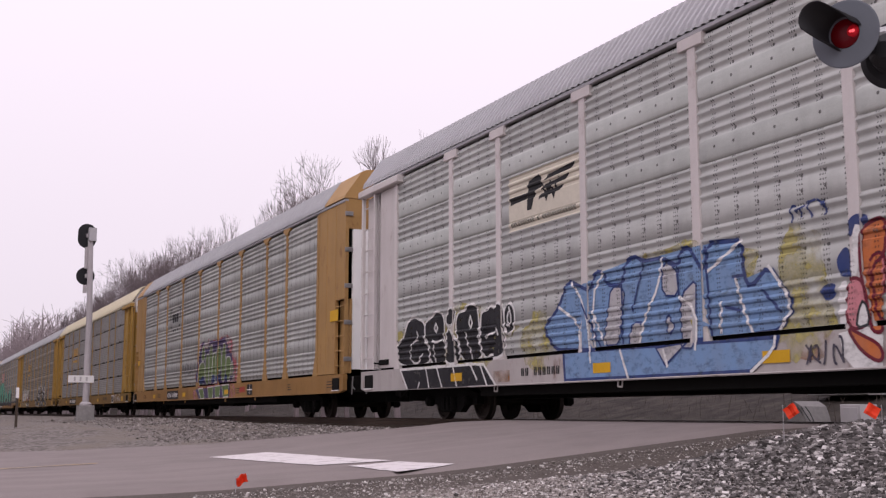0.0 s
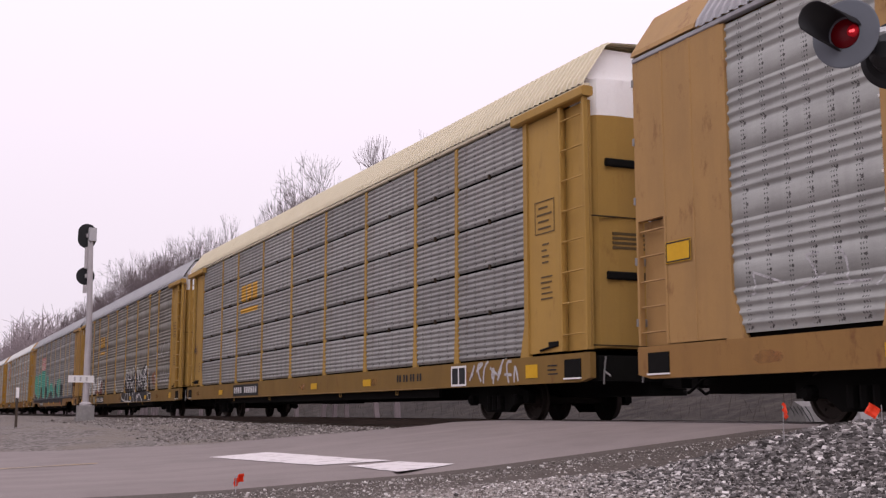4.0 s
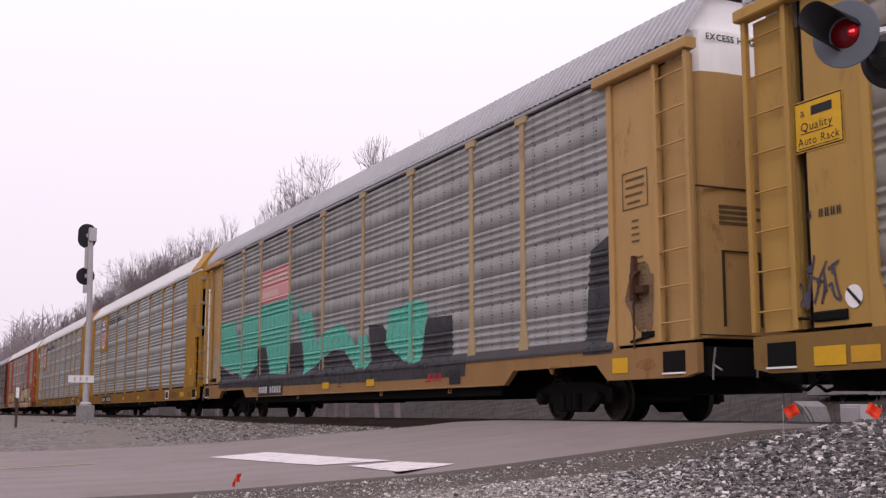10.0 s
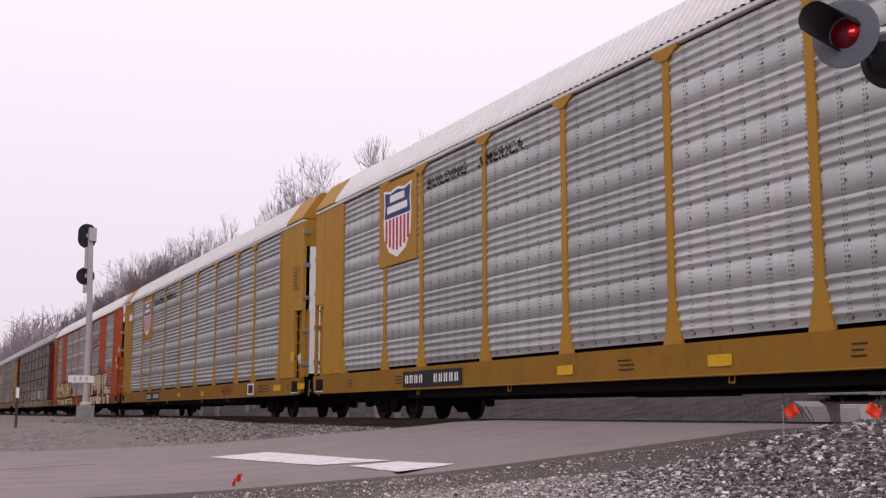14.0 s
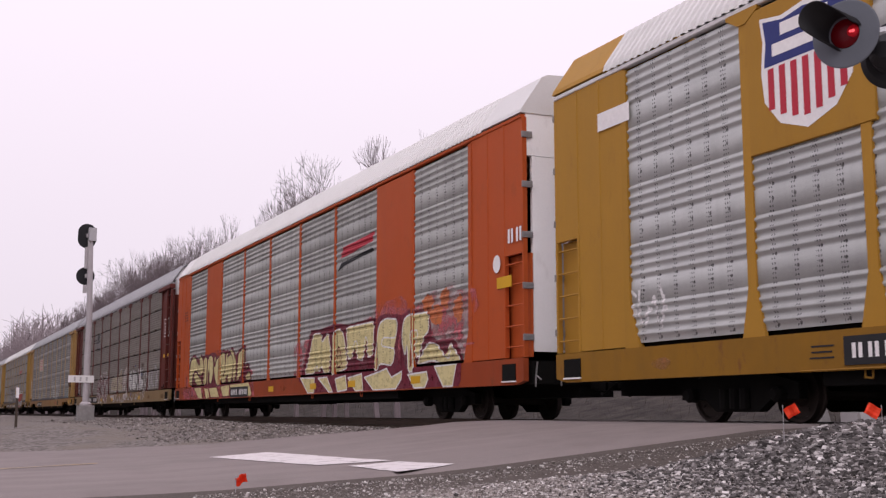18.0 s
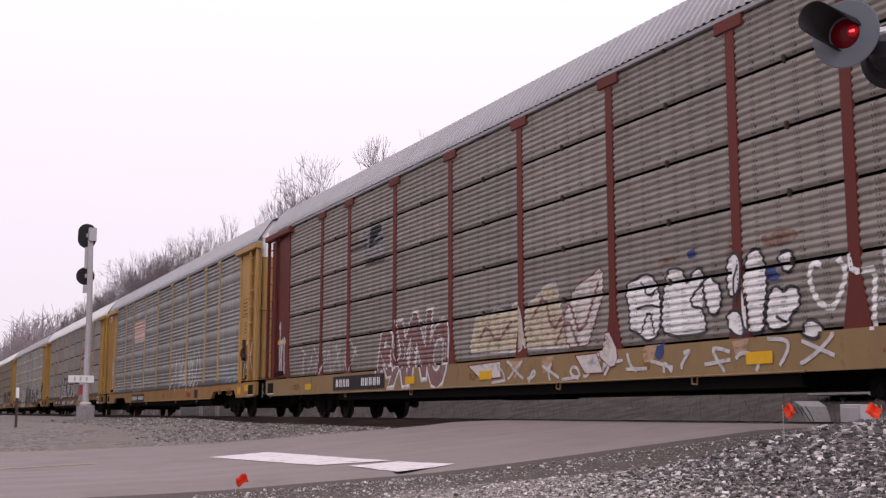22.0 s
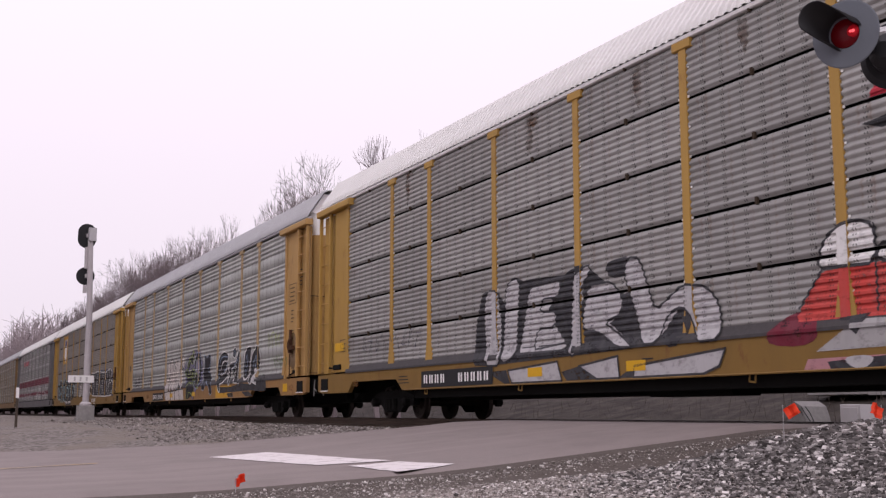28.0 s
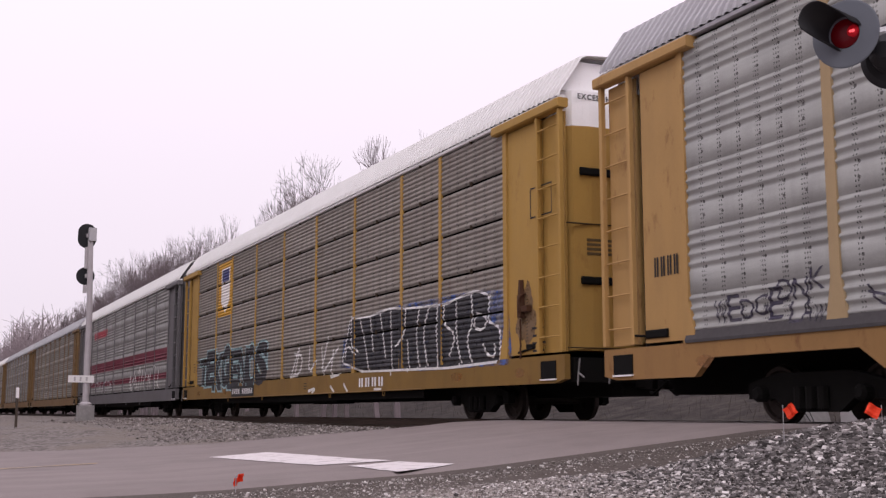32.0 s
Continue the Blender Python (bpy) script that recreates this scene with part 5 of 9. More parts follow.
class Flat:
    """Faces on the side of a car: a runs along it, z is the height."""

    def __init__(self):
        self.v, self.f = [], []

    def poly(self, pts):
        n = len(self.v)
        self.v += [tuple(p) for p in pts]
        self.f.append(tuple(range(n, n + len(pts))))
        return self

    def rect(self, a0, a1, z0, z1):
        return self.poly([(a0, z0), (a1, z0), (a1, z1), (a0, z1)])

    def blob(self, a, z, ra, rz, seed, n=18, rough=0.22):
        rng = random.Random(seed)
        ph = [rng.uniform(0, 6.28) for _ in range(4)]
        n = max(n, 44)
        pts = []
        for i in range(n):
            t = 2 * math.pi * i / n
            r = 1 + rough * (0.5 * math.sin(3 * t + ph[0]) + 0.35 * math.sin(5 * t + ph[1]) + 0.3 * math.sin(9 * t + ph[2]) + 0.2 * math.sin(15 * t + ph[3]))
            pts.append((a + ra * math.cos(t) * r, z + rz * math.sin(t) * r))
        return self.poly(pts)

    def word(self, text, a0, a1, z0, z1, weight, lean=0.0, jitter=0.0, seed=0, tops=None, feet=None):
        """Letters stretched to fill the box; text starts at the larger a, as the side is read."""
        rng = random.Random(seed)
        n = len(text)
        step = (a0 - a1) / n
        for k, ch in enumerate(text):
            base = GLYPHS[ch, 0.0][0]
            x0, x1 = min(p[0] for p in base), max(p[0] for p in base)
            y0, y1 = min(p[1] for p in base), max(p[1] for p in base)
            vs, fs = GLYPHS[ch, weight]
            top = (tops[k] if tops else z1) + rng.uniform(-jitter, jitter)
            foot = (feet[k] if feet else z0) + rng.uniform(-jitter, jitter)
            left, wide, sh = a0 - k * step, step * 1.0, lean + rng.uniform(-jitter, jitter) * 0.8
            m = len(self.v)
            for x, y in vs:
                u, v = (x - x0) / max(0.05, x1 - x0), (y - y0) / (y1 - y0)
                bulge = 0.06 * math.sin(v * 5 + k * 2.1 + seed) * jitter * 4
                self.v.append((left - (0.04 + 0.92 * u + bulge) * wide - sh * (v - 0.5), foot + v * (top - foot) + 0.08 * jitter * math.sin(u * 6 + k)))
            self.f += [tuple(m + i for i in q) for q in fs]
        return self

    def text(self, words, a0, a1, z0, size, weight=0.0):
        """A line of lettering with its natural spacing, drawn out between a0 and a1."""
        put, x = [], 0.0
        for ch in words:
            if ch == " ":
                x += 0.35
                continue
            vs, fs = GLYPHS[ch, weight]
            put.append((x, vs, fs))
            x += max(p[0] for p in vs) + 0.08
        k = (a0 - a1) / (x - 0.08)
        for o, vs, fs in put:
            m = len(self.v)
            self.v += [(a0 - (o + p) * k, z0 + q * size) for p, q in vs]
            self.f += [tuple(m + i for i in q) for q in fs]
        return self

    def stroke(self, pts, w):
        for p, q in zip(pts, pts[1:]):
            d = Vector((q[0] - p[0], q[1] - p[1]))
            if d.length < 1e-4:
                continue
            d.normalize()
            o, e = Vector((-d.y, d.x)) * (w / 2), d * (w * 0.4)
            p2, q2 = Vector(p) - e, Vector(q) + e
            self.poly([p2 + o, q2 + o, q2 - o, p2 - o])
        return self

    def scrawl(self, a0, a1, z0, z1, n, w, seed):
        """A tag nobody can read: looping pen strokes."""
        rng = random.Random(seed)
        step = (a0 - a1) / n
        for k in range(n):
            c = a0 - (k + 0.5) * step
            p = [(c + step * rng.uniform(-0.5, 0.5), rng.uniform(z0, z1)) for _ in range(4)]
            p[0], p[2] = (p[0][0], z0 + 0.1 * rng.random()), (p[2][0], z1 - 0.2 * (z1 - z0) * rng.random())
            pts = []
            for i in range(13):
                t = i / 12
                m = [(1 - t) ** 3, 3 * t * (1 - t) ** 2, 3 * t * t * (1 - t), t ** 3]
                pts.append((sum(q[0] * s for q, s in zip(p, m)), sum(q[1] * s for q, s in zip(p, m))))
            self.stroke(pts, w)
            if rng.random() < 0.75:
                self.stroke([(c - step * 0.4, rng.uniform(z0, z1)), (c + step * 0.4, rng.uniform(z0, z1))], w)
        return self


def surface_cuts(style, z0, z1):
    prof = FLUTED if style == "fluted" else RIBBED
    lift = ZB + (0.02 if style == "fluted" else 0.0)
    zs = [ZB - 0.02] + [lift + z for z, d in prof]
    return [z for z in sorted(set(round(q, 4) for q in zs)) if z0 < z < z1]


def depth_at(style, z):
    """How far the sheet stands out at a height; None in the slots between tiers."""
    prof = FLUTED if style == "fluted" else RIBBED
    q = z - ZB - (0.02 if style == "fluted" else 0.0)
    if style == "fluted" and q > 0 and q % (TIER_H + SLOT) > TIER_H:
        return None
    return float(np.interp(q, [p[0] for p in prof], [p[1] for p in prof]))


def painted(k, flat, mat, layer=0, name="graffiti", label="", onto="sheet"):
    """Lays flat faces as a coat of paint over the sheets, posts and sill of car k."""
    spec, car = SPECS[k], CARS[k]
    style = spec.get("style", "ribbed")
    pts = [(a - LEAD[k], z) for a, z in flat.v]
    lift = 0.004 + 0.0025 * layer
    bm = bmesh.new()
    vs = [bm.verts.new((0, y, z)) for y, z in pts]
    for f in flat.f:
        try:
            bm.faces.new([vs[i] for i in f])
        except ValueError:
            pass
    bmesh.ops.triangulate(bm, faces=[f for f in bm.faces if len(f.verts) > 4])
    zlo, zhi = min(p[1] for p in pts), max(p[1] for p in pts)
    ylo, yhi = min(p[0] for p in pts), max(p[0] for p in pts)
    half_post, half_foot = POST_W[spec.get("post", "cap")]

    def cut(co, no):
        bmesh.ops.bisect_plane(bm, geom=bm.verts[:] + bm.edges[:] + bm.faces[:], plane_co=co, plane_no=no, dist=1e-5)
    for z in surface_cuts(style, zlo, zhi):
        cut((0, 0, z), (0, 0, 1))
    if zlo < 0.615:
        cut((0, 0, 0.615), (0, 0, 1))
    posts = [y for y in EDGES[1:-1] if ylo - 0.3 < y < yhi + 0.3]
    for y in posts:
        for s in (-1, 1):
            cut((0, y + s * half_post, 0), (0, 1, 0))
    g, known = Geo(), {}
    for f in bm.faces:
        c = f.calc_center_median()
        if c.z < 0.615 or abs(c.y) > HALF:
            continue
        on_post = any(abs(c.y - y) < half_post for y in posts)
        flare = max(0.0, (1.65 - c.z) / 0.6) * (half_foot - half_post)
        on_flare = any(abs(c.y - y) < half_post + flare for y in posts) and c.z > ZB - 0.03
        bay = next((i for i in range(9) if EDGES[i] <= c.y < EDGES[i + 1]), None)
        ok = True
        row = []
        for v in f.verts:
            if c.z < ZB - 0.02:
                x = SILL_X
            elif on_post or on_flare:
                x = POST_X
            elif bay is None:
                x = 1.50 if spec["end"] == "closed" else 1.462
            elif bay in spec.get("solid", ()):
                x = SHEET_X + 0.05
            else:
                if depth_at(style, c.z) is None or (style == "ribbed" and c.z < ZB + GAP and not spec.get("skirt")):
                    ok = False
                    break
                x = SHEET_X + (depth_at(style, v.co.z - 1e-4 if v.co.z > c.z else v.co.z + 1e-4) or 0.0)
                if spec.get("skirt") and v.co.z < ZB + 0.18:
                    x = max(x, SHEET_X + 0.075 - max(0.0, v.co.z - ZB - 0.02) * 0.41)
            row.append((-x - lift, v.co.y, v.co.z))
        if ok:
            idx = []
            for p in row:
                key = (round(p[0], 4), round(p[1], 4), round(p[2], 4))
                if key not in known:
                    known[key] = len(g.v)
                    g.v.append(p)
                idx.append(known[key])
            if len(set(idx)) == len(idx):
                g.f.append(tuple(idx))
    bm.free()
    me = bpy.data.meshes.new(name)
    me.from_pydata(g.v, [], g.f)
    return part(name, me, mat, car, label)


def piece(k, text, a0, a1, z0, z1, fill, line, halo=None, lean=0.1, jitter=0.1, seed=1, tops=None, feet=None, shine=None, label=""):
    """A graffiti piece: cloud, outline and filled letters."""
    if halo:
        painted(k, Flat().word(text, a0, a1, z0, z1, 0.15, lean, jitter, seed, tops, feet), halo, 0, label=label)
    painted(k, Flat().word(text, a0, a1, z0, z1, 0.10, lean, jitter, seed, tops, feet), line, 1, label=label)
    painted(k, Flat().word(text, a0, a1, z0, z1, 0.06 if not shine else 0.075, lean, jitter, seed, tops, feet), shine or fill, 2, label=label)
    inner = Flat()
    rng = random.Random(seed * 7)
    step = (a0 - a1) / len(text)
    for i in range(len(text) * 3):
        c, z = a0 - step * (i + rng.random()) / 3, rng.uniform(z0 + 0.2, z1 - 0.3)
        w, h, b = step * rng.uniform(0.05, 0.22), rng.uniform(0.1, 0.42), rng.uniform(-0.2, 0.2)
        inner.stroke([(c + w * (q / 5 - 0.5) + b * math.sin(q * 0.63) * step, z + h * q / 5) for q in range(6)], rng.uniform(0.02, 0.045))
    painted(k, inner, line, 4, label=label)
    if shine:
        painted(k, Flat().word(text, a0, a1, z0, z1, 0.05, lean, jitter, seed, tops, feet), fill, 3, label=label)


def bars(k, a0, a1, z0, z1, n, mat, gap=None, layer=2, name="stencil"):
    """Plain upright bars in place of characters."""
    f, step = Flat(), (a0 - a1) / n
    for i in range(n):
        if gap is not None and i in gap:
            continue
        for u, w in ((0.08, 0.80),) if name == "emblem" else ((0.10, 0.24), (0.50, 0.24)):
            f.rect(a0 - (i + u) * step, a0 - (i + u + w) * step, z0 + 0.04 * (z1 - z0), z1 - 0.04 * (z1 - z0))
    painted(k, f, mat, layer, name)


def lines_of(k, a0, a1, z0, z1, n, mat, seed=0):
    """Small lettering too fine to read, as thin bars."""
    rng, f = random.Random(seed), Flat()
    for i in range(n):
        z = z1 - (i + 0.75) * (z1 - z0) / n
        f.rect(a0 - rng.uniform(0, 0.1) * (a0 - a1), a1 + rng.uniform(0, 0.3) * (a0 - a1), z, z + 0.3 * (z1 - z0) / n)
    painted(k, f, mat, 1, "stencil")


SW = MATS["stencil_white"]
SB = MATS["stencil_black"]
G_BLACK, G_WHITE = spray("spray_black", (0.018, 0.018, 0.022), 0.12), spray("spray_white", (0.70, 0.69, 0.68), 0.25)
G_YELLOW, G_LIME = spray("spray_yellow", (0.50, 0.44, 0.13), 0.5, 0.30), spray("spray_lime", (0.30, 0.38, 0.10), 0.4)
G_BLUE, G_DKBLUE = spray("spray_blue", (0.17, 0.28, 0.47), 0.35), spray("spray_navy", (0.03, 0.05, 0.16), 0.25)
G_PALEBLUE, G_PINK = spray("spray_pale_blue", (0.32, 0.40, 0.55), 0.35), spray("spray_pink", (0.60, 0.22, 0.25), 0.35)
G_GREEN, G_PURPLE = spray("spray_green", (0.13, 0.19, 0.07), 0.25), spray("spray_purple", (0.06, 0.045, 0.12), 0.3)
G_TEAL, G_CREAM = spray("spray_turquoise", (0.10, 0.42, 0.32), 0.22), spray("spray_cream", (0.62, 0.545, 0.27), 0.25)
G_MAROON, G_RED = spray("spray_maroon", (0.14, 0.015, 0.03), 0.2), spray("spray_red", (0.50, 0.06, 0.05), 0.3)
G_GREY, G_CHAR = spray("spray_silver", (0.42, 0.41, 0.42), 0.25), spray("spray_charcoal", (0.035, 0.035, 0.04), 0.25)
G_ORANGE, G_ROSE = spray("spray_orange", (0.50, 0.15, 0.05), 0.3), spray("spray_rose", (0.50, 0.13, 0.15), 0.4, 0.12)
G_THIN, G_INK = spray("spray_thin_white", (0.48, 0.47, 0.48), 0.5), spray("spray_ink", (0.05, 0.045, 0.07), 0.4)
E_YELLOW, E_BLUE, E_RED = plain("emblem_yellow", (0.52, 0.28, 0.025), 0.5), plain("emblem_blue", (0.03, 0.04, 0.16), 0.45), plain("emblem_red", (0.42, 0.03, 0.05), 0.45)
E_CREAM = plain("emblem_cream", (0.58, 0.54, 0.45), 0.55)
R_YELLOW, R_ORANGE = plain("reflector_yellow", (0.58, 0.33, 0.02), 0.5), spray("patch_orange", (0.33, 0.14, 0.04), 0.5, 0.25)


def reflectors(k, marks):
    for a in marks:
        painted(k, Flat().rect(a + 0.24, a - 0.24, 0.72, 0.87), R_YELLOW, 4, "reflector", "yellow reflective strip on the sill")


def number_board(k, a0, a1, z0, z1, n, gap, dark=True):
    """Dark patch with a row of plain bars where the running number stands."""
    if dark:
        painted(k, Flat().rect(a0 + 0.1, a1 - 0.1, z0 - 0.07, z1 + 0.07), SB, 5, "number_board", "dark number board on the sill")
    bars(k, a0, a1, z0, z1, n, SW if dark else SB, gap, 6)


def shield(k, a, w, z0, z1):
    """Plain shield emblem on a yellow plate: dark blue head over red and white stripes."""
    car = CARS[k]
    y = a - LEAD[k]
    plate = part("emblem_plate", Geo().box(-SHEET_X - 0.052, -SHEET_X + 0.0, y - w / 2 - 0.25, y + w / 2 + 0.25, z0 - 0.15, ZT - 0.02, 0.01), SPECS[k]["body"], car, "painted plate that carries the emblem")
    h = z1 - z0

    def outline(s, lo=0.0, hi=1.0):
        pts = [(-0.5, 1.0), (-0.25, 0.96), (0, 1.0), (0.25, 0.96), (0.5, 1.0), (0.47, 0.8), (0.5, 0.55), (0.47, 0.3), (0.3, 0.1), (0.0, 0.0), (-0.3, 0.1), (-0.47, 0.3), (-0.5, 0.55), (-0.47, 0.8)]
        zc = (z0 + z1) / 2
        return [(y - p * w * s, zc + (q - 0.5) * h * s) for p, q in pts]
    x = -SHEET_X - 0.052

    def flatpart(nm, polys, mat, off):
        g = Geo()
        for q in polys:
            n0 = len(g.v)
            g.v += [(x - off, p[0], p[1]) for p in q]
            g.f.append(tuple(range(n0, n0 + len(q))))
        part(nm, g, mat, plate)
    flatpart("shield", [outline(1.0)], SW, 0.004)
    flatpart("shield_head", [[(p, max(q, z0 + 0.58 * h)) for p, q in outline(0.92)]], E_BLUE, 0.007)
    stripes = []
    for i in range(7):
        c = y + w * 0.92 * (-0.42 + 0.14 * i)
        low = z0 + h * (0.10 + 0.5 * abs(-0.42 + 0.14 * i) ** 1.6)
        stripes.append([(c - 0.035 * w, low), (c + 0.035 * w, low), (c + 0.035 * w, z0 + 0.56 * h), (c - 0.035 * w, z0 + 0.56 * h)])
    flatpart("stripe", stripes, E_RED, 0.007)
    flatpart("bar", [[(y + w * s, z0 + h * q), (y + w * e, z0 + h * q), (y + w * e, z0 + h * (q + 0.1)), (y + w * s, z0 + h * (q + 0.1))] for s, e, q in ((0.26, -0.26, 0.80), (0.36, -0.36, 0.65))], SW, 0.010)



def drawn(k, polys, fill, edge, width, layer, label, rounded=1):
    """Hand-drawn letter shapes with softened corners, and a line round each."""
    for p in polys:
        q = []
        for _ in range(2 if rounded == 2 else 0):
            p = [(a[0] + (b[0] - a[0]) * v, a[1] + (b[1] - a[1]) * v) for a, b in zip(p, p[1:] + p[:1]) for v in (0.25, 0.75)]
        for a, b in zip(p, p[1:] + p[:1]):
            if rounded == 1 and max(v[1] for v in p) > 1.25:
                s = min(0.25, 0.09 / max(0.01, math.hypot(b[0] - a[0], b[1] - a[1])))
                q += [(a[0] + (b[0] - a[0]) * v, a[1] + (b[1] - a[1]) * v) for v in (s, 1 - s)]
            else:
                q.append(a)
        painted(k, Flat().poly(q), fill, layer, label=label)
        if edge:
            painted(k, Flat().stroke(q + q[:1], width), edge, layer + 1, "outline", "outline of the letter")


def strokes(k, runs, mat, width, layer):
    f = Flat()
    for p in runs:
        if len(p) > 2 and p[0] != p[-1]:
            p = p[:1] + [(a[0] + (b[0] - a[0]) * v, a[1] + (b[1] - a[1]) * v) for a, b in zip(p, p[1:]) for v in (0.25, 0.75)] + p[-1:]
        f.stroke(p, width)
    painted(k, f, mat, layer, label="thin sprayed lines")


# car 0: white car
painted(0, Flat().rect(19.85, 17.5, 3.25, 4.22), E_CREAM, 1, "emblem_board", "cream painted board")
painted(0, Flat().poly([(19.8, 3.85), (18.9, 3.85), (18.9, 3.78), (19.8, 3.72)]).poly([(18.5, 4.05), (17.6, 4.1), (17.75, 4.02), (18.6, 3.96)]).poly([(18.6, 3.90), (17.8, 3.95), (17.95, 3.86), (18.7, 3.82)]).poly([(18.75, 3.76), (18.0, 3.8), (18.1, 3.72), (18.8, 3.68)]), SB, 2, "emblem")
painted(0, Flat().poly([(19.15, 4.05), (18.75, 4.1), (18.65, 3.9), (18.95, 3.82), (19.05, 3.55), (19.2, 3.55)]).poly([(18.7, 3.95), (18.55, 3.6), (18.4, 3.8), (18.3, 3.6), (18.1, 4.0), (18.3, 3.75), (18.42, 3.95), (18.55, 3.78)]), SB, 3, "emblem")
bars(0, 19.75, 17.6, 3.32, 3.42, 26, SB, (10, 12))
painted(0, Flat().blob(22.2, 1.5, 2.5, 0.62, 1).blob(18.9, 1.3, 0.5, 0.5, 4), G_YELLOW, 0, label="yellow sprayed cloud")
painted(0, Flat().blob(15.2, 1.75, 1.9, 0.62, 7).blob(12.7, 1.5, 0.5, 0.8, 9), G_YELLOW, 0, label="faded yellow cloud")
painted(0, Flat().scrawl(12.9, 12.2, 2.35, 2.6, 4, 0.03, 3), G_DKBLUE, 2)
painted(0, Flat().scrawl(12.6, 12.0, 0.66, 1.0, 5, 0.03, 9), G_INK, 3)
bars(0, 19.4, 18.1, 0.74, 0.88, 9, SB, (2,))
reflectors(0, (21.9, 16.9, 13.1))
painted(0, Flat().rect(20.4, 19.8, 0.66, 0.86), R_ORANGE, 1, "paint_patch")

# car 1: yellow, green and pink piece
painted(1, Flat().blob(11.8, 1.6, 2.85, 1.05, 3, 26, 0.10), G_ROSE, 0, label="pink sprayed cloud")
f = Flat()
for a in (19.45, 17.75):
    f.rect(a, a - 0.06, 3.45, 4.2)
f.rect(19.45, 19.25, 4.14, 4.2).rect(19.45, 19.25, 3.45, 3.51).rect(17.95, 17.7, 4.14, 4.2).rect(17.95, 17.7, 3.45, 3.51)
painted(1, f, SB, 1, "emblem")
bars(1, 19.1, 18.0, 3.62, 3.98, 3, SB, None, 1, "emblem")
painted(1, Flat().rect(18.95, 18.8, 3.3, 3.38).rect(18.65, 18.5, 3.3, 3.38).rect(18.2, 18.05, 3.3, 3.38), SB, 1, "emblem")
painted(1, Flat().scrawl(17.0, 14.9, 1.5, 2.0, 7, 0.035, 5), G_INK, 1)
painted(1, Flat().scrawl(24.4, 19.0, 1.5, 2.0, 8, 0.03, 15), G_THIN, 1)
number_board(1, 19.3, 17.5, 0.72, 0.90, 10, (4,))
painted(1, Flat().rect(7.75, 7.15, 0.66, 0.98), SB, 1, "data_panel", "black data panel with white lines")
painted(1, Flat().stroke([(7.7, 0.82), (7.2, 0.82)], 0.03).stroke([(7.45, 0.95), (7.45, 0.7)], 0.03), SW, 2, "stencil")
bars(1, 8.6, 7.95, 0.74, 0.94, 3, E_RED)
reflectors(1, (22.0, 16.4, 10.2))
painted(1, Flat().rect(0.3, -0.3, 2.35, 2.62), R_YELLOW, 1, "notice_plate", "yellow notice plate on the end sheet")

painted(1, Flat().rect(26.08, 25.52, 2.16, 2.46), R_YELLOW, 1, "notice_plate", "yellow notice plate on the end sheet")
painted(1, Flat().stroke([(26.06, 2.18), (25.54, 2.18), (25.54, 2.44), (26.06, 2.44), (26.06, 2.18)], 0.02), SB, 2, "stencil")

# car 2: olive yellow with fluted sheets
painted(2, Flat().rect(19.4, 17.5, 3.2, 3.35), E_YELLOW, 1, "emblem")
bars(2, 19.4, 17.5, 3.5, 4.1, 3, E_YELLOW, None, 1, "emblem")
bars(2, 6.6, 5.2, 0.76, 0.92, 4, SB)
painted(2, Flat().rect(3.9, 3.25, 0.62, 1.0), SW, 1, "data_panel", "white framed data panel")
painted(2, Flat().rect(3.85, 3.6, 0.66, 0.96).rect(3.55, 3.3, 0.66, 0.96), SB, 2, "data_panel")
painted(2, Flat().scrawl(3.1, 1.2, 0.64, 1.05, 7, 0.05, 22), G_THIN, 3)
number_board(2, 19.8, 17.2, 0.72, 0.92, 11, (4,))
reflectors(2, (21.5, 12.0, 8.3))
painted(2, Flat().scrawl(25.9, 25.2, 2.2, 2.6, 5, 0.03, 4), G_INK, 1)

# car 3: browned sheets, two white pieces
bars(3, 19.45, 17.95, 3.55, 4.15, 3, E_YELLOW, None, 2, "emblem")
bars(3, 19.40, 17.90, 3.50, 4.10, 3, plain("emblem_shadow", (0.10, 0.05, 0.02), 0.6), None, 1, "emblem")
painted(3, Flat().rect(19.45, 17.9, 3.18, 3.34), E_YELLOW, 2, "emblem")
painted(3, Flat().poly([(12.3, 0.63), (11.3, 1.4), (11.1, 2.0), (9.6, 1.7), (8.9, 2.1), (7.6, 1.75), (6.5, 2.25), (5.7, 2.1), (5.5, 1.2), (4.9, 0.63)]), G_CHAR, 0, label="dark ground of an outlined piece")
painted(3, Flat().scrawl(4.2, 1.4, 2.3, 3.0, 3, 0.045, 17), G_THIN, 1)
painted(3, Flat().scrawl(4.5, 1.3, 1.3, 1.9, 6, 0.045, 18), G_THIN, 1)
painted(3, Flat().blob(4.5, 1.55, 0.4, 0.3, 21), spray("spray_faded_orange", (0.30, 0.13, 0.07), 0.8), 0)
number_board(3, 19.7, 17.5, 0.70, 0.92, 10, (4,))
painted(3, Flat().rect(5.35, 4.75, 0.66, 0.98), SB, 3, "data_panel")
painted(3, Flat().stroke([(5.3, 0.95), (4.8, 0.95), (4.8, 0.69), (5.3, 0.69), (5.3, 0.95)], 0.03), SW, 4, "stencil")
bars(3, 8.2, 7.6, 0.76, 0.94, 3, SW)
reflectors(3, (20.0, 9.6, 6.0))
painted(3, Flat().rect(25.83, 25.03, 3.17, 3.79), R_YELLOW, 1, "notice_board", "yellow painted notice on the end sheet")
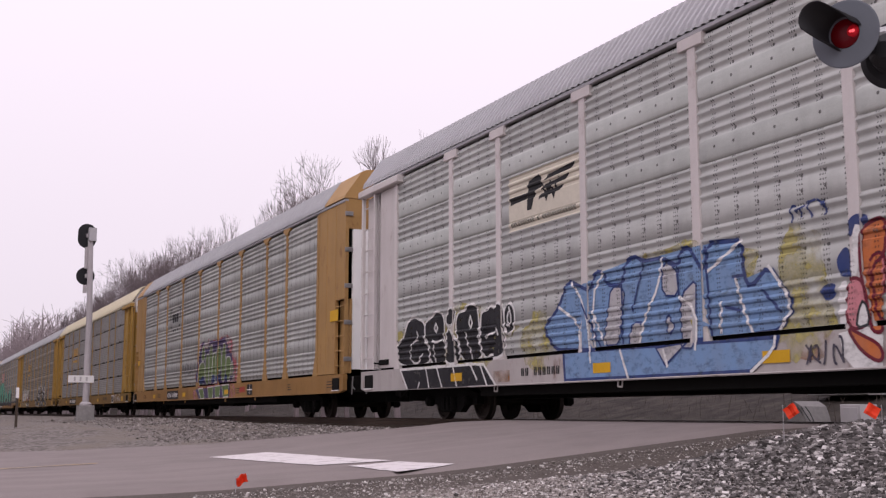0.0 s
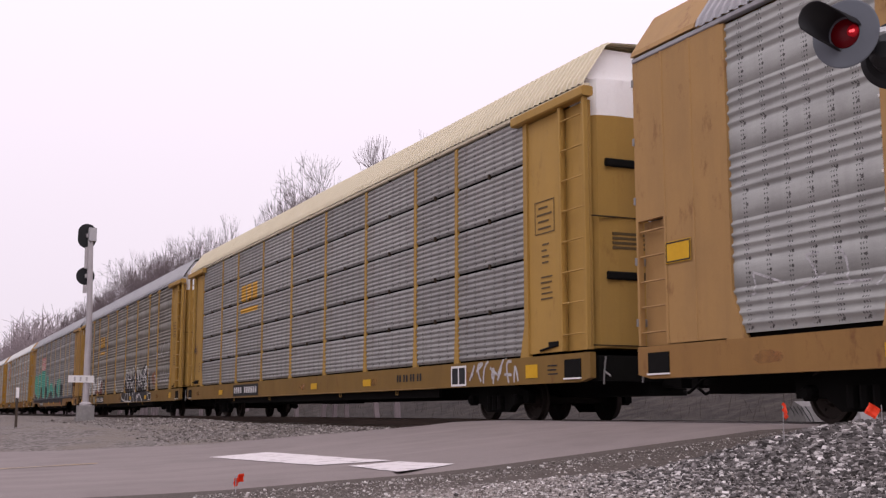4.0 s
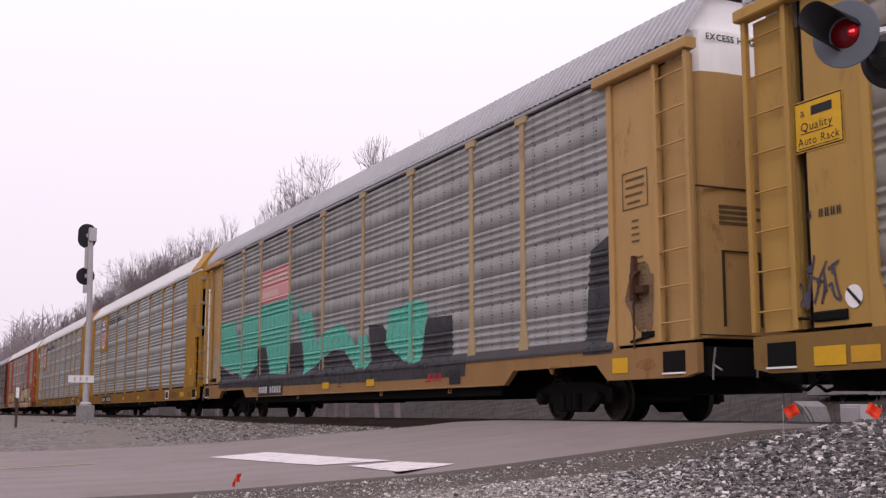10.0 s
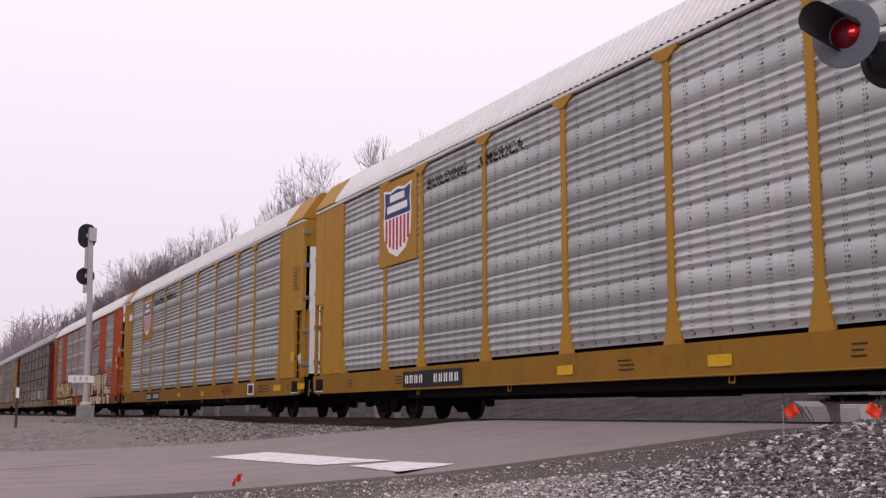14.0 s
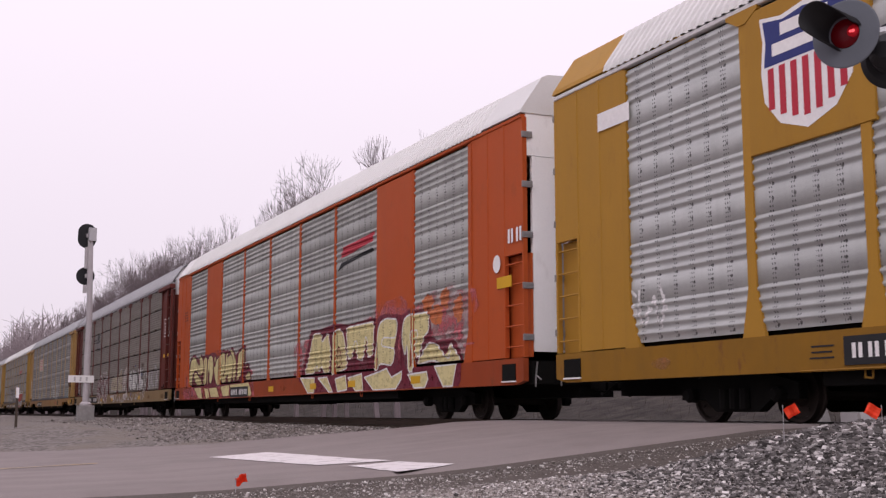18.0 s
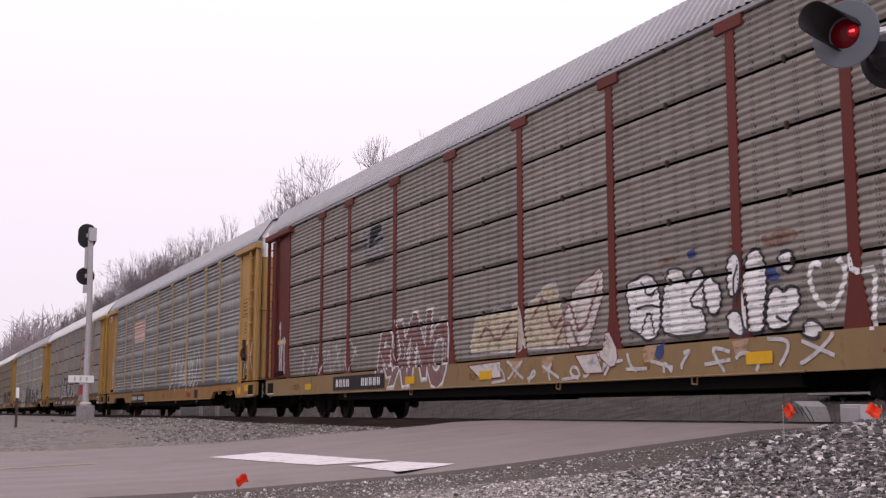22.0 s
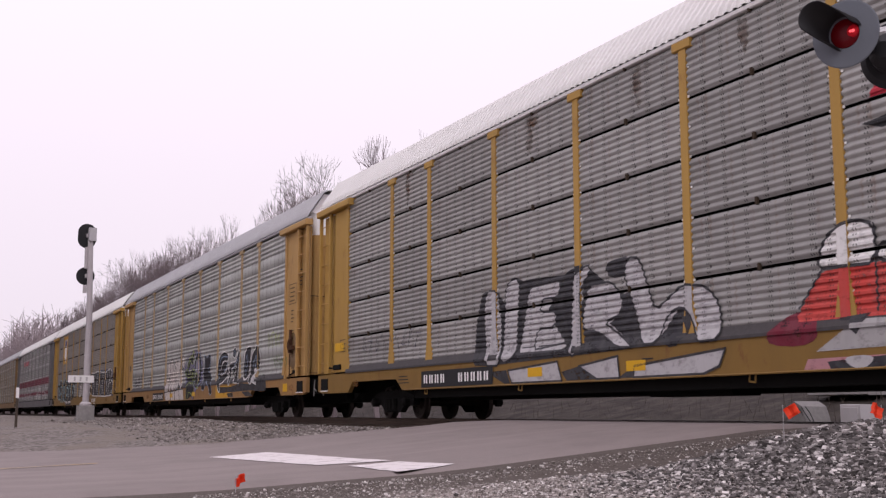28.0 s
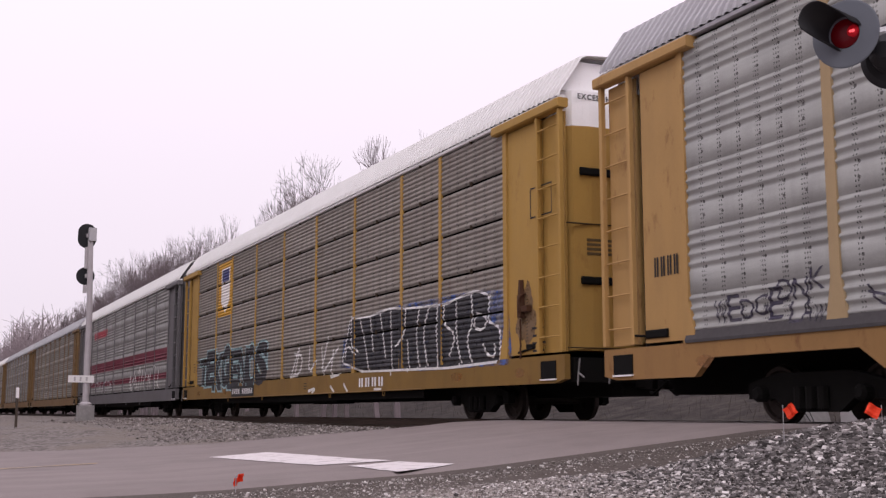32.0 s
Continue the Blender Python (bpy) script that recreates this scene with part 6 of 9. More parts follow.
painted(3, Flat().stroke([(25.81, 3.19), (25.05, 3.19), (25.05, 3.77), (25.81, 3.77), (25.81, 3.19)], 0.018), SB, 2, "stencil")
painted(3, Flat().text("a", 25.72, 25.65, 3.60, 0.15).rect(25.54, 25.20, 3.59, 3.70), SB, 2, "stencil")
painted(3, Flat().text("Quality", 25.72, 25.20, 3.42, 0.15).rect(25.72, 25.20, 3.385, 3.395), SB, 2, "stencil", "black lettering")
painted(3, Flat().text("Auto Rack", 25.77, 25.10, 3.25, 0.14).rect(25.77, 25.10, 3.215, 3.225), SB, 2, "stencil", "black lettering")
painted(3, Flat().rect(25.62, 25.12, 0.66, 0.88), R_YELLOW, 3, "paint_patch").name = "paint_patch"
painted(3, Flat().rect(25.05, 24.62, 0.68, 0.86), E_YELLOW, 3, "notice_plate")
lines_of(3, 25.0, 24.68, 0.70, 0.84, 3, SB, 15)
painted(3, Flat().blob(25.01, 1.41, 0.13, 0.13, 2, 20, 0.0), SW, 2, "sticker", "round white sticker with a black bar")
painted(3, Flat().stroke([(25.09, 1.49), (24.93, 1.33)], 0.04), SB, 3, "sticker_bar")
bars(3, 25.68, 25.12, 2.36, 2.47, 6, SB, (1,))
painted(3, Flat().scrawl(25.95, 25.2, 1.35, 1.95, 4, 0.035, 44).scrawl(25.9, 25.2, 1.3, 1.7, 3, 0.035, 45), G_INK, 2)

# car 4: turquoise piece
painted(4, Flat().rect(20.0, 17.3, 3.3, 4.25), plain("emblem_faded_red", (0.58, 0.28, 0.28), 0.6), 0, "emblem_board", "faded red board")
bars(4, 19.9, 17.5, 3.85, 4.05, 8, E_CREAM, None, 1)
bars(4, 19.9, 18.3, 3.45, 3.65, 7, E_CREAM, None, 1)
number_board(4, 19.9, 17.7, 0.68, 0.88, 10, (4,))
bars(4, 7.9, 7.2, 0.72, 0.90, 3, E_RED)
painted(4, Flat().rect(6.9, 6.4, 0.66, 0.94), SB, 1, "data_panel")
painted(4, Flat().scrawl(25.6, 24.9, 1.2, 2.4, 4, 0.05, 40), G_THIN, 1)
reflectors(4, (14.0, 11.0))

# cars 5 and 6: golden yellow with shields
for k in (5, 6):
    shield(k, 21.1, 1.55, 3.45, 5.0)
    painted(k, Flat().text("BUILDING", 19.62, 17.78, 4.66, 0.32, 0.025), SB, 1, "lettering", "black lettering on the sheet")
    painted(k, Flat().text("AMERICA", 17.28, 15.55, 4.66, 0.32, 0.025), SB, 1, "lettering", "black lettering on the sheet")
    number_board(k, 20.6, 18.0, 0.72, 0.90, 11, (4, 5))
    bars(k, 7.6, 6.5, 0.70, 0.98, 3, spray("spray_dark_red", (0.22, 0.02, 0.03), 0.3))
    painted(k, Flat().rect(4.6, 3.9, 0.66, 1.0), SW, 1, "data_panel", "white framed data panel")
    painted(k, Flat().rect(4.5, 4.0, 0.71, 0.95), SB, 2, "data_panel")
    painted(k, Flat().rect(1.9, 1.2, 0.74, 0.90).rect(-0.2, -0.9, 0.74, 0.9), R_YELLOW, 1, "reflector", "yellow reflective strip on the sill")
    lines_of(k, 0.22, -0.22, 3.50, 3.95, 5, MATS["stencil_faded"], 3)
    painted(k, Flat().stroke([(0.28, 4.02), (-0.28, 4.02), (-0.28, 3.44), (0.28, 3.44), (0.28, 4.02)], 0.02), MATS["stencil_faded"], 2, "stencil", "boxed notice on the end sheet")
    lines_of(k, 0.28, -0.02, 2.30, 2.62, 4, plain("stencil_faded_red", (0.33, 0.10, 0.04), 0.7), 5)
    lines_of(k, -0.62, -0.98, 3.05, 3.22, 2, MATS["stencil_faded"], 8)
    painted(k, Flat().blob(-1.12, 1.98, 0.12, 0.17, 2, 20, 0.0), SW, 2, "sticker", "white sticker with a red bar")
    painted(k, Flat().stroke([(-1.04, 2.08), (-1.20, 1.88)], 0.05), E_RED, 3, "sticker_bar")
    painted(k, Flat().rect(0.35, 0.05, 1.5, 1.75), R_YELLOW, 1, "notice_plate", "small yellow notice plate")
    lines_of(k, 3.4, 2.2, 0.7, 0.95, 3, SB, 6)
    reflectors(k, (10.4, 14.2))
painted(6, Flat().scrawl(24.9, 24.0, 1.3, 1.9, 5, 0.05, 50), G_WHITE, 2)
painted(6, Flat().rect(25.6, 24.75, 4.4, 4.68), SW, 1, "notice_plate", "white notice plate on the end sheet")
painted(6, Flat().scrawl(-0.3, -0.8, 1.35, 1.75, 4, 0.06, 51), G_WHITE, 2)

# car 7: orange
painted(7, Flat().blob(7.2, 1.4, 5.3, 0.95, 14, 30, 0.15).blob(3.0, 2.0, 1.4, 0.6, 15).blob(5.8, 2.25, 1.3, 0.3, 16), G_ROSE, 0, label="pink sprayed cloud")
painted(7, Flat().blob(21.4, 1.25, 4.4, 0.8, 17, 26, 0.2), G_ROSE, 0, label="pink sprayed cloud")
painted(7, Flat().blob(3.0, 2.35, 0.2, 0.2, 1).blob(3.8, 2.3, 0.25, 0.2, 2).blob(2.4, 2.1, 0.2, 0.25, 3).blob(3.4, 2.05, 0.3, 0.2, 4), G_ORANGE, 1)
painted(7, Flat().poly([(9.0, 3.85), (6.9, 4.0), (6.75, 4.22), (8.8, 4.1)]), E_RED, 1, "emblem", "slanted red emblem bar")
painted(7, Flat().poly([(9.2, 3.55), (8.9, 3.75), (6.8, 3.85), (6.8, 3.78), (8.7, 3.65)]), SB, 1, "emblem")
number_board(7, 18.9, 17.0, 0.68, 0.86, 10, (4,))
reflectors(7, (14.5, 10.8, 8.0, 4.3))
painted(7, Flat().rect(0.75, 0.2, 2.3, 2.5), R_YELLOW, 1, "notice_plate", "yellow notice plate on the end sheet")
bars(7, 0.35, -0.55, 3.05, 3.32, 3, SW)
painted(7, Flat().blob(0.75, 2.75, 0.14, 0.16, 3, 16, 0.02), SW, 1, "notice_plate")
lines_of(7, 26.0, 25.4, 3.5, 3.9, 4, SB, 8)

# car 8: oxide red with many tags
painted(8, Flat().rect(19.2, 17.7, 3.55, 4.35), spray("spray_faded_grey", (0.24, 0.23, 0.23), 0.4), 0, "emblem_board", "faded grey board")
painted(8, Flat().poly([(18.6, 4.3), (18.0, 4.35), (17.9, 4.2), (18.5, 4.1), (18.5, 3.95), (17.8, 4.05), (17.85, 3.95), (18.7, 3.85)]).rect(19.9, 18.8, 4.05, 4.11).rect(19.9, 18.8, 3.92, 3.98), SB, 1, "emblem")
bars(8, 18.9, 17.7, 3.45, 3.62, 8, SB)
piece(8, "RXNO", 18.0, 14.4, 0.9, 1.95, spray("spray_dull_rose", (0.20, 0.105, 0.10), 0.5), G_THIN, None, 0.2, 0.2, 21, shine=G_WHITE, label="white and pink worn letters")
painted(8, Flat().scrawl(23.6, 19.4, 1.1, 1.9, 8, 0.05, 61), G_THIN, 1)
painted(8, Flat().scrawl(25.6, 25.0, 1.2, 2.8, 3, 0.10, 64), G_THIN, 1)
painted(8, Flat().rect(20.9, 17.6, 0.66, 0.99), SB, 3, "number_board", "dark number board on the sill")
bars(8, 20.7, 17.8, 0.73, 0.92, 12, SW, (4, 5, 6), 4)
reflectors(8, (22.8, 16.2, 12.8, 5.5))
painted(8, Flat().rect(25.7, 24.95, 2.02, 2.14), R_YELLOW, 1, "notice_plate", "yellow notice plate on the end sheet")
painted(8, Flat().stroke([(0.7, 3.9), (-0.2, 3.9), (-0.2, 3.2), (0.7, 3.2), (0.7, 3.9)], 0.03), SW, 1, "stencil")
lines_of(8, 0.62, -0.1, 3.28, 3.8, 4, SW, 9)
painted(8, Flat().rect(0.75, -0.3, 2.35, 2.48), R_YELLOW, 1, "notice_plate", "yellow notice plate on the end sheet")

# car 9: tan with white tags
painted(9, Flat().rect(19.6, 17.0, 3.28, 4.22), E_CREAM, 0, "emblem_board", "pale board with faded red lines")
for z in (3.4, 3.62, 3.84, 4.05):
    painted(9, Flat().rect(19.55, 17.05, z, z + 0.1), plain("emblem_faded_red", (0.58, 0.28, 0.28), 0.6), 1, "emblem")
painted(9, Flat().scrawl(11.3, 6.2, 0.95, 2.5, 9, 0.05, 70).scrawl(10.8, 7.0, 1.2, 2.3, 5, 0.05, 75), G_WHITE, 1, label="white scrawled tag")
painted(9, Flat().scrawl(13.0, 11.6, 1.9, 2.2, 6, 0.03, 71), G_THIN, 1)
painted(9, Flat().scrawl(19.4, 17.2, 1.0, 2.0, 5, 0.04, 72), G_THIN, 1)
painted(9, Flat().scrawl(3.2, 1.2, 1.1, 1.8, 7, 0.05, 73), spray("spray_pale_teal", (0.30, 0.45, 0.48), 0.4), 1)
painted(9, Flat().scrawl(0.6, -0.3, 1.4, 2.3, 4, 0.045, 74), G_WHITE, 1)
painted(9, Flat().scrawl(25.6, 24.9, 1.3, 3.0, 4, 0.05, 76), G_WHITE, 1)
painted(9, Flat().scrawl(24.4, 22.4, 1.1, 1.5, 4, 0.04, 77), G_THIN, 1)
number_board(9, 19.4, 16.6, 0.68, 0.86, 11, (5,))
bars(9, 8.2, 7.5, 0.70, 0.90, 3, E_RED)
painted(9, Flat().rect(7.0, 6.5, 0.66, 0.94), SB, 1, "data_panel")
painted(9, Flat().rect(2.5, 1.7, 0.68, 0.92), R_ORANGE, 1, "paint_patch")
painted(9, Flat().rect(0.3, -0.3, 0.78, 0.98), R_YELLOW, 1, "notice_plate")

# car 10: grey and red pieces
painted(10, Flat().poly([(8.5, 3.55), (6.5, 3.75), (6.4, 4.0), (8.3, 3.85)]), E_RED, 1, "emblem", "slanted red emblem bar")
painted(10, Flat().poly([(8.6, 3.3), (6.4, 3.55), (6.4, 3.48), (8.3, 3.2)]), SB, 1, "emblem")
number_board(10, 20.4, 17.5, 0.70, 0.88, 11, (4, 5))
painted(10, Flat().rect(1.8, 1.2, 0.64, 0.98), SW, 1, "data_panel", "white framed data panel")
painted(10, Flat().rect(1.75, 1.52, 0.72, 0.94).rect(1.48, 1.25, 0.72, 0.94), SB, 2, "data_panel")
painted(10, Flat().stroke([(0.5, 3.75), (-0.2, 3.75), (-0.2, 3.2), (0.5, 3.2), (0.5, 3.75)], 0.025), SB, 1, "stencil")
lines_of(10, 0.4, -0.1, 3.28, 3.68, 4, SB, 11)
painted(10, Flat().scrawl(0.7, -0.2, 2.35, 2.75, 5, 0.035, 81), G_INK, 1)
painted(10, Flat().rect(0.45, -0.15, 1.78, 2.0), R_YELLOW, 1, "notice_plate", "yellow notice plate on the end sheet")
painted(10, Flat().blob(0.2, 1.2, 0.25, 0.12, 6), G_DKBLUE, 1)
painted(10, Flat().rect(0.9, 0.3, 0.68, 0.96), R_ORANGE, 1, "paint_patch")
painted(10, Flat().scrawl(24.0, 20.6, 1.45, 1.95, 9, 0.018, 82), G_INK, 1)
painted(10, Flat().rect(25.8, 25.2, 1.6, 1.8), R_YELLOW, 1, "notice_plate")
reflectors(10, (15.9, 13.0, 8.0))

# rust run down from the eaves of car 10, and at the lap joints of car 3
RUST_RUN = spray("rust_run", (0.12, 0.07, 0.045), 0.3, 0.18)
for a, z in ((12.86, 4.89), (16.07, 4.84), (10.5, 5.05), (21.34, 4.91)):
    painted(10, Flat().blob(a, z, 0.09, 0.34, int(a * 7), 24, 0.3).blob(a - 0.1, z + 0.25, 0.2, 0.12, int(a * 5), 24, 0.3), RUST_RUN, 0, "stain", "brown rust run below the roof edge")
rng = random.Random(83)
for y in EDGES[1:-1]:
    for z in (1.74, 2.60, 3.47, 4.33):
        if rng.random() < 0.7:
            painted(3, Flat().blob(y + LEAD[3] + rng.choice((-0.16, 0.16)), z + 0.12 * rng.random(), 0.09, 0.10, rng.randrange(99), 24, 0.3), RUST_RUN, 0, "stain", "rust spot beside the post")

# car 11: black letters
painted(11, Flat().scrawl(3.2, 1.9, 1.95, 2.45, 6, 0.035, 3), G_LIME, 0)
painted(11, Flat().scrawl(2.5, 1.2, 1.35, 1.75, 6, 0.03, 90), G_GREEN, 1)
painted(11, Flat().word("WEDGE", 24.4, 23.1, 1.25, 1.6, 0.0, 0.0, 0.06, 3).word("DNK", 23.2, 22.4, 1.5, 1.75, 0.0, 0.0, 0.06, 4).word("LAW", 23.0, 22.4, 1.15, 1.42, 0.0, 0.0, 0.06, 5), G_INK, 1, label="dark marker tag")
painted(11, Flat().scrawl(21.8, 20.2, 1.2, 1.7, 5, 0.03, 91), G_INK, 1)
number_board(11, 19.6, 17.6, 0.68, 0.86, 10, (4,))
painted(11, Flat().rect(9.0, 7.0, 0.62, 1.0), E_YELLOW, 0, "paint_patch")
bars(11, 25.7, 25.1, 2.0, 2.3, 4, SB)
reflectors(11, (16.0, 12.2))
lines_of(11, 0.5, -0.1, 3.5, 4.0, 5, SB, 12)

# car 12: brown fluted sheets
shield_plate = painted(12, Flat().rect(22.1, 20.2, 3.3, 5.1), E_YELLOW, 0, "emblem_board", "yellow board")
painted(12, Flat().poly([(21.7, 4.9), (20.6, 4.9), (20.6, 3.8), (21.15, 3.4), (21.7, 3.8)]), SW, 1, "emblem", "white worn shield")
painted(12, Flat().rect(21.6, 20.7, 4.45, 4.85), E_BLUE, 2, "emblem")
piece(12, "TEKGENOS", 24.4, 16.2, 1.0, 2.05, G_CHAR, spray("spray_pale_teal", (0.30, 0.45, 0.48), 0.4), None, 0.1, 0.16, 55, label="pale teal edged letters")
lines_of(12, 0.6, 0.1, 1.1, 1.6, 4, SB, 14)
painted(12, Flat().stroke([(0.6, 3.9), (-0.1, 3.9), (-0.1, 3.4), (0.6, 3.4), (0.6, 3.9)], 0.025), SB, 1, "stencil")
bars(12, 8.6, 7.0, 0.70, 0.92, 4, SW)
number_board(12, 19.8, 17.4, 0.70, 0.88, 10, (4,))

# cars further back
painted(13, Flat().rect(25.0, 1.4, 2.25, 2.75), spray("spray_band_maroon", (0.16, 0.02, 0.04), 0.25), 0, "painted_band", "maroon band along the side")
painted(13, Flat().rect(25.0, 1.4, 1.5, 1.75), spray("spray_band_maroon", (0.16, 0.02, 0.04), 0.25), 0, "painted_band", "maroon band along the side")
bars(13, 21.5, 17.0, 4.1, 4.5, 7, E_RED, None, 1, "emblem")
painted(13, Flat().scrawl(10.0, 3.0, 1.1, 2.2, 10, 0.09, 97), G_WHITE, 1)
painted(13, Flat().scrawl(22.0, 14.0, 1.1, 1.9, 9, 0.08, 98), G_THIN, 1)
painted(14, Flat().scrawl(20.0, 12.0, 1.1, 2.0, 9, 0.08, 99), G_THIN, 1)

# drawn pieces
# car 0
drawn(0, (
    [(24.92, 1.09), (24.93, 1.55), (24.56, 1.67), (24.35, 1.99), (24.06, 2.1), (23.77, 2.03), (23.48, 1.95), (23.45, 1.72), (23.51, 1.59), (23.23, 1.43), (23.18, 1.05)],
    [(23.18, 1.05), (23.23, 1.46), (23.45, 1.61), (23.46, 1.89), (23.32, 1.97), (23.12, 2.01), (22.96, 2.11), (22.75, 2.1), (22.54, 2), (22.51, 1.77), (22.57, 1.56), (22.46, 1.42), (22.44, 1.05)],
    [(22.44, 1.82), (22.46, 1.97), (22.26, 2.14), (22.11, 2.13), (22.01, 2), (22.11, 1.8), (22.26, 1.78)],
    [(22.44, 1.05), (22.39, 1.41), (22.46, 1.57), (22.41, 1.71), (22.23, 1.75), (22.08, 1.55), (21.88, 1.45), (21.81, 1.06)],
), G_BLACK, G_WHITE, 0.05, 2, "black bubble letter edged in white", 2)

drawn(0, (
    [(21.76, 1.05), (21.86, 1.45), (21.98, 1.57), (22.03, 1.85), (21.88, 2.03), (21.64, 2.03), (21.49, 2.13), (21.26, 2.14), (21.07, 2.04), (21.03, 1.67), (21.08, 1.44), (20.94, 1.34), (20.92, 1.08)],
    [(20.99, 1.08), (20.98, 1.88), (20.85, 1.97), (20.67, 1.97), (20.58, 2.05), (20.4, 1.98), (20.27, 2.08), (20.1, 2.01), (20.06, 1.81), (20.07, 1.51), (19.99, 1.31), (20.07, 1.08)],
    [(20.08, 1.78), (20.04, 1.95), (19.87, 2.05), (19.69, 1.93), (19.67, 1.73), (19.72, 1.54), (19.88, 1.46), (20.03, 1.56)],
), G_BLACK, G_WHITE, 0.05, 2, "black bubble letter edged in white", 2)

drawn(0, (
    [(24.61, 1.02), (21.11, 1.01), (20.77, 0.99), (20.25, 0.56), (24.19, 0.56)],
), G_BLACK, G_WHITE, 0.05, 2, "black foot of the letters", False)

strokes(0, (
    [(23.85, 1.77), (23.76, 1.61), (23.99, 1.59), (24.17, 1.47), (24.17, 1.24), (23.99, 1.12), (23.76, 1.14), (23.59, 1.3)],
    [(22.91, 1.88), (22.83, 1.78), (22.91, 1.7), (22.99, 1.79), (22.91, 1.88)],
    [(23.1, 1.55), (22.88, 1.49), (22.62, 1.54)],
    [(23.04, 1.45), (22.93, 1.11)],
    [(21.38, 1.91), (21.31, 1.78), (21.38, 1.68), (21.45, 1.79), (21.38, 1.91)],
    [(21.59, 1.61), (21.5, 1.39), (21.36, 1.28), (21.31, 1.09)],
), G_WHITE, 0.045, 4)

strokes(0, (
    [(20.76, 1.47), (20.58, 1.54), (20.43, 1.53), (20.32, 1.63), (20.24, 1.5)],
    [(20.7, 1.11), (20.59, 1.16), (20.41, 1.14)],
    [(19.87, 1.94), (19.79, 1.76), (19.88, 1.58), (19.96, 1.75), (19.89, 1.87)],
    [(23.31, 1.01), (23.12, 0.56)],
    [(22.8, 1.02), (22.51, 0.57)],
    [(22.06, 1.02), (21.86, 0.56)],
    [(21.31, 1.01), (21.04, 0.73)],
    [(20.92, 1), (20.6, 0.56)],
    [(23.73, 0.57), (23.62, 0.73)],
), G_WHITE, 0.045, 4)

drawn(0, (
    [(12.08, 1.58), (11.94, 1.6), (11.95, 1.07), (12.1, 1.04)],
    [(11.88, 1.64), (11.79, 2.2), (11.68, 2.18), (11.76, 1.62)],
    [(12.07, 1.01), (11.42, 1.08), (11.46, 0.55), (11.77, 0.51), (12.02, 0.76)],
), G_WHITE, None, 0.03, 2, "white part of a pink and orange piece", 1)

drawn(0, (
    [(11.94, 1.59), (11.74, 1.61), (11.65, 1.45), (11.57, 1.07), (11.96, 1.02)],
    [(11.65, 1.79), (11.37, 1.88), (11.4, 1.39), (11.56, 1.35)],
), G_PINK, G_MAROON, 0.04, 3, "pink part of a curved letter", 2)

drawn(0, (
    [(11.72, 1.68), (11.7, 2.14), (11.53, 2.21), (11.34, 2.22), (11.37, 1.8), (11.6, 1.72), (11.54, 1.16), (11.42, 1.09), (11.43, 0.97), (11.6, 1.01), (11.66, 1.42)],
    [(11.95, 1.08), (11.77, 0.99), (11.44, 0.84), (11.45, 0.64), (11.75, 0.79)],
), G_ORANGE, G_MAROON, 0.04, 4, "orange brown part of a curved letter", 2)

drawn(0, (
    [(11.81, 1.04), (11.77, 1.24), (11.68, 1.37), (11.59, 1.09)],
), G_WHITE, G_CHAR, 0.03, 5, "white wedge", 1)

drawn(0, (
    [(12.1, 1.87), (11.91, 2.01), (11.87, 1.75), (11.77, 1.63), (12.03, 1.63), (12.09, 1.74)],
    [(12.34, 1.58), (12.13, 1.59), (12.13, 1.43), (12.29, 1.38), (12.37, 1.48)],
    [(11.92, 2.2), (11.79, 2.32), (11.6, 2.29), (11.57, 2.18), (11.78, 2.18), (11.84, 2.03)],
), G_DKBLUE, None, 0.03, 1, "navy patch behind the letters", 2)

drawn(0, (
    [(18.68, 1.5), (18.17, 1.82), (17.91, 2.21), (17.22, 1.98), (17.1, 2.27), (16.86, 2.22), (16.78, 2.02), (16.36, 1.99), (16.3, 2.3), (16.04, 2.38), (15.85, 2.27), (15.37, 2.27), (15.02, 2.09), (14.96, 2.33), (14.75, 2.33), (14.43, 1.95), (14.39, 2.34), (13.7, 2.29), (13.68, 1.84), (13.58, 1.66), (13.21, 1.91), (12.79, 1.39), (13.05, 1.11), (13.77, 1.08), (17.03, 1.07), (18.31, 1.13)],
    [(18, 1.08), (13.05, 1.03), (13.13, 0.87), (13.57, 0.63), (17.96, 0.63)],
), G_BLUE, G_DKBLUE, 0.06, 2, "blue wild-style letters")

drawn(0, (
    [(15.38, 2.22), (15.06, 2.1), (15.02, 1.7), (15.4, 1.74)],
    [(16.67, 1.99), (16.3, 1.95), (16.48, 1.12), (16.9, 1.12)],
    [(16.13, 1.42), (15.84, 1.4), (16, 1.04), (16.27, 1.06)],
    [(14.99, 1.71), (14.6, 1.91), (14.64, 0.97), (14.98, 0.99)],
    [(15.32, 1.52), (15.1, 1.27), (15.29, 1.17)],
    [(15.52, 1.02), (14.81, 1.06), (15.31, 0.77)],
), G_GREY, G_DKBLUE, 0.03, 4, "silver faces of the blue letters")

